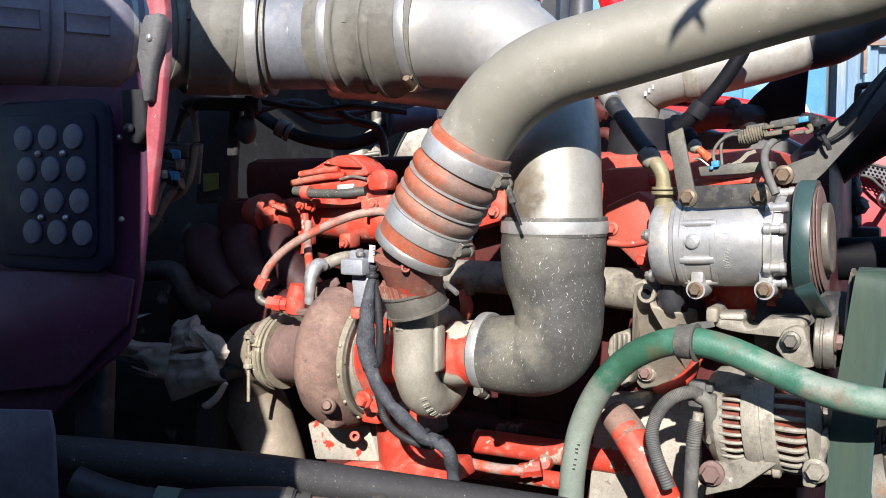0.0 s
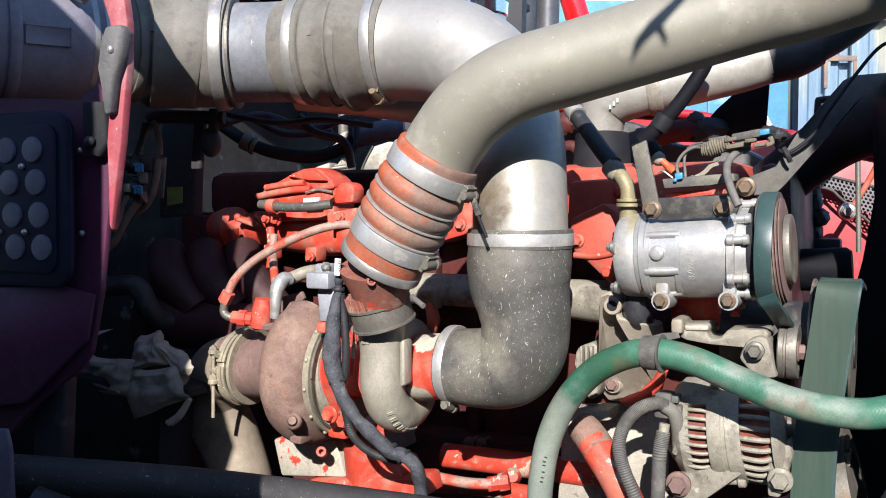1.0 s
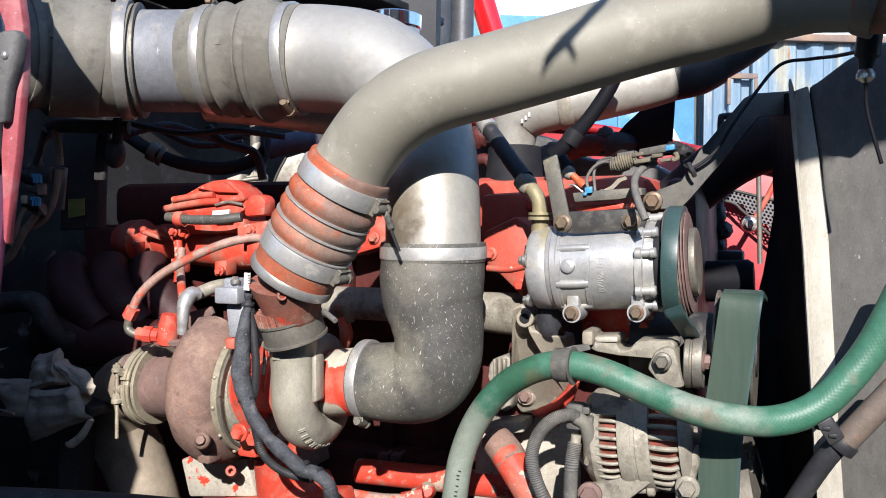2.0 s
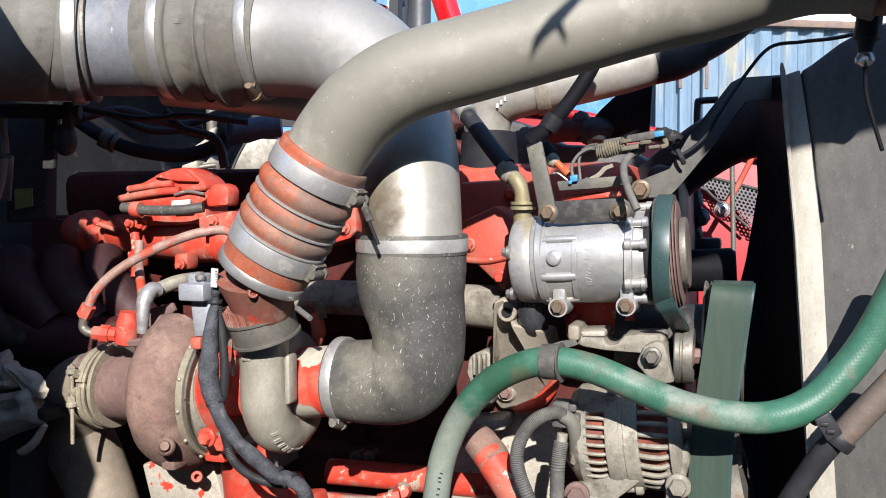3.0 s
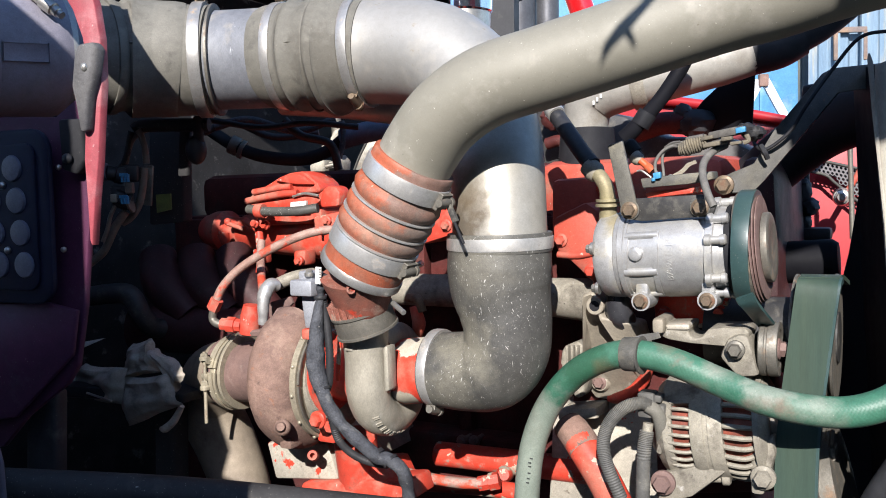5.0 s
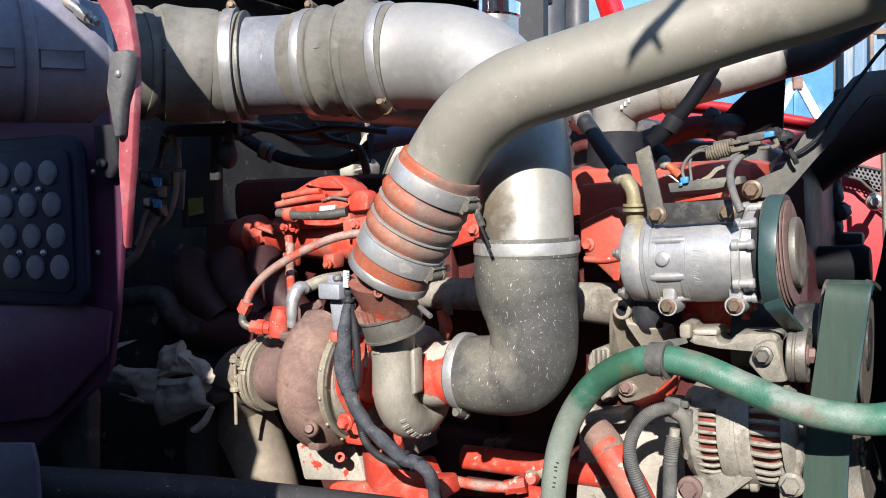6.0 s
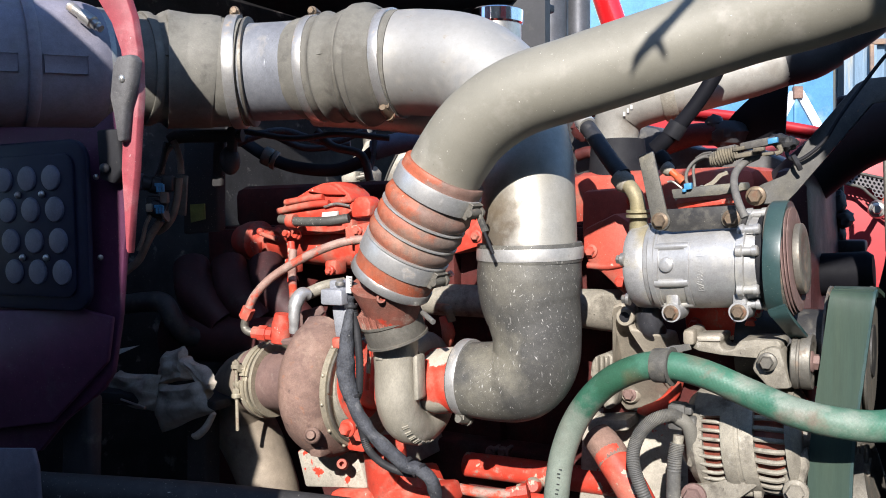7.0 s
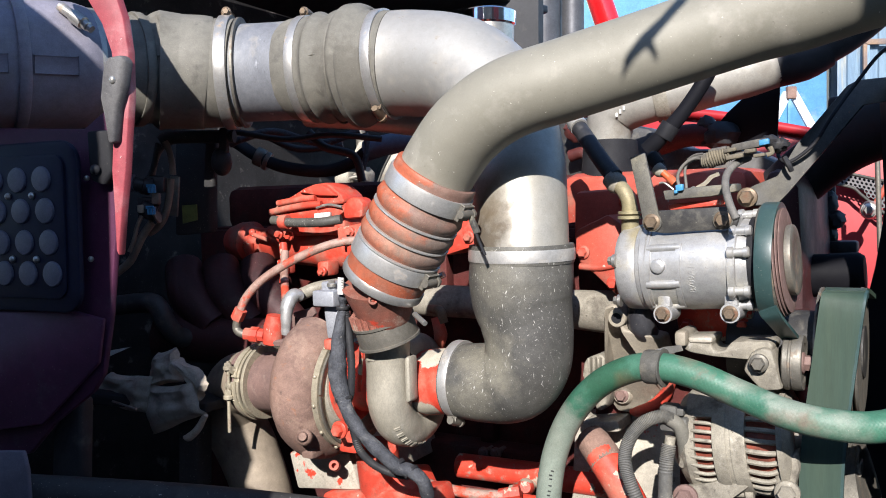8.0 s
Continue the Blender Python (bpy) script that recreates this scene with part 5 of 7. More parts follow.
part("copper_end", tube([(0.527, 0.839, 1.262), (0.542, 0.830, 1.284), (0.575, 0.811, 1.332)], 0.0133, 18, 5), surf("brown heat sleeve", (0.135, 0.105, 0.085), (0.10, 0.078, 0.062), 14, 0.6, 0.1, 0.1, 300, [((0.26, 0.11, 0.055), 16, 0.54, 0.66, 0.7, 0.0)]), rod)
tie = thing("strap_tie", (0.513, 0.841, 1.281), "black plastic buckle tie joining hose and line", "cable tie")
part("loop", ring((0.509, 0.856, 1.294), Vector((0.515, 0.845, 1.305)) - Vector((0.499, 0.861, 1.289)), 0.0168, 0.0115, 0.002), M_BLACK, tie)
part("buckle", join(box((0.509, 0.827, 1.281), (0.017, 0.006, 0.026), (Vector((0.80, -0.2, 0.5)).normalized(), V, Vector((-0.5, 0.1, 0.80)).normalized()), 0.002), box((0.503, 0.825, 1.284), (0.008, 0.004, 0.004), (U, V, Z), 0.001), box((0.509, 0.823, 1.277), (0.008, 0.004, 0.004), (U, V, Z), 0.001)), M_BLACK, tie)
part("lower_loop", ring((0.528, 0.838, 1.264), Vector((0.542, 0.830, 1.284)) - Vector((0.516, 0.845, 1.245)), 0.0133, 0.0115, 0.002), M_BLACK, tie)

# ---- turbo lines, loom and actuator ----
act = thing("turbo_actuator", (-0.111, 1.138, 1.385), "grey aluminium actuator block on the turbocharger", "actuator")
part("block", join(box((-0.107, 1.101, 1.401), (0.034, 0.03, 0.020), (U, V, Z), 0.003), box((-0.105, 1.112, 1.414), (0.022, 0.02, 0.014), (U, V, Z), 0.003), slab([(-0.117, 1.107, 1.389), (-0.092, 1.093, 1.391), (-0.099, 1.096, 1.349), (-0.113, 1.104, 1.348)], V * 0.02, 0.003)), surf("grey-blue cast block", (0.36, 0.37, 0.40), (0.28, 0.29, 0.31), 40, 0.5, 0.4, 0.1, 300), act)
part("red_tip", box((-0.108, 1.107, 1.341), (0.014, 0.016, 0.014), (U, V, Z), 0.003), M_RED, act)
part("screw", hex_head((-0.104, 1.100, 1.419), Z, 0.004), M_STEEL, act)
loom = thing("wiring_loom", (-0.076, 1.037, 1.247), "black cloth-taped wiring loom with white tag", "cable")
part("sleeve", rumple(tube([(-0.079, 1.039, 1.424), (-0.083, 1.041, 1.407), (-0.084, 1.042, 1.395), (-0.089, 1.042, 1.363), (-0.092, 1.041, 1.329), (-0.092, 1.040, 1.308), (-0.084, 1.036, 1.279), (-0.066, 1.029, 1.247), (-0.040, 1.025, 1.221), (-0.024, 1.030, 1.204), (-0.007, 1.032, 1.197), (0.007, 1.035, 1.181), (0.012, 1.050, 1.153), (0.013, 1.055, 1.120)], [0.0085, 0.0075, 0.0060, 0.0110, 0.0145, 0.0140, 0.0115, 0.0105, 0.0108, 0.0115, 0.0105, 0.0112, 0.0105, 0.0105], 18, 12, squash=0.75), 0.0016, 70), M_HARNESS, loom)
part("conduit", tube([(-0.082, 1.043, 1.397), (-0.079, 1.046, 1.372), (-0.076, 1.044, 1.328), (-0.078, 1.045, 1.293), (-0.082, 1.045, 1.276), (-0.076, 1.051, 1.239), (-0.070, 1.052, 1.218), (-0.054, 1.053, 1.200), (-0.032, 1.052, 1.189), (-0.011, 1.046, 1.187)], 0.0046, 14, 16, 0.0005, 1), M_BLACK, loom, "thin corrugated sleeve")
part("tag", slab([(-0.0865, 1.0275, 1.4330), (-0.0795, 1.0235, 1.4325), (-0.0812, 1.0243, 1.4125), (-0.0876, 1.0280, 1.4130)], V * 0.0015, 0.0), M_LABEL, loom, "white printed tag")
for k in range(4):
    q = Vector((-0.0812, 1.0238, 1.4300)) - Z * 0.0030 * k
    part("print_bar", box(q, (0.0022, 0.0008, 0.0006), (U, V, Z), 0), M_INK, loom)
for q, d, r, w in (((-0.084, 1.042, 1.395), Z, 0.0066, 0.004), ((-0.023, 1.031, 1.204), U * 0.8 - Z * 0.6, 0.0095, 0.005), ((-0.007, 1.032, 1.196), U * 0.8 - Z * 0.6, 0.0092, 0.004), ((-0.086, 1.037, 1.286), U * 0.3 - Z, 0.0090, 0.004)):
    part("tape", ring(q, d, r, w, 0.001), M_BLACK, loom)
part("red_line", tube([(-0.066, 1.077, 1.413), (-0.066, 1.077, 1.349), (-0.072, 1.081, 1.285)], 0.0028, 10), M_RED_BARE, loom, "thin red line")
part("red_line", tube([(-0.060, 1.074, 1.406), (-0.059, 1.073, 1.350)], 0.0028, 10), M_RED_BARE, loom, "thin red line")

oil = thing("braided_feed_line", (-0.230, 1.230, 1.338), "red-dusted braided oil feed line arching to the turbo", "hose")
part("hose", tube([(-0.068, 1.194, 1.461), (-0.085, 1.192, 1.468), (-0.125, 1.198, 1.461), (-0.174, 1.209, 1.441), (-0.217, 1.222, 1.416), (-0.243, 1.226, 1.390), (-0.255, 1.227, 1.365)], 0.0060, 16, 6), M_COPPER, oil)
part("nut", turn((-0.250, 1.224, 1.374), (-0.258, 1.228, 1.360), [(0, 0.0092), (1, 0.0092)], 6), M_RED, oil)
part("bend", tube([(-0.256, 1.227, 1.362), (-0.259, 1.229, 1.347), (-0.252, 1.225, 1.340), (-0.236, 1.222, 1.338)], 0.0058, 14, 5), M_STEEL_DARK, oil)
part("fitting", join(turn((-0.246, 1.224, 1.339), (-0.216, 1.216, 1.337), [(0, 0.009), (0.3, 0.009), (0.32, 0.0115), (0.7, 0.0115), (0.72, 0.0095), (1, 0.0095)], 8), turn((-0.206, 1.216, 1.326), (-0.201, 1.213, 1.366), [(0, 0.014), (0.6, 0.0145), (1, 0.011)], 16)), M_RED, oil, "red fittings")
part("adapter", rumple(tube([(-0.184, 1.203, 1.340), (-0.183, 1.203, 1.362), (-0.181, 1.207, 1.380), (-0.174, 1.215, 1.392), (-0.166, 1.222, 1.391)], [0.0066, 0.0080, 0.0098, 0.0100, 0.009], 16, 8), 0.0009, 150), M_CAST_BRIGHT, oil, "crumpled foil-wrapped adapter")
part("heat_flap", rumple(slab([(-0.187, 1.263, 1.357), (-0.183, 1.260, 1.364), (-0.153, 1.243, 1.372), (-0.148, 1.240, 1.363), (-0.166, 1.251, 1.346), (-0.187, 1.263, 1.333)], V * 0.006, 0.0015), 0.0012, 80), M_RUST_DARK, oil, "rusty flange corner")
part("base", slab([(-0.227, 1.217, 1.329), (-0.183, 1.191, 1.335), (-0.162, 1.190, 1.365), (-0.158, 1.188, 1.356), (-0.179, 1.189, 1.325), (-0.219, 1.212, 1.322)], V * 0.03, 0.003), M_RUST_DARK, oil)
part("elbow", tube([(-0.168, 1.235, 1.391), (-0.144, 1.238, 1.400), (-0.119, 1.258, 1.402)], 0.009, 16, 5), M_CAST, oil)
part("riser", tube([(-0.198, 1.292, 1.449), (-0.196, 1.268, 1.421), (-0.185, 1.215, 1.386)], 0.006, 12, 4), M_COPPER, oil)

# ---- fuel pump group on the head ----
fp = thing("fuel_pump", (-0.186, 1.435, 1.463), "bright red fuel pump housing with ribbed cap", "pump")
part("cap", slab([(-0.235, 1.406, 1.514), (-0.222, 1.398, 1.523), (-0.198, 1.384, 1.534), (-0.182, 1.375, 1.543), (-0.164, 1.365, 1.549), (-0.142, 1.352, 1.551), (-0.131, 1.346, 1.544), (-0.118, 1.338, 1.532), (-0.113, 1.335, 1.523), (-0.116, 1.337, 1.518), (-0.160, 1.363, 1.516), (-0.205, 1.389, 1.510), (-0.233, 1.405, 1.505)], V * 0.055, 0.007), M_RED, fp, "red ribbed cap")
part("lid", slab([Vector(p) + F * 0.008 for p in ((-0.186, 1.377, 1.538), (-0.166, 1.366, 1.546), (-0.144, 1.353, 1.548), (-0.133, 1.347, 1.541), (-0.121, 1.340, 1.530), (-0.150, 1.357, 1.531))], V * 0.012, 0.003), M_RED, fp)
part("lower_cap", slab([(-0.236, 1.401, 1.504), (-0.204, 1.382, 1.509), (-0.116, 1.331, 1.516), (-0.113, 1.330, 1.505), (-0.124, 1.336, 1.498), (-0.205, 1.383, 1.493), (-0.232, 1.399, 1.495)], V * 0.06, 0.005), M_RED, fp)
part("pump_body", slab([(-0.226, 1.411, 1.497), (-0.115, 1.350, 1.502), (-0.116, 1.350, 1.470), (-0.219, 1.408, 1.467)], V * 0.06, 0.006), M_RED, fp)
part("seam", tube([(-0.158, 1.351, 1.513), (-0.138, 1.340, 1.517), (-0.116, 1.327, 1.513)], 0.0022, 10), M_STEEL, fp, "bare metal seam of the cap")
part("cap_rib", tube([(-0.240, 1.405, 1.507), (-0.205, 1.379, 1.513), (-0.175, 1.361, 1.517), (-0.150, 1.350, 1.518)], 0.0055, 12), M_RED, fp)
part("cap_rib", tube([(-0.226, 1.396, 1.521), (-0.205, 1.382, 1.524), (-0.180, 1.367, 1.527), (-0.160, 1.357, 1.528)], 0.0050, 12), M_RED, fp)
part("label_plate", slab([(-0.162, 1.352, 1.504), (-0.136, 1.337, 1.506), (-0.137, 1.338, 1.495), (-0.163, 1.352, 1.494)], V * 0.004, 0.0), M_LABEL, fp, "white worn label")
part("barrel", turn((-0.337, 1.557, 1.456), (-0.087, 1.366, 1.445), [(0, 0.026), (0.08, 0.034), (0.15, 0.036), (0.17, 0.026), (0.3, 0.026), (0.32, 0.031), (0.85, 0.034), (1, 0.030)], 30), M_RED, fp)
part("end_cap", turn((-0.085, 1.354, 1.446), (-0.057, 1.326, 1.447), [(0, 0.036), (0.7, 0.036), (1, 0.02)], 24), M_RED, fp)
part("bracket", slab([(-0.113, 1.307, 1.505), (-0.108, 1.304, 1.523), (-0.098, 1.298, 1.528), (-0.086, 1.291, 1.526), (-0.080, 1.287, 1.518), (-0.082, 1.288, 1.497), (-0.112, 1.306, 1.495)], V * 0.03, 0.005), M_RED_BARE, fp)
part("plate", slab([(-0.124, 1.318, 1.482), (-0.078, 1.292, 1.490), (-0.072, 1.289, 1.466), (-0.123, 1.318, 1.460)], V * 0.03, 0.003), M_RED_BARE, fp)
part("lug", slab([(-0.161, 1.352, 1.429), (-0.142, 1.341, 1.431), (-0.143, 1.341, 1.407), (-0.162, 1.352, 1.406)], V * 0.03, 0.004), M_RED, fp)
for q in ((-0.152, 1.338, 1.415), (-0.103, 1.301, 1.476), (-0.226, 1.389, 1.472), (-0.208, 1.379, 1.469), (-0.210, 1.357, 1.492), (-0.107, 1.314, 1.512)):
    part("bolt", hex_head(q, F, 0.0050), M_RED, fp)
part("bleeder", join(tube([(-0.286, 1.458, 1.472), (-0.252, 1.439, 1.461)], 0.004, 10), ball((-0.283, 1.457, 1.474), (0.006, 0.006, 0.006)), tube([(-0.248, 1.425, 1.476), (-0.223, 1.410, 1.460)], 0.006, 10), tube([(-0.292, 1.462, 1.453), (-0.286, 1.458, 1.425)], [0.010, 0.005], 12)), M_RED, fp, "small red bleeder fittings")
part("union", join(box((-0.212, 1.370, 1.422), (0.022, 0.02, 0.022), (U, V, Z), 0.003), tube([(-0.216, 1.372, 1.458), (-0.212, 1.358, 1.423), (-0.213, 1.347, 1.397)], 0.0065, 12)), M_RED_BARE, fp)
fh = thing("fuel_hose", (-0.168, 1.333, 1.493), "short black fuel hose with red clip", "hose")
part("hose", tube([(-0.231, 1.375, 1.495), (-0.197, 1.349, 1.491), (-0.149, 1.322, 1.491), (-0.116, 1.314, 1.495)], 0.0073, 14, 6), M_RUBBER, fh)
part("clip", ring((-0.210, 1.359, 1.492), U, 0.0075, 0.014, 0.003), M_RED, fh)

# ---- refrigerant line ----
sl = thing("refrigerant_line", (0.264, 1.060, 1.475), "black refrigerant hose with olive metal fitting", "hose")
part("hose", tube([(0.212, 1.148, 1.618), (0.222, 1.119, 1.595), (0.238, 1.075, 1.558), (0.247, 1.058, 1.542)], 0.0105, 18, 5), M_BLACK, sl)
part("crimp", turn((0.210, 1.155, 1.623), (0.217, 1.133, 1.608), [(0, 0.0095), (0.5, 0.012), (1, 0.012)], 16), M_CAST_BRIGHT, sl)
part("ferrule", turn((0.242, 1.061, 1.542), (0.252, 1.050, 1.529), [(0, 0.0115), (0.7, 0.013), (1, 0.010)], 16), M_CAST, sl)
olive = surf("olive dusty fitting", (0.30, 0.26, 0.15), (0.22, 0.19, 0.12), 40, 0.55, 0.4, 0.15, 300)
part("bend", tube([(0.248, 1.054, 1.535), (0.255, 1.042, 1.524), (0.260, 1.039, 1.509), (0.262, 1.044, 1.475), (0.263, 1.049, 1.462)], [0.0085, 0.009, 0.009, 0.0115, 0.014], 18, 5), olive, sl, "olive metal bend")
part("flange", turn((0.261, 1.039, 1.492), (0.261, 1.039, 1.501), [(0, 0.015), (0.4, 0.015), (0.45, 0.011), (0.6, 0.011), (0.65, 0.0145), (1, 0.0145)], 20), olive, sl)

# ---- aluminium crossover behind ----
M_CROSS = surf("dusty grey crossover metal", (0.30, 0.285, 0.25), (0.245, 0.232, 0.203), 9, 0.55, 0.2, 0.05, 400, [((0.19, 0.17, 0.14), 20, 0.56, 0.74, 0.8, 0.1)], grime=0.16)
xo = thing("air_crossover", (0.377, 1.307, 1.654), "dusty aluminium crossover tube with rubber boot", "pipe")
part("tube", tube([(0.293, 1.332, 1.557), (0.291, 1.333, 1.608), (0.301, 1.327, 1.645), (0.343, 1.303, 1.662), (0.396, 1.284, 1.671), (0.470, 1.264, 1.688), (0.512, 1.252, 1.699)], [0.030, 0.033, 0.038, 0.038, 0.036, 0.036, 0.034], 30, 8), M_CROSS, xo)
part("boot", tube([(0.290, 1.322, 1.531), (0.291, 1.327, 1.599)], [0.045, 0.040], 26), M_DARK, xo, "black rubber boot")
part("collar", ring((0.362, 1.298, 1.665), Vector((0.396, 1.284, 1.671)) - Vector((0.343, 1.303, 1.662)), 0.037, 0.02, 0.003), M_CAST, xo)
for k in range(3):
    part("mark", box(Vector((0.294, 1.288, 1.636)) + (U * 0.0055 + Z * 0.0045) * k, (0.003, 0.001, 0.006), (U, V, Z), 0), M_LABEL, xo)
part("rubber_joint", tube([(0.510, 1.253, 1.698), (0.545, 1.244, 1.705), (0.573, 1.239, 1.718)], [0.034, 0.0335, 0.031], 24, 4), M_BLACK, xo, "black rubber joint")
part("dark_pipe", tube([(0.560, 1.241, 1.712), (0.606, 1.232, 1.739), (0.663, 1.222, 1.787), (0.712, 1.206, 1.839)], 0.028, 24, 4), M_BLACK, xo, "black painted pipe")
flap = thing("rubber_flap", (0.500, 1.328, 1.644), "black rubber splash flap", "flap")
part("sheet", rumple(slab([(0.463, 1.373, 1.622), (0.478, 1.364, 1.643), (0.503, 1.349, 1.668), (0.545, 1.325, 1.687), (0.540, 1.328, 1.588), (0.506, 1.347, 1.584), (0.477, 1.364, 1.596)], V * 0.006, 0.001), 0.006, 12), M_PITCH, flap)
loom2 = thing("loom_branch", (0.344, 1.210, 1.598), "black taped loom rising behind the compressor", "cable")
# black loom taken down to pitch, with the pipe's shadow in its colour
part("sleeve", tube([(0.319, 1.202, 1.579), (0.336, 1.192, 1.597), (0.365, 1.186, 1.630), (0.392, 1.182, 1.670), (0.407, 1.185, 1.699)], [0.012, 0.0105, 0.010, 0.010, 0.0095], 18, 6), M_PITCH, loom2)
part("tape", ring((0.343, 1.190, 1.604), Vector((0.5, -0.2, 0.8)), 0.0118, 0.02, 0.001), M_DARK, loom2)

man = thing("intake_manifold", (0.379, 1.513, 1.589), "dark cast intake manifold on the far side of the engine", "manifold")
part("casting", slab([(0.201, 1.558, 1.651), (0.292, 1.505, 1.653), (0.377, 1.457, 1.628), (0.433, 1.425, 1.590), (0.516, 1.376, 1.585), (0.559, 1.352, 1.559), (0.559, 1.352, 1.498), (0.250, 1.530, 1.506)], V * 0.1, 0.01), M_BLACK_METAL, man)
part("fitting", join(ball((0.265, 1.487, 1.629), (0.022, 0.02, 0.02), rough=0.3), tube([(0.253, 1.494, 1.587), (0.273, 1.482, 1.591), (0.288, 1.473, 1.578)], 0.010, 12)), M_RED_DIRTY_SHADED, man, "dusty red fitting")
part("pipe_stub", tube([(0.386, 1.417, 1.598), (0.421, 1.397, 1.609), (0.455, 1.377, 1.608)], 0.018, 14), M_RED_DIRTY_SHADED, man)
part("valve", join(ball((0.470, 1.368, 1.605), (0.03, 0.025, 0.022), rough=0.3), ball((0.451, 1.379, 1.622), (0.014, 0.014, 0.016), rough=0.3)), M_BLACK, man)

# ---- connectors over the compressor ----
conn = thing("connector_block", (0.357, 0.990, 1.558), "dusty grey plug connectors with blue lock", "connector")
brn = surf("mud-coloured connector", (0.17, 0.145, 0.10), (0.12, 0.105, 0.08), 50, 0.8, 0.0, 0.3, 260, [((0.07, 0.064, 0.056), 70, 0.54, 0.70, 0.8, 0.0)])
gry = surf("dusty grey plug plastic", (0.105, 0.098, 0.088), (0.07, 0.066, 0.061), 60, 0.7, 0.0, 0.2, 260, [((0.17, 0.15, 0.115), 60, 0.55, 0.72, 0.8, 0.0)])
CX_, CY_ = Vector((0.860, -0.490, 0.150)).normalized(), Vector((-0.07, 0.04, 0.99)).normalized()
part("boot", rumple(tube([(0.336, 1.004, 1.556), (0.344, 0.999, 1.558), (0.354, 0.994, 1.561), (0.364, 0.988, 1.564)], [0.0055, 0.0085, 0.0080, 0.0078], 14, 8, 0.0012, 1), 0.0012, 120), brn, conn, "muddy ribbed boot")
part("body", rumple(join(box((0.379, 0.980, 1.5715), (0.032, 0.014, 0.0085), (CX_, V, CY_), 0.002), box((0.372, 0.984, 1.5610), (0.024, 0.012, 0.0060), (CX_, V, CY_), 0.0015), box((0.352, 0.996, 1.5685), (0.020, 0.010, 0.0050), (CX_, V, CY_), 0.0015)), 0.0010, 120), gry, conn)
for q, m, r in (((0.362, 0.983, 1.5670), 0.014, 0.0045), ((0.366, 0.980, 1.5595), 0.018, 0.0050), ((0.380, 0.971, 1.5650), 0.012, 0.0045), ((0.389, 0.968, 1.5600), 0.012, 0.0040)):
    part("plug", rumple(box(q, (m, 0.010, r), (CX_, V, CY_), 0.0012), 0.0008, 140), brn, conn)
for k in range(3):
    part("lead", tube([Vector((0.338, 1.004, 1.559)) + CY_ * 0.003 * k, Vector((0.330, 1.010, 1.5595)) + CY_ * 0.0022 * k, Vector((0.323, 1.015, 1.556)) + CY_ * 0.0015 * k], 0.0013, 8, 5), gry, conn)
part("lock", box((0.394, 0.967, 1.574), (0.0105, 0.008, 0.0062), (CX_, V, CY_), 0.001), M_BLUE, conn, "blue lock clip")
part("shell", join(box((0.392, 0.978, 1.5735), (0.020, 0.014, 0.009), (CX_, V, CY_), 0.002), ball((0.414, 0.979, 1.571), (0.011, 0.010, 0.008), rough=0.6), ball((0.406, 0.984, 1.576), (0.010, 0.012, 0.007), rough=0.4)), M_BLACK, conn)
part("clamp", rumple(tube([(0.397, 0.968, 1.560), (0.402, 0.966, 1.563), (0.400, 0.968, 1.569)], 0.0028, 8), 0.001, 120), brn, conn)
sens = thing("pressure_sensor", (0.304, 1.034, 1.535), "orange plug with blue clip on a pressure sensor", "connector")
part("body", turn((0.288, 1.054, 1.568), (0.301, 1.045, 1.549), [(0, 0.006), (0.1, 0.0085), (0.7, 0.0085), (0.75, 0.006), (1, 0.006)], 18), M_DARK, sens, "blue-black sensor body")
part("base", turn((0.294, 1.043, 1.551), (0.300, 1.036, 1.544), [(0, 0.0080), (0.6, 0.0080), (1, 0.0055)], 14), M_CAST, sens)
part("plug", turn((0.299, 1.034, 1.5455), (0.311, 1.0265, 1.5325), [(0, 0.0042), (0.5, 0.0042), (0.55, 0.0050), (1, 0.0052)], 14), M_ORANGE, sens)
part("spring", tube([(0.294, 1.031, 1.533), (0.299, 1.027, 1.533), (0.308, 1.021, 1.525)], 0.0013, 8), M_STEEL, sens, "wire spring")
part("clip", join(box((0.314, 1.016, 1.527), (0.0085, 0.008, 0.0075), (CX_, V, CY_), 0.001), box((0.310, 1.017, 1.5225), (0.004, 0.007, 0.004), (CX_, V, CY_), 0.001)), M_BLUE, sens)


def wire(name, pts, r, label, mat, group=""):
    t = thing(name, pts[0], label, "cable", group)
    part("strand", tube(pts, r, 10, 6), mat, t)
    return t


wg = surf("dusty grey wire", (0.155, 0.147, 0.132), (0.10, 0.095, 0.088), 60, 0.7, 0.0, 0.1, 300)
wire("grey_wire", [(0.317, 1.016, 1.525), (0.313, 1.020, 1.533), (0.314, 1.020, 1.545), (0.323, 1.014, 1.557), (0.341, 1.004, 1.564)], 0.0019, "grey wire from the sensor plug", wg, "wires of the sensor plug")
wire("grey_wire", [(0.322, 1.018, 1.526), (0.322, 1.020, 1.533), (0.321, 1.020, 1.546), (0.324, 1.018, 1.555), (0.337, 1.010, 1.562)], 0.0017, "grey wire from the sensor plug", wg, "wires of the sensor plug")
wire("grey_wire", [(0.326, 1.022, 1.524), (0.331, 1.020, 1.527), (0.333, 1.019, 1.523), (0.329, 1.020, 1.519)], 0.0014, "grey wire curled behind the sensor plug", wg, "wires of the sensor plug")
wire("bundle_wire", [(0.387, 0.996, 1.559), (0.369, 0.985, 1.552), (0.351, 0.961, 1.540), (0.341, 0.934, 1.525), (0.339, 0.913, 1.507), (0.343, 0.906, 1.493)], 0.0042, "grey sheathed cable dropping to the compressor clutch", wg)
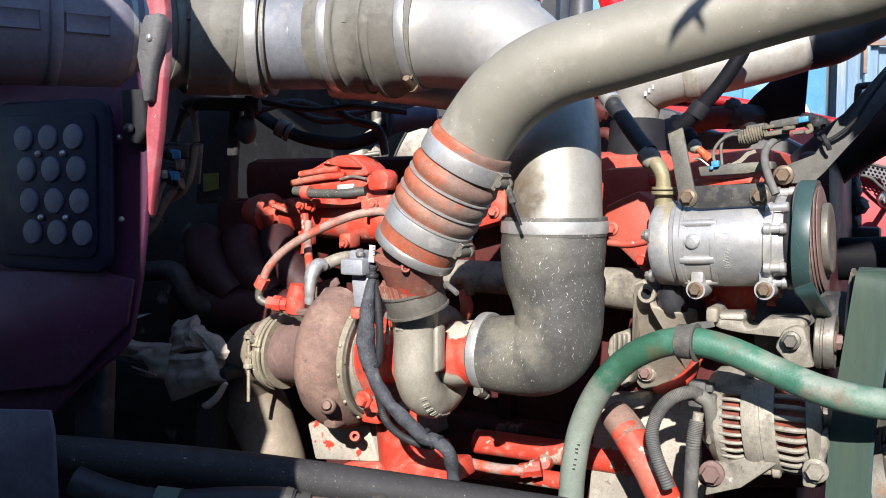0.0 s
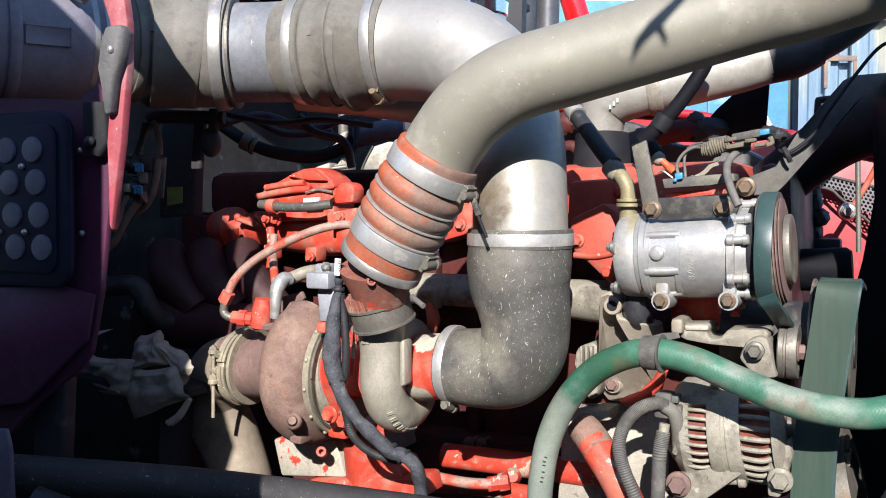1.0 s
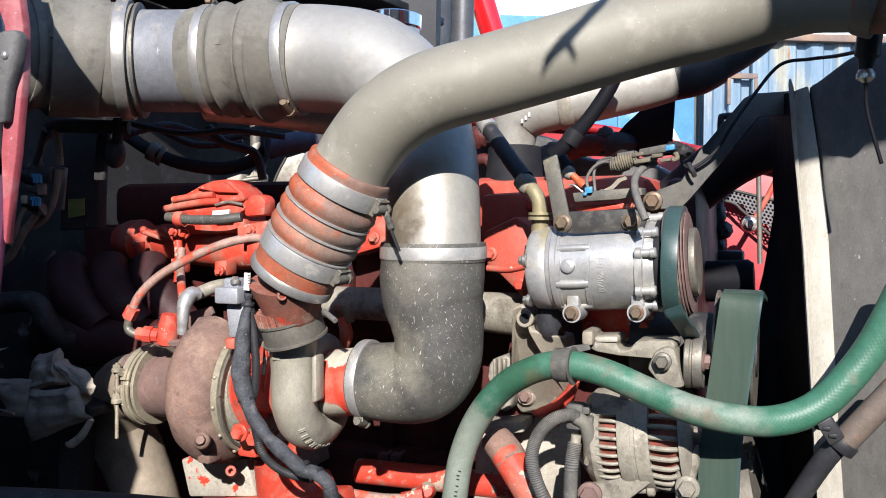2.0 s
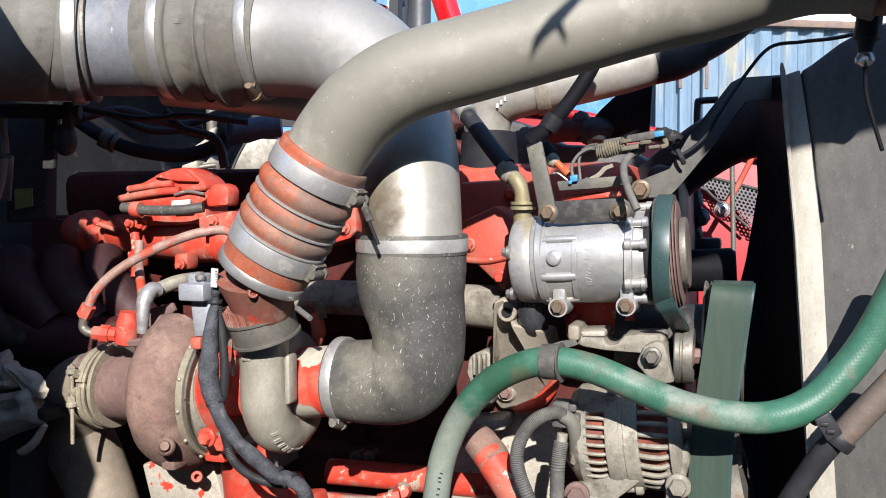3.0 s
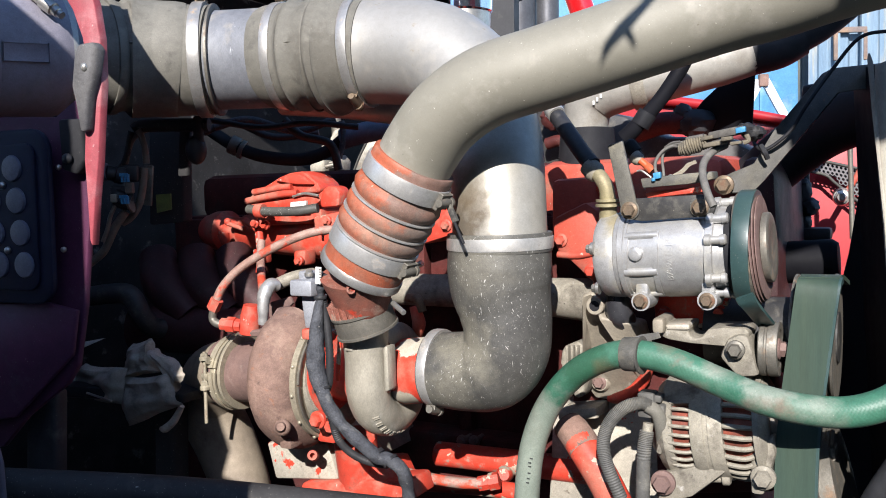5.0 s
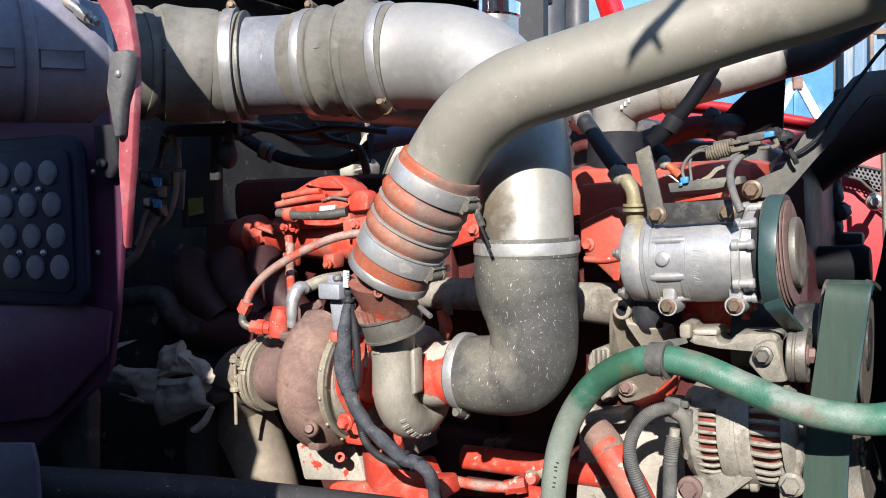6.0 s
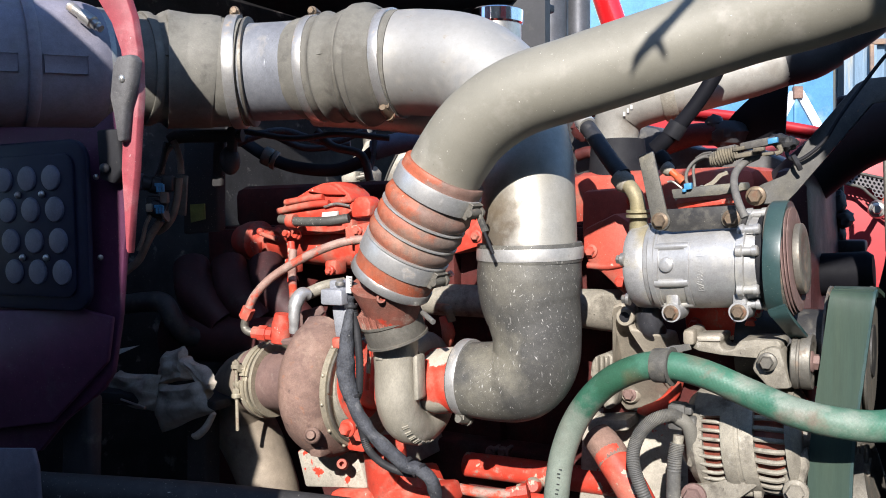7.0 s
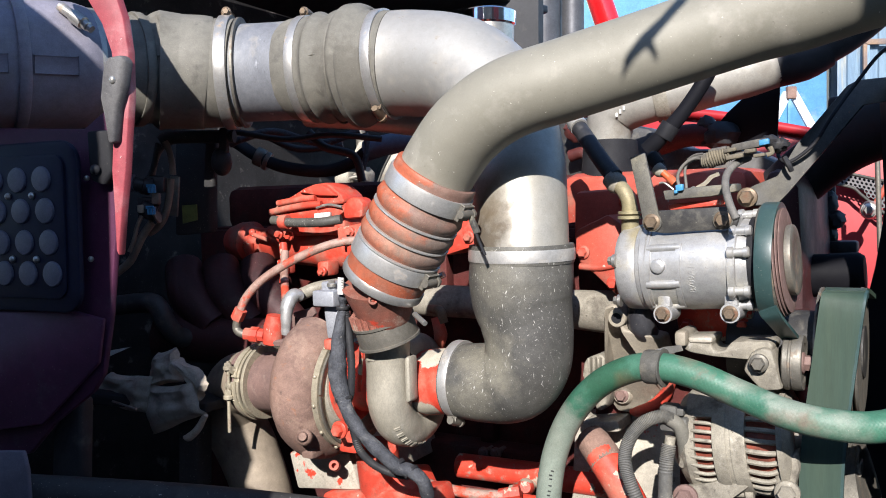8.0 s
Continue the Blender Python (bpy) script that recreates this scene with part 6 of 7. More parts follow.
cend = thing("cable_end", (0.333, 1.020, 1.525), "pale dusty flat cable end", "cable")
part("strip", rumple(bar([(0.332, 1.021, 1.524), (0.342, 1.015, 1.531), (0.350, 1.010, 1.539), (0.356, 1.006, 1.542)], 0.0048, 0.0016, Vector((-0.55, 0.3, 0.75))), 0.0006, 120), M_PLATE, cend)
wire("arm_cable", [(0.424, 1.011, 1.568), (0.420, 0.991, 1.556), (0.429, 0.981, 1.553), (0.455, 0.982, 1.572), (0.473, 0.983, 1.599), (0.510, 1.000, 1.640), (0.537, 0.990, 1.674), (0.557, 0.960, 1.676), (0.553, 0.900, 1.669), (0.542, 0.835, 1.663)], 0.0021, "thin black cable tied along the arm", M_DARK)
tie2 = thing("cable_tie", (0.421, 0.969, 1.551), "black cable tie round the arm", "cable tie")
part("loop", tube([(0.418, 0.973, 1.557), (0.421, 0.969, 1.549), (0.425, 0.971, 1.542)], 0.003, 8), M_BLACK, tie2)

# ---- frames of the cooler ----
rad_ = thing("radiator", (0.555, 0.892, 1.170), "charcoal charge cooler with cream frame edge", "radiator")
part("edge", slab([(0.531, 0.946, 1.638), (0.541, 0.935, 1.642), (0.555, 0.923, 1.526), (0.559, 0.918, 1.466), (0.565, 0.906, 1.292), (0.572, 0.892, 1.108), (0.548, 0.905, 1.103), (0.540, 0.918, 1.290), (0.534, 0.932, 1.466), (0.531, 0.938, 1.526)], V * 0.012, 0.002), M_RAD_EDGE, rad_, "cream painted frame edge")
part("lip", slab([(0.520, 0.940, 1.644), (0.521, 0.940, 1.650), (0.522, 0.938, 1.650), (0.525, 0.937, 1.640), (0.528, 0.934, 1.586), (0.532, 0.931, 1.526), (0.537, 0.926, 1.466), (0.542, 0.912, 1.291), (0.548, 0.899, 1.106), (0.545, 0.900, 1.106), (0.539, 0.914, 1.291), (0.533, 0.928, 1.466), (0.529, 0.933, 1.526), (0.524, 0.937, 1.586)], V * 0.004, 0.001), M_RAD_EDGE, rad_)

part("tank", slab([(0.543, 0.937, 1.641), (0.549, 0.930, 1.645), (0.574, 0.913, 1.668), (0.593, 0.902, 1.679), (0.727, 0.816, 1.728), (0.732, 0.790, 1.080), (0.572, 0.894, 1.044), (0.562, 0.908, 1.291), (0.557, 0.920, 1.466), (0.556, 0.926, 1.526)], V * 0.10, 0.004), M_RAD, rad_, "dark dusty side tank")
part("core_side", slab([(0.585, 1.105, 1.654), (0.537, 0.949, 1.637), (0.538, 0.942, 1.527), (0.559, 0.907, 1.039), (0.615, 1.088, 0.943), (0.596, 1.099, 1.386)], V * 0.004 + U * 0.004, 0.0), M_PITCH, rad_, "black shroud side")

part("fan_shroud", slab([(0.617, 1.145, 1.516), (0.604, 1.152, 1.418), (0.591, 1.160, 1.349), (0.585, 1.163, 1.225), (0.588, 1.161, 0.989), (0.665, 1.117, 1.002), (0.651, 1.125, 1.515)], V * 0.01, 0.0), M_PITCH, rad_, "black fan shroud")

capd = thing("charge_pipe_hose", (0.520, 0.774, 1.698), "orange silicone hose joining charge pipe and cooler", "hose")
part("hose", tube([(0.505, 0.787, 1.715), (0.532, 0.767, 1.711), (0.564, 0.742, 1.705)], 0.0455, 30, 4), M_SILICONE, capd)
part("band", ring((0.521, 0.776, 1.713), Vector((0.532, 0.767, 1.692)) - Vector((0.505, 0.787, 1.706)), 0.0475, 0.018, 0.002), M_STEEL_DARK, capd)
post = thing("bleed_valve", (0.520, 0.797, 1.639), "black bleed valve with silver tip on the cooler", "valve")
part("stem", turn((0.539, 0.820, 1.676), (0.536, 0.822, 1.641), [(0, 0.012), (0.6, 0.012), (0.7, 0.008), (1, 0.006)], 16), M_BLACK, post)
part("tip", turn((0.536, 0.822, 1.642), (0.537, 0.822, 1.629), [(0, 0.006), (0.4, 0.009), (0.7, 0.009), (1, 0.004)], 12), M_STEEL, post)

wire("bleed_tail", [(0.534, 0.818, 1.628), (0.536, 0.817, 1.598), (0.539, 0.798, 1.548)], 0.002, "thin black cable on the cooler face", M_PITCH)
uh = thing("upper_radiator_hose", (0.614, 1.204, 1.594), "thick black upper radiator hose", "hose")
part("hose", tube([(0.535, 1.285, 1.518), (0.574, 1.239, 1.563), (0.604, 1.187, 1.591), (0.639, 1.098, 1.608)], 0.040, 26, 6), M_DARK, uh)
fan = thing("fan_drive", (0.546, 1.128, 1.421), "black fan drive housing", "fan")
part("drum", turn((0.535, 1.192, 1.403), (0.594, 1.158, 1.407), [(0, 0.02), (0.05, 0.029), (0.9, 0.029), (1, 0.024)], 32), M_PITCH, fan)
part("shaft", turn((0.466, 1.232, 1.407), (0.542, 1.188, 1.403), [(0, 0.02), (1, 0.02)], 20), M_BLACK_METAL, fan)
frontw = thing("front_housing", (0.482, 1.131, 1.386), "dark front gear housing behind the pulleys", "engine cover")
part("casting", slab([(0.458, 1.144, 1.547), (0.482, 1.130, 1.548), (0.495, 1.123, 1.523), (0.499, 1.120, 1.415), (0.491, 1.102, 1.113), (0.437, 1.133, 1.103), (0.449, 1.150, 1.399)], V * 0.3, 0.012), M_RED_DEEP, frontw)
stub = thing("lower_pulley", (0.516, 1.030, 1.207), "dark grooved crank pulley", "pulley")
part("rim", turn((0.489, 1.046, 1.133), (0.537, 1.018, 1.146), [(0, 0.06), (0.1, 0.085), (0.2, 0.08), (0.3, 0.085), (0.4, 0.08), (0.5, 0.085), (0.6, 0.08), (0.7, 0.085), (1, 0.085)], 40), M_STEEL_DARK, stub)

# ---- far side of the truck ----
fen = thing("far_fender", (1.4, 2.6, 0.9), "bright red far side fender with perforated grille", "fender")
part("skin", slab([(0.225, 2.064, 1.725), (0.571, 1.864, 1.686), (0.712, 1.783, 1.648), (0.846, 1.706, 1.609), (0.963, 1.638, 1.575), (1.033, 1.598, 1.549), (1.045, 1.591, 0.879), (0.213, 2.071, 0.764)], V * 0.03, 0.01), M_RED_BODY, fen)
part("fender_crown", tube([(0.223, 2.053, 1.722), (0.557, 1.861, 1.685), (0.708, 1.773, 1.645), (0.841, 1.697, 1.605), (0.958, 1.629, 1.571)], 0.010, 18, 6), M_RED_BODY, fen)
G0, GX, GZ = Vector((0.791, 1.691, 1.546)), Vector((0.107, -0.062, -0.034)).normalized(), Vector((0.0, 0.0, -1.0))
PITCH = 0.0079
sheet_v, sheet_f = [], []
for i in range(17):
    for j in range(14):
        c = G0 + GX * PITCH * (i + 0.5 * (j % 2)) + GZ * PITCH * 0.87 * j
        if j > 2 + 0.7 * max(0, i - 4):
            continue
        n = len(sheet_v)
        for depth in (0.0, 0.003):
            for rr in (0.580, 0.36):
                for k in range(6):
                    w = math.tau * (k + 0.5) / 6
                    sheet_v.append(c + (GX * math.cos(w) - GZ * math.sin(w)) * PITCH * rr + V * depth)
        for k in range(6):
            q = (k + 1) % 6
            sheet_f += [(n + k, n + q, n + 6 + q, n + 6 + k), (n + 6 + k, n + 6 + q, n + 18 + q, n + 18 + k)]
part("grille_sheet", (sheet_v, sheet_f), surf("grey perforated sheet", (0.17, 0.16, 0.163), (0.13, 0.12, 0.122), 20, 0.55, 0.2, 0.0, 200, specks=0.0), fen, "pale sheet with hexagon holes", smooth=0, kind="stuff")
# black sheet added so that the upper holes look dark
part("grille_dark_sheet", slab([p + V * 0.010 for p in (G0 + GX * PITCH * -1 + GZ * -0.005, G0 + GX * PITCH * 17.5 + GZ * -0.005, G0 + GX * PITCH * 17.5 + GZ * 0.028, G0 + GX * PITCH * -1 + GZ * 0.016)], V * 0.004, 0.0), M_DARK, fen, "black sheet giving the dark behind the upper holes")
part("grille_border", tube([G0 + GX * PITCH * -0.8 + GZ * -0.006, G0 + GX * PITCH * 8 + GZ * -0.006, G0 + GX * PITCH * 17.4 + GZ * -0.006], 0.0030, 10), M_ARM_DARK, fen)
part("grille_border", tube([G0 + GX * PITCH * (k - 0.6) + GZ * PITCH * 0.87 * (2.9 + 0.7 * max(0, k - 4)) for k in (-0.3, 4, 6, 9, 12, 15)], 0.0030, 10), M_ARM_DARK, fen)
part("big_bolt", join(turn((0.814, 1.608, 1.478), (0.795, 1.573, 1.479), [(0, 0.017), (0.6, 0.017), (1, 0.014)], 24), hex_head((0.793, 1.569, 1.479), F, 0.008)), M_STEEL, fen, "silver flange bolt")
part("stay", tube([(0.812, 1.600, 1.478), (0.834, 1.592, 1.520), (0.858, 1.580, 1.576)], 0.0055, 10), M_RED_DULL, fen, "thin faded red stay")
part("stay", tube([(0.780, 1.512, 1.568), (0.784, 1.510, 1.408)], 0.0045, 10), M_STEEL_DARK, fen, "thin steel stay")

reg = thing("hooked_rod", (0.640, 1.363, 1.429), "bent black rod hooked over the hose", "rod")
part("rod", tube([(0.640, 1.362, 1.393), (0.638, 1.364, 1.588), (0.638, 1.363, 1.648), (0.642, 1.361, 1.655), (0.665, 1.348, 1.656)], 0.0055, 10, 4), M_BLACK, reg)
part("clip", join(ball((0.632, 1.356, 1.496), (0.012, 0.012, 0.02), rough=0.4), ball((0.638, 1.352, 1.472), (0.016, 0.014, 0.014), rough=0.4), ball((0.632, 1.356, 1.447), (0.012, 0.012, 0.016), rough=0.4), box((0.645, 1.348, 1.430), (0.05, 0.03, 0.02), (U, V, Z), 0.005)), M_BLACK, reg)

# ---- hood side, lamp and latch ----
hood = thing("engine_hood", (-0.449, 1.049, 1.294), "dull red engine hood in shade with a bright flange", "hood")
part("skin", slab([(-0.897, 1.188, 1.646), (-0.376, 1.023, 1.615), (-0.348, 1.012, 1.633), (-0.334, 1.004, 1.604), (-0.330, 1.002, 1.545), (-0.351, 1.010, 1.394), (-0.365, 1.014, 1.327), (-0.381, 1.020, 1.305), (-0.439, 1.040, 1.263), (-0.474, 1.049, 1.225), (-0.933, 1.188, 1.170)], V * 0.008, 0.002), M_HOOD_SHADED, hood, "red moulded skin coloured maroon for its shade")
part("flange", slab([(-0.476, 0.988, 1.900), (-0.388, 0.988, 1.897), (-0.370, 0.988, 1.848), (-0.346, 0.988, 1.805), (-0.327, 0.988, 1.782), (-0.318, 0.988, 1.759), (-0.311, 0.988, 1.734), (-0.307, 0.988, 1.696), (-0.308, 0.988, 1.646), (-0.313, 0.988, 1.602), (-0.317, 0.988, 1.562), (-0.324, 0.990, 1.519), (-0.332, 0.995, 1.468), (-0.334, 0.995, 1.474), (-0.332, 0.990, 1.519), (-0.332, 0.988, 1.564), (-0.328, 0.988, 1.609), (-0.323, 0.988, 1.653), (-0.326, 0.988, 1.697), (-0.335, 0.988, 1.728), (-0.349, 0.988, 1.754), (-0.383, 0.988, 1.780), (-0.418, 0.988, 1.807), (-0.448, 0.988, 1.850)], V * 0.010, 0.001), M_RED_FLANGE, hood, "faded red flange")
part("step", slab([(-0.905, 1.173, 1.386), (-0.396, 1.020, 1.404), (-0.352, 1.002, 1.395), (-0.363, 1.008, 1.342), (-0.442, 1.030, 1.267), (-0.919, 1.173, 1.191)], F * 0.006, 0.002), M_HOOD_SHADED, hood)
for q in ((-0.368, 1.005, 1.464), (-0.368, 1.005, 1.557), (-0.353, 0.996, 1.565)):
    part("rivet", ball(q, (0.0035, 0.0035, 0.0035), seg=12), M_STEEL, hood)
M_LATCH = surf("worn black latch rubber", (0.060, 0.058, 0.060), (0.085, 0.082, 0.08), 26, 0.6, 0.0, 0.2, 260, [((0.30, 0.29, 0.27), 60, 0.66, 0.70, 0.8, 0.0)], grime=0.3)
latch = thing("hood_latch", (-0.327, 0.985, 1.640), "worn black rubber hood latch strap", "latch")
part("strap", slab([(-0.327, 0.976, 1.689), (-0.311, 0.976, 1.691), (-0.306, 0.976, 1.684), (-0.311, 0.976, 1.657), (-0.320, 0.977, 1.631), (-0.325, 0.978, 1.595), (-0.331, 0.978, 1.594), (-0.334, 0.977, 1.624), (-0.337, 0.976, 1.644), (-0.333, 0.976, 1.673)], V * 0.012, 0.0048), M_LATCH, latch)
part("base", slab([(-0.361, 0.993, 1.610), (-0.335, 0.990, 1.610), (-0.332, 0.990, 1.564), (-0.343, 0.990, 1.548), (-0.360, 0.993, 1.554)], V * 0.012, 0.003), M_DARK, latch)
part("bolt", ball((-0.351, 0.988, 1.566), (0.006, 0.004, 0.006), seg=14), M_BLACK, latch)
part("eyelet", ball((-0.322, 0.977, 1.664), (0.004, 0.003, 0.005), seg=12), M_STEEL, latch)

lamp = thing("led_work_lamp", (-0.456, 1.030, 1.502), "black square lamp with round pale lenses, switched off", "lamp")
LO = Vector((-0.457, 1.035, 1.502))
LX = (Vector((-0.414, 1.015, 1.502)) - LO).normalized()
LX.z = 0
LX.normalize()
LZ = Vector((0.02, 0, 1)).normalized()
LN = LZ.cross(LX).normalized()
if LN.dot(F) < 0:
    LN = -LN


def on_lamp(a, b, h=0.0):
    return LO + LX * a + LZ * b + LN * h


def rounded(w, h, r, lift):
    out = []
    for cx, cy, a0 in ((w - r, h - r, 0), (-w + r, h - r, 90), (-w + r, -h + r, 180), (w - r, -h + r, 270)):
        for k in range(6):
            t = radians(a0 + k * 18)
            out.append(on_lamp(cx + r * math.cos(t), cy + r * math.sin(t), lift))
    return out


part("bezel", slab(rounded(0.096, 0.099, 0.026, 0.0), LN * 0.008, 0.003), M_LAMP, lamp, "black rounded bezel")
part("face", slab(rounded(0.078, 0.083, 0.016, 0.008), LN * 0.003, 0.001), M_LAMP, lamp)
for i in range(3):
    for j in range(4):
        q = on_lamp(0.0505 - i * 0.040 + 0.0045 * (j - 1.5), 0.0555 - j * 0.0365, 0.011)
        part("lens", turn(q - LN * 0.002, q + LN * 0.0030, [(0, 0.0150), (0.6, 0.0148), (0.9, 0.0138), (1, 0.0110)], 28), M_LENS, lamp, "pale round lens")
for a, b in ((0.0285, 0.037), (-0.0115, 0.037), (0.0325, -0.037), (-0.0075, -0.037)):
    part("screw", ball(on_lamp(a, b, 0.012), (0.0042, 0.0042, 0.0042), seg=12), M_STEEL, lamp)

step = thing("side_step_plate", (-0.484, 1.000, 1.194), "dark grey plastic plate low beside the hood", "plate")
part("plate", slab([(-0.608, 1.030, 1.238), (-0.448, 0.980, 1.248), (-0.444, 0.980, 1.226), (-0.442, 0.980, 1.115), (-0.614, 1.030, 1.095)], V * 0.006, 0.002), M_STEP, step)
part("lever", slab([(-0.459, 1.080, 1.244), (-0.428, 1.080, 1.287), (-0.421, 1.080, 1.283), (-0.429, 1.080, 1.156), (-0.465, 1.080, 1.157)], V * 0.02, 0.004), M_BLACK, step)

# ---- chassis and low hoses ----
rail = thing("chassis_rail", (-0.2, 1.0, 0.98), "dusty black chassis rail running under the engine", "chassis")
part("rail", tube([(-0.484, 1.020, 1.188), (-0.257, 1.020, 1.168), (-0.056, 1.010, 1.144), (0.142, 1.000, 1.117), (0.459, 0.970, 1.082)], 0.022, 20, 4), M_FRAME, rail)
part("web", slab([(-0.503, 1.060, 1.159), (0.501, 1.060, 1.045), (0.509, 1.060, 0.814), (-0.515, 1.060, 0.814)], V * 0.02, 0.0), M_FRAME, rail)
lowh = thing("low_coolant_hose", (-0.237, 0.940, 1.156), "black rubber hose with metal couplings along the chassis", "hose")
part("hose", tube([(-0.403, 0.940, 1.181), (-0.361, 0.940, 1.165), (-0.305, 0.940, 1.154), (-0.237, 0.940, 1.157), (-0.182, 0.940, 1.157), (-0.163, 0.940, 1.154)], 0.016, 20, 6), M_BLACK, lowh)
part("coupling", turn((-0.175, 0.940, 1.156), (-0.148, 0.940, 1.149), [(0, 0.018), (0.3, 0.018), (0.32, 0.014), (0.6, 0.014), (0.62, 0.018), (1, 0.018)], 18), M_ARM_DARK, lowh)
part("pipe", tube([(-0.163, 0.940, 1.152), (-0.089, 0.940, 1.143), (0.010, 0.940, 1.130)], 0.013, 18, 5), M_RUST_DARK, lowh, "brown rusty pipe")
part("sleeve", turn((-0.314, 0.940, 1.157), (-0.288, 0.940, 1.154), [(0, 0.0172), (1, 0.0172)], 18), surf("green-black tape", (0.06, 0.09, 0.06), (0.10, 0.12, 0.09), 30, 0.6, 0.0, 0.1, 300), lowh)
part("coupling", turn((-0.080, 0.940, 1.148), (-0.058, 0.940, 1.144), [(0, 0.016), (0.4, 0.018), (0.6, 0.018), (1, 0.015)], 18), M_ARM_DARK, lowh)


# ---- work gloves on a bracket ----
def cloth(outline, thick, seed, n=16):
    """A limp quilted sheet inside four corners, folded by noise."""
    a, b, c, d = [Vector(p) for p in outline]
    verts, faces = [], []
    for side in (0, 1):
        for i in range(n + 1):
            for j in range(n + 1):
                s, t = i / n, j / n
                edge = min(s, 1 - s, t, 1 - t)
                p = a.lerp(b, s).lerp(d.lerp(c, s), t)
                w = Vector((s * 3.2 + seed, t * 3.2, seed))
                p += F * (0.010 * noise.noise(w * 0.8) + 0.003 * noise.noise(w * 1.9)) + Z * 0.007 * noise.noise(w * 0.5 + Vector((5, 0, 0))) + X * 0.007 * noise.noise(w * 0.6 + Vector((0, 7, 0)))
                verts.append(p + F * (thick if side else 0.0) * min(1.0, edge * 8))
    m = (n + 1) * (n + 1)
    for side in (0, 1):
        for i in range(n):
            for j in range(n):
                q = side * m + i * (n + 1) + j
                faces.append((q, q + 1, q + n + 2, q + n + 1))
    return verts, faces


glove = thing("work_glove", (-0.384, 1.266, 1.227), "grubby white cotton work gloves draped on a bracket", "glove")
part("palm", cloth([(-0.411, 1.278, 1.259), (-0.325, 1.228, 1.272), (-0.301, 1.214, 1.228), (-0.400, 1.272, 1.188)], 0.010, 1.3, 22), M_COTTON, glove)
part("cuff", cloth([(-0.394, 1.280, 1.307), (-0.351, 1.256, 1.314), (-0.343, 1.251, 1.267), (-0.407, 1.288, 1.254)], 0.014, 4.2, 22), M_COTTON, glove)
part("thumb", cloth([(-0.354, 1.260, 1.304), (-0.335, 1.248, 1.294), (-0.298, 1.227, 1.271), (-0.314, 1.236, 1.245)], 0.010, 7.7, 18), M_COTTON, glove)
part("second_glove", cloth([(-0.476, 1.308, 1.272), (-0.393, 1.261, 1.270), (-0.402, 1.266, 1.216), (-0.517, 1.332, 1.232)], 0.010, 9.1, 22), M_COTTON, glove)
part("finger", tube([(-0.307, 1.224, 1.225), (-0.321, 1.230, 1.203), (-0.337, 1.240, 1.189), (-0.345, 1.245, 1.188)], [0.004, 0.0055, 0.006, 0.003], 12), M_COTTON, glove)
shelf = thing("battery_cable_bracket", (-0.431, 1.280, 1.224), "dark bracket holding the gloves", "bracket")
part("plate", slab([(-0.531, 1.280, 1.252), (-0.315, 1.260, 1.233), (-0.316, 1.260, 1.218), (-0.532, 1.280, 1.233)], V * 0.08, 0.004), M_BLACK, shelf)
part("post", slab([(-0.369, 1.300, 1.235), (-0.339, 1.300, 1.234), (-0.349, 1.300, 1.008), (-0.380, 1.300, 1.008)], V * 0.03, 0.004), M_FRAME, shelf)
part("pin", tube([(-0.444, 1.238, 1.245), (-0.401, 1.213, 1.238)], 0.0016, 8), M_STEEL, shelf)
part("chip", slab([(-0.463, 1.260, 1.313), (-0.423, 1.260, 1.319), (-0.462, 1.260, 1.303)], V * 0.002, 0.0), M_LABEL, shelf, "white paper corner")

# ---- dim pipes and lines on the cab side ----
sp = thing("steel_return_pipe", (-0.415, 1.350, 1.349), "bent dull steel pipe in the shade", "pipe")
# steel pipe given black paint, which puts the shade into its colour
part("pipe", tube([(-0.500, 1.400, 1.363), (-0.456, 1.380, 1.369), (-0.417, 1.360, 1.368), (-0.399, 1.360, 1.334), (-0.381, 1.380, 1.312), (-0.319, 1.420, 1.319)], 0.016, 18, 7), M_BLACK_METAL, sp)
rt = thing("exhaust_manifold", (-0.324, 1.450, 1.371), "dusty manifold runner coloured dark for the shade", "manifold")
# runners and log coloured near black to carry the shade of the bay
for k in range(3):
    part("runner", tube([Vector(q) + X * 0.062 * k for q in ((-0.401, 1.460, 1.420), (-0.381, 1.420, 1.376), (-0.336, 1.400, 1.327))], [0.03, 0.034, 0.03], 18, 6), M_RED_DEEP, rt)
part("log", tube([(-0.431, 1.420, 1.312), (-0.314, 1.400, 1.303), (-0.176, 1.340, 1.299)], 0.04, 20, 5), M_RED_DEEP, rt)
fb = thing("fuse_connector", (-0.399, 1.280, 1.534), "black plug connectors with blue locks and brown cables", "connector")
cb = surf("brown cable", (0.15, 0.115, 0.085), (0.10, 0.078, 0.062), 40, 0.6, 0.0, 0.1, 300)
part("shell", join(turn((-0.413, 1.275, 1.557), (-0.390, 1.285, 1.550), [(0, 0.0085), (0.06, 0.0105), (0.5, 0.0105), (0.55, 0.0125), (1, 0.0125)], 18), box((-0.386, 1.295, 1.554), (0.030, 0.02, 0.024), bevel=0.004)), M_BLACK, fb, "black upper plug")
part("shell", join(turn((-0.403, 1.275, 1.521), (-0.382, 1.280, 1.512), [(0, 0.010), (0.1, 0.0125), (0.6, 0.0135), (1, 0.0130)], 18), box((-0.396, 1.290, 1.521), (0.030, 0.02, 0.030), bevel=0.004)), M_BLACK, fb, "black lower plug")
part("rim", ring((-0.412, 1.275, 1.557), X, 0.0105, 0.004, 0.0016, 20), M_STEP, fb, "grey plug rim")
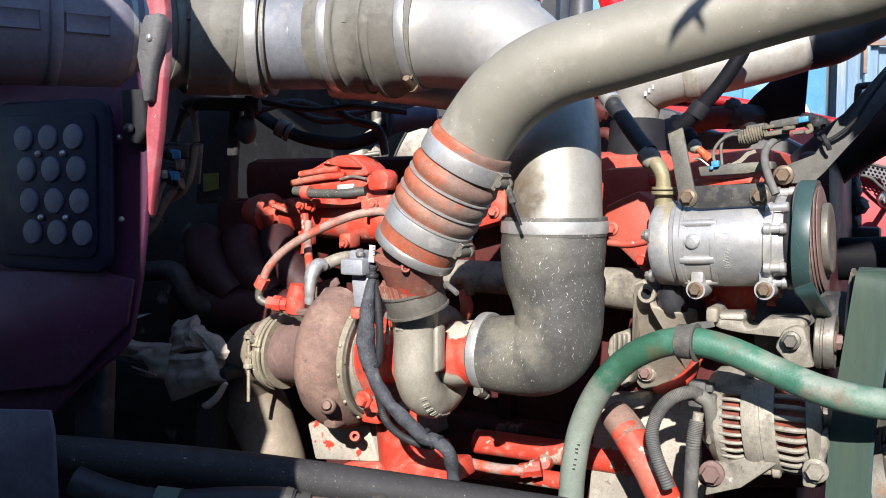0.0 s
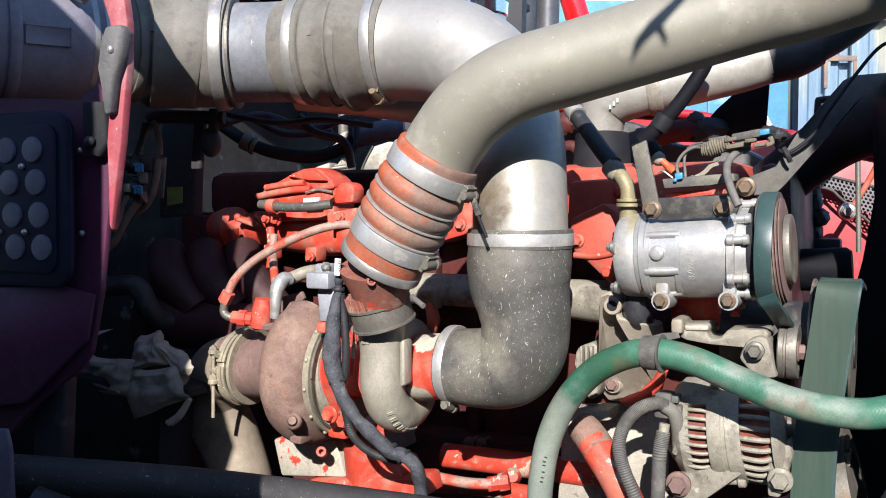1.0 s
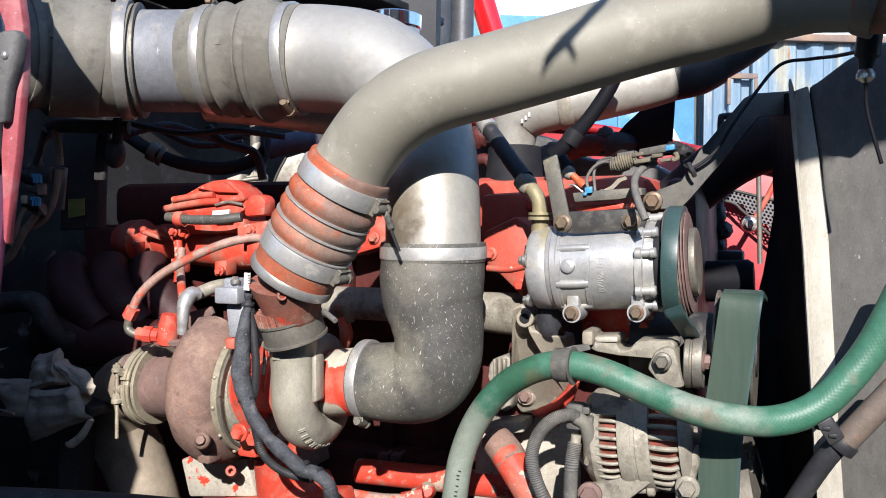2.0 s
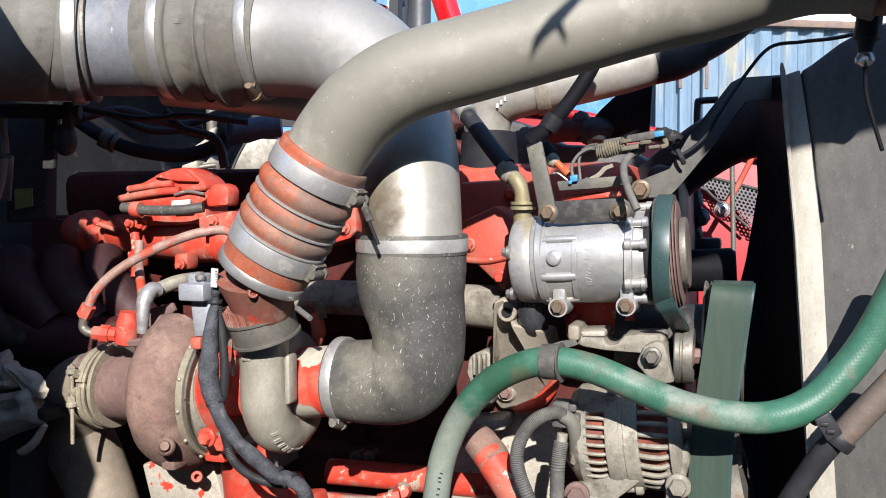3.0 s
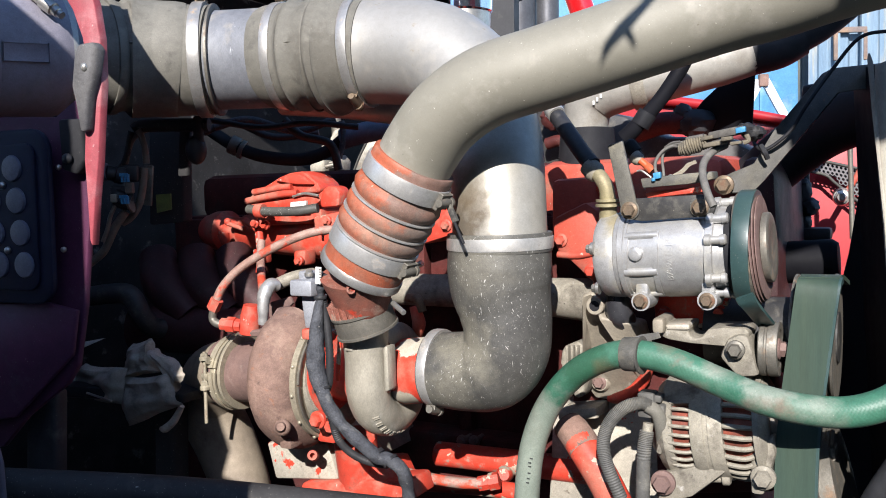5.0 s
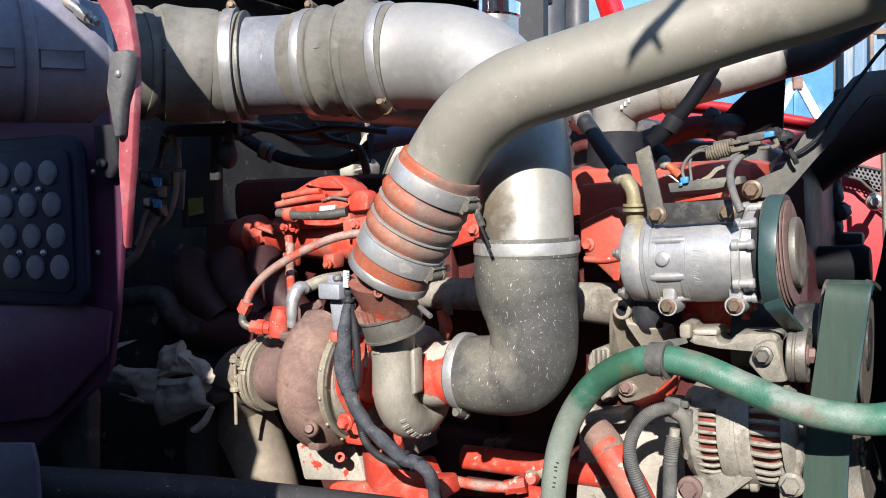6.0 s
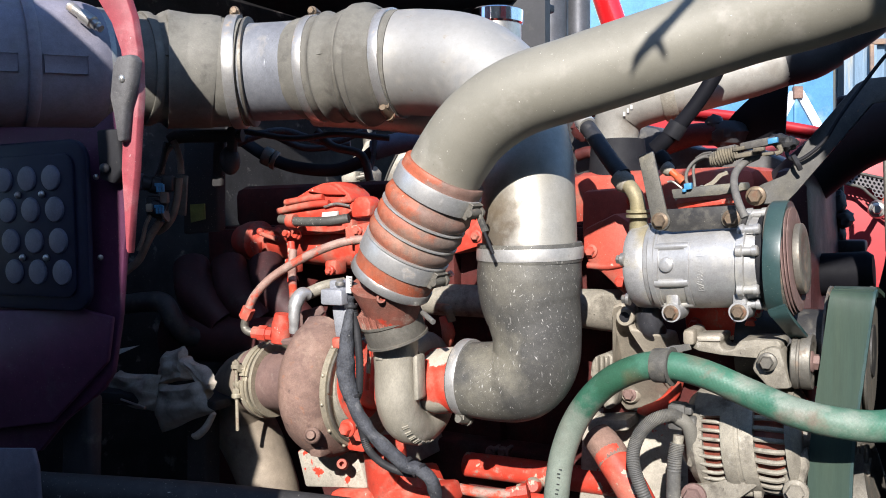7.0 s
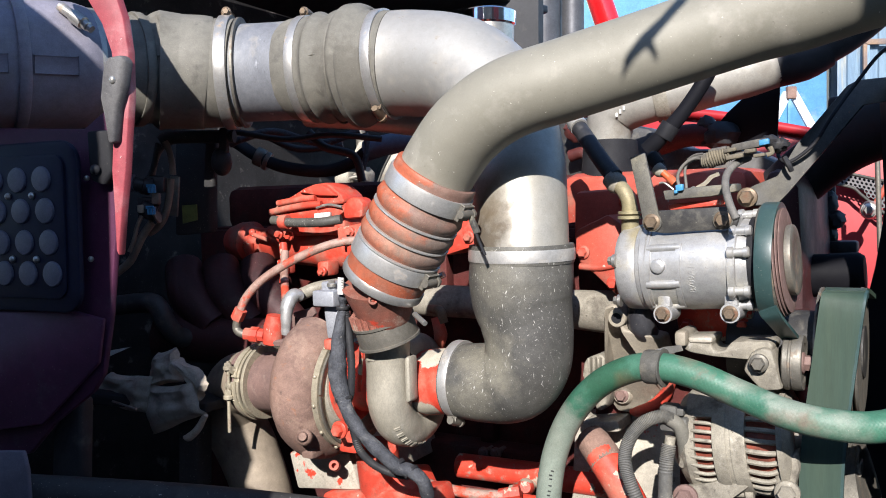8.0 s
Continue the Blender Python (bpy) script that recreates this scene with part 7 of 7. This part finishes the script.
part("rim", ring((-0.382, 1.279, 1.512), X + Z * 0.3, 0.0135, 0.003, 0.0012, 20), cb, fb)
for q in ((-0.381, 1.262, 1.547), (-0.383, 1.262, 1.516)):
    part("lock", join(*[box(Vector(q) + X * 0.0042 * k, (0.0026, 0.004, 0.011), bevel=0.0) for k in (-1, 0, 1)], box(Vector(q) - X * 0.002 + Z * 0.005, (0.011, 0.004, 0.004), bevel=0.0)), M_BLUE, fb, "blue comb-shaped lock")
part("spacer", box((-0.378, 1.270, 1.533), (0.011, 0.012, 0.016), bevel=0.002), cb, fb)
part("spacer", box((-0.399, 1.265, 1.519), (0.009, 0.010, 0.012), bevel=0.002), M_CREAM, fb, "cream clip")
part("cable", tube([(-0.391, 1.285, 1.499), (-0.407, 1.285, 1.477), (-0.418, 1.285, 1.456), (-0.427, 1.285, 1.441), (-0.447, 1.285, 1.425)], [0.006, 0.0062, 0.006, 0.006, 0.006], 12, 6), cb, fb)
part("cable", tube([(-0.400, 1.270, 1.509), (-0.408, 1.270, 1.493), (-0.413, 1.270, 1.475), (-0.421, 1.270, 1.457)], 0.0030, 10, 6), cb, fb)
part("cable", tube([(-0.404, 1.340, 1.570), (-0.399, 1.340, 1.591), (-0.390, 1.340, 1.608), (-0.375, 1.340, 1.618), (-0.355, 1.340, 1.622)], 0.0034, 10, 6), cb, fb)
part("cable", tube([(-0.371, 1.330, 1.569), (-0.372, 1.330, 1.590), (-0.376, 1.330, 1.609), (-0.381, 1.330, 1.619)], 0.0050, 12, 6), cb, fb)
part("cable", tube([(-0.365, 1.300, 1.562), (-0.369, 1.300, 1.534), (-0.377, 1.300, 1.506), (-0.389, 1.300, 1.490), (-0.402, 1.300, 1.482)], 0.0055, 12, 6), cb, fb)
part("side_tab", slab([(-0.378, 1.340, 1.568), (-0.365, 1.340, 1.566), (-0.371, 1.340, 1.505), (-0.384, 1.340, 1.507)], V * 0.003, 0.001), M_STEEL_DARK, fb, "grey metal strip")
st = thing("warning_sticker", (-0.371, 1.400, 1.509), "dull yellow-green sticker on the shaded panel", "sticker")
part("sheet", slab([(-0.381, 1.400, 1.522), (-0.358, 1.400, 1.523), (-0.358, 1.400, 1.498), (-0.381, 1.400, 1.493)], V * 0.002, 0.0), M_YELLOW, st)
part("backing", slab([(-0.390, 1.410, 1.624), (-0.335, 1.410, 1.627), (-0.342, 1.410, 1.477), (-0.397, 1.410, 1.474)], V * 0.02, 0.003), M_FRAME, st)
mb = thing("module_bracket", (-0.307, 1.350, 1.601), "black bracket and plug hanging under the intake duct", "bracket")
part("strap", join(tube([(-0.390, 1.340, 1.620), (-0.372, 1.340, 1.626), (-0.275, 1.330, 1.624)], 0.010, 12, 5), slab([(-0.296, 1.320, 1.637), (-0.284, 1.320, 1.637), (-0.288, 1.320, 1.573), (-0.300, 1.320, 1.574)], V * 0.008, 0.002), tube([(-0.394, 1.340, 1.618), (-0.405, 1.340, 1.577), (-0.419, 1.340, 1.552)], 0.005, 10, 4), slab([(-0.328, 1.360, 1.619), (-0.312, 1.360, 1.619), (-0.319, 1.360, 1.549), (-0.334, 1.360, 1.549)], V * 0.008, 0.002)), M_FRAME, mb)
part("plug", ball((-0.296, 1.330, 1.587), (0.016, 0.016, 0.022)), M_BLACK, mb)
bh = thing("heater_hose", (-0.165, 1.450, 1.574), "black heater hose with grey-blue end sleeve", "hose")
part("hose", tube([(-0.316, 1.500, 1.628), (-0.274, 1.480, 1.601), (-0.223, 1.460, 1.580), (-0.156, 1.450, 1.572), (-0.109, 1.450, 1.586), (-0.077, 1.440, 1.606), (-0.023, 1.430, 1.613)], 0.0104, 16, 7), M_DARK, bh)
part("joint", join(ring((-0.270, 1.480, 1.599), Vector((0.8, 0, -0.4)), 0.012, 0.016, 0.003), ring((-0.257, 1.475, 1.592), Vector((0.8, 0, -0.4)), 0.012, 0.008, 0.003)), M_STEEL_DARK, bh)
part("end_sleeve", tube([(-0.086, 1.435, 1.602), (-0.050, 1.425, 1.611), (-0.008, 1.420, 1.616)], 0.017, 16, 4), surf("blue-grey sleeve", (0.10, 0.12, 0.17), (0.07, 0.085, 0.12), 30, 0.6, 0.0, 0.1, 300), bh)
for n, pts in enumerate(([(-0.286, 1.380, 1.635), (-0.207, 1.380, 1.621), (-0.135, 1.380, 1.626), (-0.056, 1.380, 1.617)], [(-0.287, 1.420, 1.626), (-0.232, 1.420, 1.637), (-0.159, 1.420, 1.616), (-0.095, 1.420, 1.634)], [(-0.174, 1.400, 1.633), (-0.148, 1.400, 1.608), (-0.103, 1.400, 1.593), (-0.091, 1.400, 1.552)], [(-0.086, 1.420, 1.630), (-0.083, 1.420, 1.605), (-0.092, 1.420, 1.571)], [(-0.313, 1.450, 1.620), (-0.266, 1.450, 1.636), (-0.201, 1.450, 1.610), (-0.126, 1.450, 1.614)])):
    wire("bay_cable", pts, 0.005 + 0.001 * (n % 3), "dusty black cable under the intake duct", M_HARNESS if n % 2 else M_BLACK, "cables under the intake duct")
# pale lit parts on the far side of the engine, seen through the gap under the duct
bx = thing("valve_block", (-0.165, 1.965, 1.556), "pale metal valve fittings on the far side", "fitting")
part("base", slab([(-0.213, 1.980, 1.576), (-0.180, 1.980, 1.587), (-0.179, 1.980, 1.560), (-0.211, 1.980, 1.557)], V * 0.03, 0.003), M_CAST, bx)
part("body", slab([(-0.171, 1.980, 1.560), (-0.144, 1.980, 1.561), (-0.142, 1.980, 1.583), (-0.154, 1.980, 1.598), (-0.163, 1.980, 1.582), (-0.170, 1.980, 1.583)], V * 0.04, 0.004), M_CAST, bx)
part("stub", tube([(-0.175, 1.962, 1.571), (-0.158, 1.960, 1.574), (-0.141, 1.960, 1.576)], 0.0055, 12, 4), M_STEEL_DARK, bx)
part("stem", rumple(slab([(-0.181, 1.940, 1.614), (-0.170, 1.940, 1.604), (-0.148, 1.940, 1.625), (-0.137, 1.940, 1.654), (-0.151, 1.940, 1.650), (-0.162, 1.940, 1.629)], V * 0.012, 0.003), 0.003, 60), M_CAST, bx)
part("riser", tube([(-0.148, 1.955, 1.730), (-0.147, 1.955, 1.660), (-0.150, 1.955, 1.610)], [0.011, 0.011, 0.008], 14, 4), M_STEEL_DARK, bx)
# plain flat panel beyond the engine, purpose unknown
fpan = thing("far_sheet", (-0.060, 1.910, 1.545), "dusty cream sheet metal panel beyond the engine", "heat shield")
part("sheet", slab([(-0.113, 1.900, 1.545), (-0.098, 1.900, 1.584), (-0.081, 1.900, 1.616), (-0.046, 1.900, 1.627), (-0.010, 1.900, 1.626), (-0.012, 1.900, 1.545)], V * 0.004, 0.001), M_STEEL_DARK, fpan)
part("stiffener", tube([(-0.110, 1.898, 1.552), (-0.096, 1.898, 1.586), (-0.079, 1.898, 1.618)], 0.0022, 8), M_ARM_DARK, fpan)
p2 = thing("egr_pipe", (-0.023, 1.280, 1.634), "pale steel pipe passing behind the intake elbow", "pipe")
part("pipe", tube([(-0.166, 1.360, 1.667), (-0.076, 1.330, 1.657), (0.010, 1.300, 1.643), (0.093, 1.300, 1.632)], 0.030, 22, 5), M_PIPE, p2)

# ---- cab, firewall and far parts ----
wall = part("wall_firewall", slab([U * -1.32 + V * 0.80 + Z * 0.5, U * -1.32 + V * 2.25 + Z * 0.5, U * -1.32 + V * 2.25 + Z * 2.7, U * -1.32 + V * 0.80 + Z * 2.7], -U * 0.05, 0.0), M_WALL, None, "dusty firewall of the cab with shade in its colour", kind="structure", category="wall", smooth=0)
cab = thing("truck_cab", U * -2.0 + V * 1.5 + Z * 0.5, "red truck cab behind the firewall", "truck cab")
part("shell", box(U * -2.08 + V * 1.5 + Z * 1.7, (1.4, 1.9, 2.4), (U, V, Z), 0.08), M_RED_BODY, cab)
part("cowl", slab([U * -1.30 + V * 0.85 + Z * 1.98, U * -1.0 + V * 1.15 + Z * 2.0, U * -0.9 + V * 2.2 + Z * 2.0, U * -1.32 + V * 2.2 + Z * 1.93], Z * 0.02, 0.004), M_BLACK, cab, "black cowl lip")
stack = thing("exhaust_stack", (0.460, 3.600, -0.041), "dark grey ribbed exhaust stack standing behind", "exhaust")
part("tube", tube([(0.385, 3.600, -0.030), (0.450, 3.600, 2.662)], 0.072, 24), M_PIPE_GREY, stack)
part("second_tube", tube([(0.514, 3.650, -0.054), (0.575, 3.650, 2.673)], 0.048, 20), M_PIPE_GREY, stack)
part("backing", slab([(0.415, 3.740, -0.090), (0.575, 3.740, -0.094), (0.630, 3.740, 2.700), (0.480, 3.740, 2.705)], V * 0.02, 0.0), M_PIPE_GREY, stack)
cap = thing("chrome_filler", (0.123, 1.500, 1.814), "chrome-banded filler neck behind the elbow", "filler cap")
part("band", turn((0.123, 1.500, 1.810), (0.124, 1.500, 1.835), [(0, 0.042), (0.1, 0.044), (0.9, 0.044), (1, 0.040)], 36), M_CHROME, cap, "bright chrome band")
part("neck", turn((0.121, 1.500, 1.729), (0.123, 1.500, 1.812), [(0, 0.04), (1, 0.041)], 30), M_STEEL, cap)
# dark sheet added to keep bright sky out of the gap behind the elbow
back = thing("gap_sheet", (0.046, 2.200, 1.926), "added dark sheet closing the gap behind the elbow", "panel")
part("sheet", slab([(-0.361, 2.200, 2.295), (0.284, 2.200, 2.274), (0.272, 2.200, 1.668), (-0.384, 2.200, 1.688)], V * 0.03, 0.0), M_BLACK, back)
strut = thing("red_post", (0.972, 4.200, -0.158), "leaning glossy red pipe post behind the truck", "post")
part("bar", tube([(1.574, 4.200, -0.116), (0.875, 4.200, 2.107), (0.774, 4.200, 2.426), (0.644, 4.200, 2.847)], 0.060, 20, 4), surf("glossy red bar", (0.55, 0.01, 0.012), (0.5, 0.01, 0.012), 10, 0.18, 0.0, 0.0, 200, coat=0.6), strut)

# ---- shipping container and yard behind ----
cont = thing("shipping_container", (4.4, 9.2, 0), "weathered blue shipping container with rusty door frame", "container")


def corrugated(x0, x1, y, z0, z1, pitch=0.28, depth=0.045):
    verts, faces = [], []
    x, k = x0, 0
    xs = []
    while x < x1:
        xs += [(x, 0), (x + pitch * 0.28, 0), (x + pitch * 0.42, depth), (x + pitch * 0.72, depth), (x + pitch * 0.86, 0)]
        x += pitch
    for a, d in xs:
        verts += [(a, y + d, z0), (a, y + d, z1)]
    for i in range(1, len(xs)):
        faces.append((2 * i - 2, 2 * i, 2 * i + 1, 2 * i - 1))
    return verts, faces


ZR = 3.136
part("wall", corrugated(3.55, 9.0, 8.0, 0.0, ZR), M_CONTAINER, cont, "faded corrugated blue wall", smooth=0)
part("top_rail", box((5.9, 7.98, ZR + 0.03), (6.0, 0.10, 0.07), bevel=0.01), M_CONT_RAIL, cont, "rusty top rail")
part("body", box((6.3, 9.4, ZR / 2), (5.4, 2.3, ZR - 0.02), bevel=0.02), M_CONTAINER, cont)
for x in (3.796, 4.033):
    part("door_post", box((x, 7.965, ZR / 2), (0.045, 0.04, ZR), bevel=0.005), M_CONTAINER, cont)
q = (3.908, 7.950, 2.790)
part("lock_bar", box((q[0], 7.95, q[2]), (0.30, 0.03, 0.05), bevel=0.005), M_CONT_RAIL, cont)
for x in (-0.135, 0.135):
    part("lock_rod", box((q[0] + x, 7.95, q[2] - 0.14), (0.035, 0.03, 0.26), bevel=0.005), M_CONT_RAIL, cont, "rusty lock rod")
blue2 = surf("bright blue painted wall", (0.062, 0.18, 0.32), (0.072, 0.20, 0.34), 3, 0.6, 0.0, 0.05, 60, [((0.19, 0.29, 0.38), 3, 0.55, 0.7, 0.8, 0.0)])
shed = thing("blue_shed", (1.9, 8.6, 0), "bright blue painted metal shed", "shed")
part("wall", box((1.75, 8.9, ZR / 2 + 0.1), (3.5, 1.6, ZR + 0.2), bevel=0.01), blue2, shed)
for k in range(5):
    part("panel_seam", box((1.55 + 0.4 * k, 8.09, ZR / 2), (0.03, 0.03, ZR), bevel=0.004), blue2, shed)
part("box", box(((3.379, 8.000, 2.443)[0], 8.0, 1.25), (0.2, 0.22, 1.0), bevel=0.01), blue2, shed)
sign = thing("white_trestle", ((2.550, 6.500, 2.063)[0], 6.5, 0), "white painted trestle with rusty top", "trestle")
sx, _, sz = (2.550, 6.500, 2.207)
for k in (-1, 1):
    part("leg", bar([(sx + 0.02 * k, 6.5, sz), (sx + 0.55 * sz * k, 6.5, 0.0)], 0.060, 0.03, X), M_COVER, sign)
part("head", box((sx, 6.48, sz), (0.07, 0.05, 0.09), bevel=0.01), M_RUST, sign)
# tall white block added to give the glare of the sky over the container
far = thing("white_sky_wall", (7, 30, 0), "added white wall standing in for the bright sky", "building")
part("wall", box((12, 34, 6.0), (40, 2, 12.0), bevel=0.0), M_COVER, far)
part("top_slab", slab([(-9, 32.6, 12.0), (33, 32.6, 12.0), (33, 34, 12.8), (-9, 34, 12.8)], Z * 0.1, 0.0), M_COVER, far)

# ---- unseen boards added on the camera's side to shade the panel and the cooler ----
raised = thing("shade_boards", (-0.9, 0.45, 0.6), "added unseen boards that cast shade on the engine bay", "hood")
part("side", slab([(-0.26, 0.45, 0.0), (-0.26, 0.45, 1.46), (-0.272, 0.45, 1.525), (-0.34, 0.45, 1.555), (-0.434, 0.45, 1.60), (-0.421, 0.45, 1.65), (-0.434, 0.45, 1.69), (-0.446, 0.45, 1.74), (-0.442, 0.45, 1.92), (-0.45, 0.45, 2.03), (-0.49, 0.45, 2.08), (-0.525, 0.45, 2.115), (-0.60, 0.45, 2.18), (-0.67, 0.45, 2.26), (-0.70, 0.45, 2.38), (-0.73, 0.45, 2.60), (-1.7, 0.40, 2.60), (-1.7, 0.40, 0.0)], Vector((0, -0.02, 0)), 0.0), M_CLEANER, raised, "grey board with its edge cut to the shadow outline")

S8 = SUN * 0.8
NA, NB, NC = Vector((0.429, 0.746, 1.659)) - S8, Vector((0.492, 0.686, 1.625)) - S8 + Z * 0.075, Vector((0.397, 0.764, 1.747)) - S8
# added boards for shade on the charge pipe end and the rubber joint
part("end_board", slab([NA, NB, NB + Vector((0.9, -0.1, 0)), NB + Vector((0.9, -0.1, 0.10)), NB + Z * 0.10, NC + Z * 0.05], Vector((0, -0.015, 0.01)), 0.0), M_RED_BODY, raised)
part("brace", slab([Vector((0.300, 0.06, 2.10)), Vector((0.312, 0.06, 2.62)), Vector((0.47, 0.05, 2.62)), Vector((0.47, 0.05, 2.10))], Vector((0, -0.015, 0.0)), 0.0), M_BLACK, raised, "added board shading the rubber joint")
# shadow outline moved back towards the sun to cast the hook shadow
part("hook", slab([Vector(p) - S8 for p in ((0.223, 0.890, 1.630), (0.227, 0.887, 1.651), (0.240, 0.880, 1.673), (0.259, 0.869, 1.698), (0.272, 0.861, 1.723), (0.313, 0.838, 1.804), (0.318, 0.835, 1.803), (0.281, 0.856, 1.716), (0.266, 0.865, 1.691), (0.252, 0.873, 1.669), (0.257, 0.870, 1.655), (0.254, 0.872, 1.652), (0.246, 0.876, 1.661), (0.236, 0.882, 1.650))], SUN * 0.004, 0.0), M_BLACK, raised, "added hook shape casting a shadow on the charge pipe")

# ---- small things round the turbo and block ----
tb = thing("clamp_t_bolt", (0.079, 0.959, 1.496), "dark T-bolt clamp hanging beside the down pipe", "clamp")
part("arm", slab([(0.064, 0.971, 1.508), (0.069, 0.967, 1.508), (0.079, 0.961, 1.484), (0.073, 0.964, 1.482)], V * 0.006, 0.001), M_ARM, tb)
part("rod", tube([(0.074, 0.966, 1.488), (0.080, 0.963, 1.472), (0.085, 0.960, 1.459)], 0.0019, 10), M_DARK, tb)
part("tip", ball((0.066, 0.968, 1.508), (0.0035, 0.0035, 0.0035), seg=12), M_ZINC, tb)
rk = thing("rocker_housing", (0.059, 1.305, 1.462), "bright red rocker housing seen beside the bellows", "engine cover")
part("housing", slab([(0.028, 1.300, 1.470), (0.054, 1.285, 1.490), (0.090, 1.264, 1.502), (0.090, 1.264, 1.453), (0.037, 1.295, 1.436)], V * 0.06, 0.006), M_RED, rk)
part("bolt", hex_head((0.073, 1.271, 1.465), F, 0.006), M_RED, rk)
for q in ((0.088, 1.318, 1.132), (0.106, 1.307, 1.134)):
    bt = thing("block_bolt", q, "rusty bolt head on the engine block", "bolt", "bolts under the elbow")
    part("head", hex_head(q, F, 0.0060), M_RUST_DARK, bt)
    part("shank", tube([q, Vector(q) + V * 0.03], 0.0045, 10), M_RUST_DARK, bt)
ft = thing("oil_fitting", (0.032, 1.136, 1.352), "small red and brass fittings behind the turbo", "fitting")
part("union", tube([(0.026, 1.140, 1.367), (0.031, 1.137, 1.345), (0.028, 1.150, 1.326)], [0.007, 0.009, 0.007], 12), M_RED_BARE, ft)
part("elbow", tube([(0.018, 1.156, 1.376), (0.031, 1.137, 1.376), (0.036, 1.134, 1.360)], 0.006, 12), M_ZINC, ft)
part("pin", tube([(0.027, 1.104, 1.421), (0.038, 1.098, 1.427)], 0.004, 10), M_STEEL, ft)
sb = thing("timing_sensor", (0.504, 1.002, 1.200), "dusty grey sensor block beside the belt", "sensor")
part("block", box((0.505, 1.001, 1.199), (0.022, 0.03, 0.016), (U, V, Z), 0.003), M_CAST, sb)
part("stack", join(*[turn(Vector((0.502, 1.003, 1.212)) - U * 0.012, Vector((0.502, 1.003, 1.212)) + U * 0.012, [(0.1 * k, 0.012 + 0.002 * (k % 2)) for k in range(11)], 16)]), M_STEEL_DARK, sb)
part("foot", slab([(0.500, 1.004, 1.176), (0.516, 0.995, 1.176), (0.516, 0.995, 1.148), (0.501, 1.004, 1.146)], V * 0.03, 0.003), M_RED_BARE, sb)
for k in range(7):
    w = radians(32 + 9 * k)
    f = (300 - 32 - 9 * k) / 300
    o = (F * math.cos(w) - Z * math.sin(w))
    n = (U * 0.62 + o * 0.78).normalized()
    t = (F * math.sin(w) + Z * math.cos(w)).normalized()
    q = TC + o * (0.048 + 0.005 * f) + n * (0.019 + 0.009 * f)
    part("cast_letter", box(q, (0.0032 + 0.0012 * (k % 2), 0.0075, 0.0013), (t, n.cross(t), n), 0.0006), M_VOLUTE, turbo)
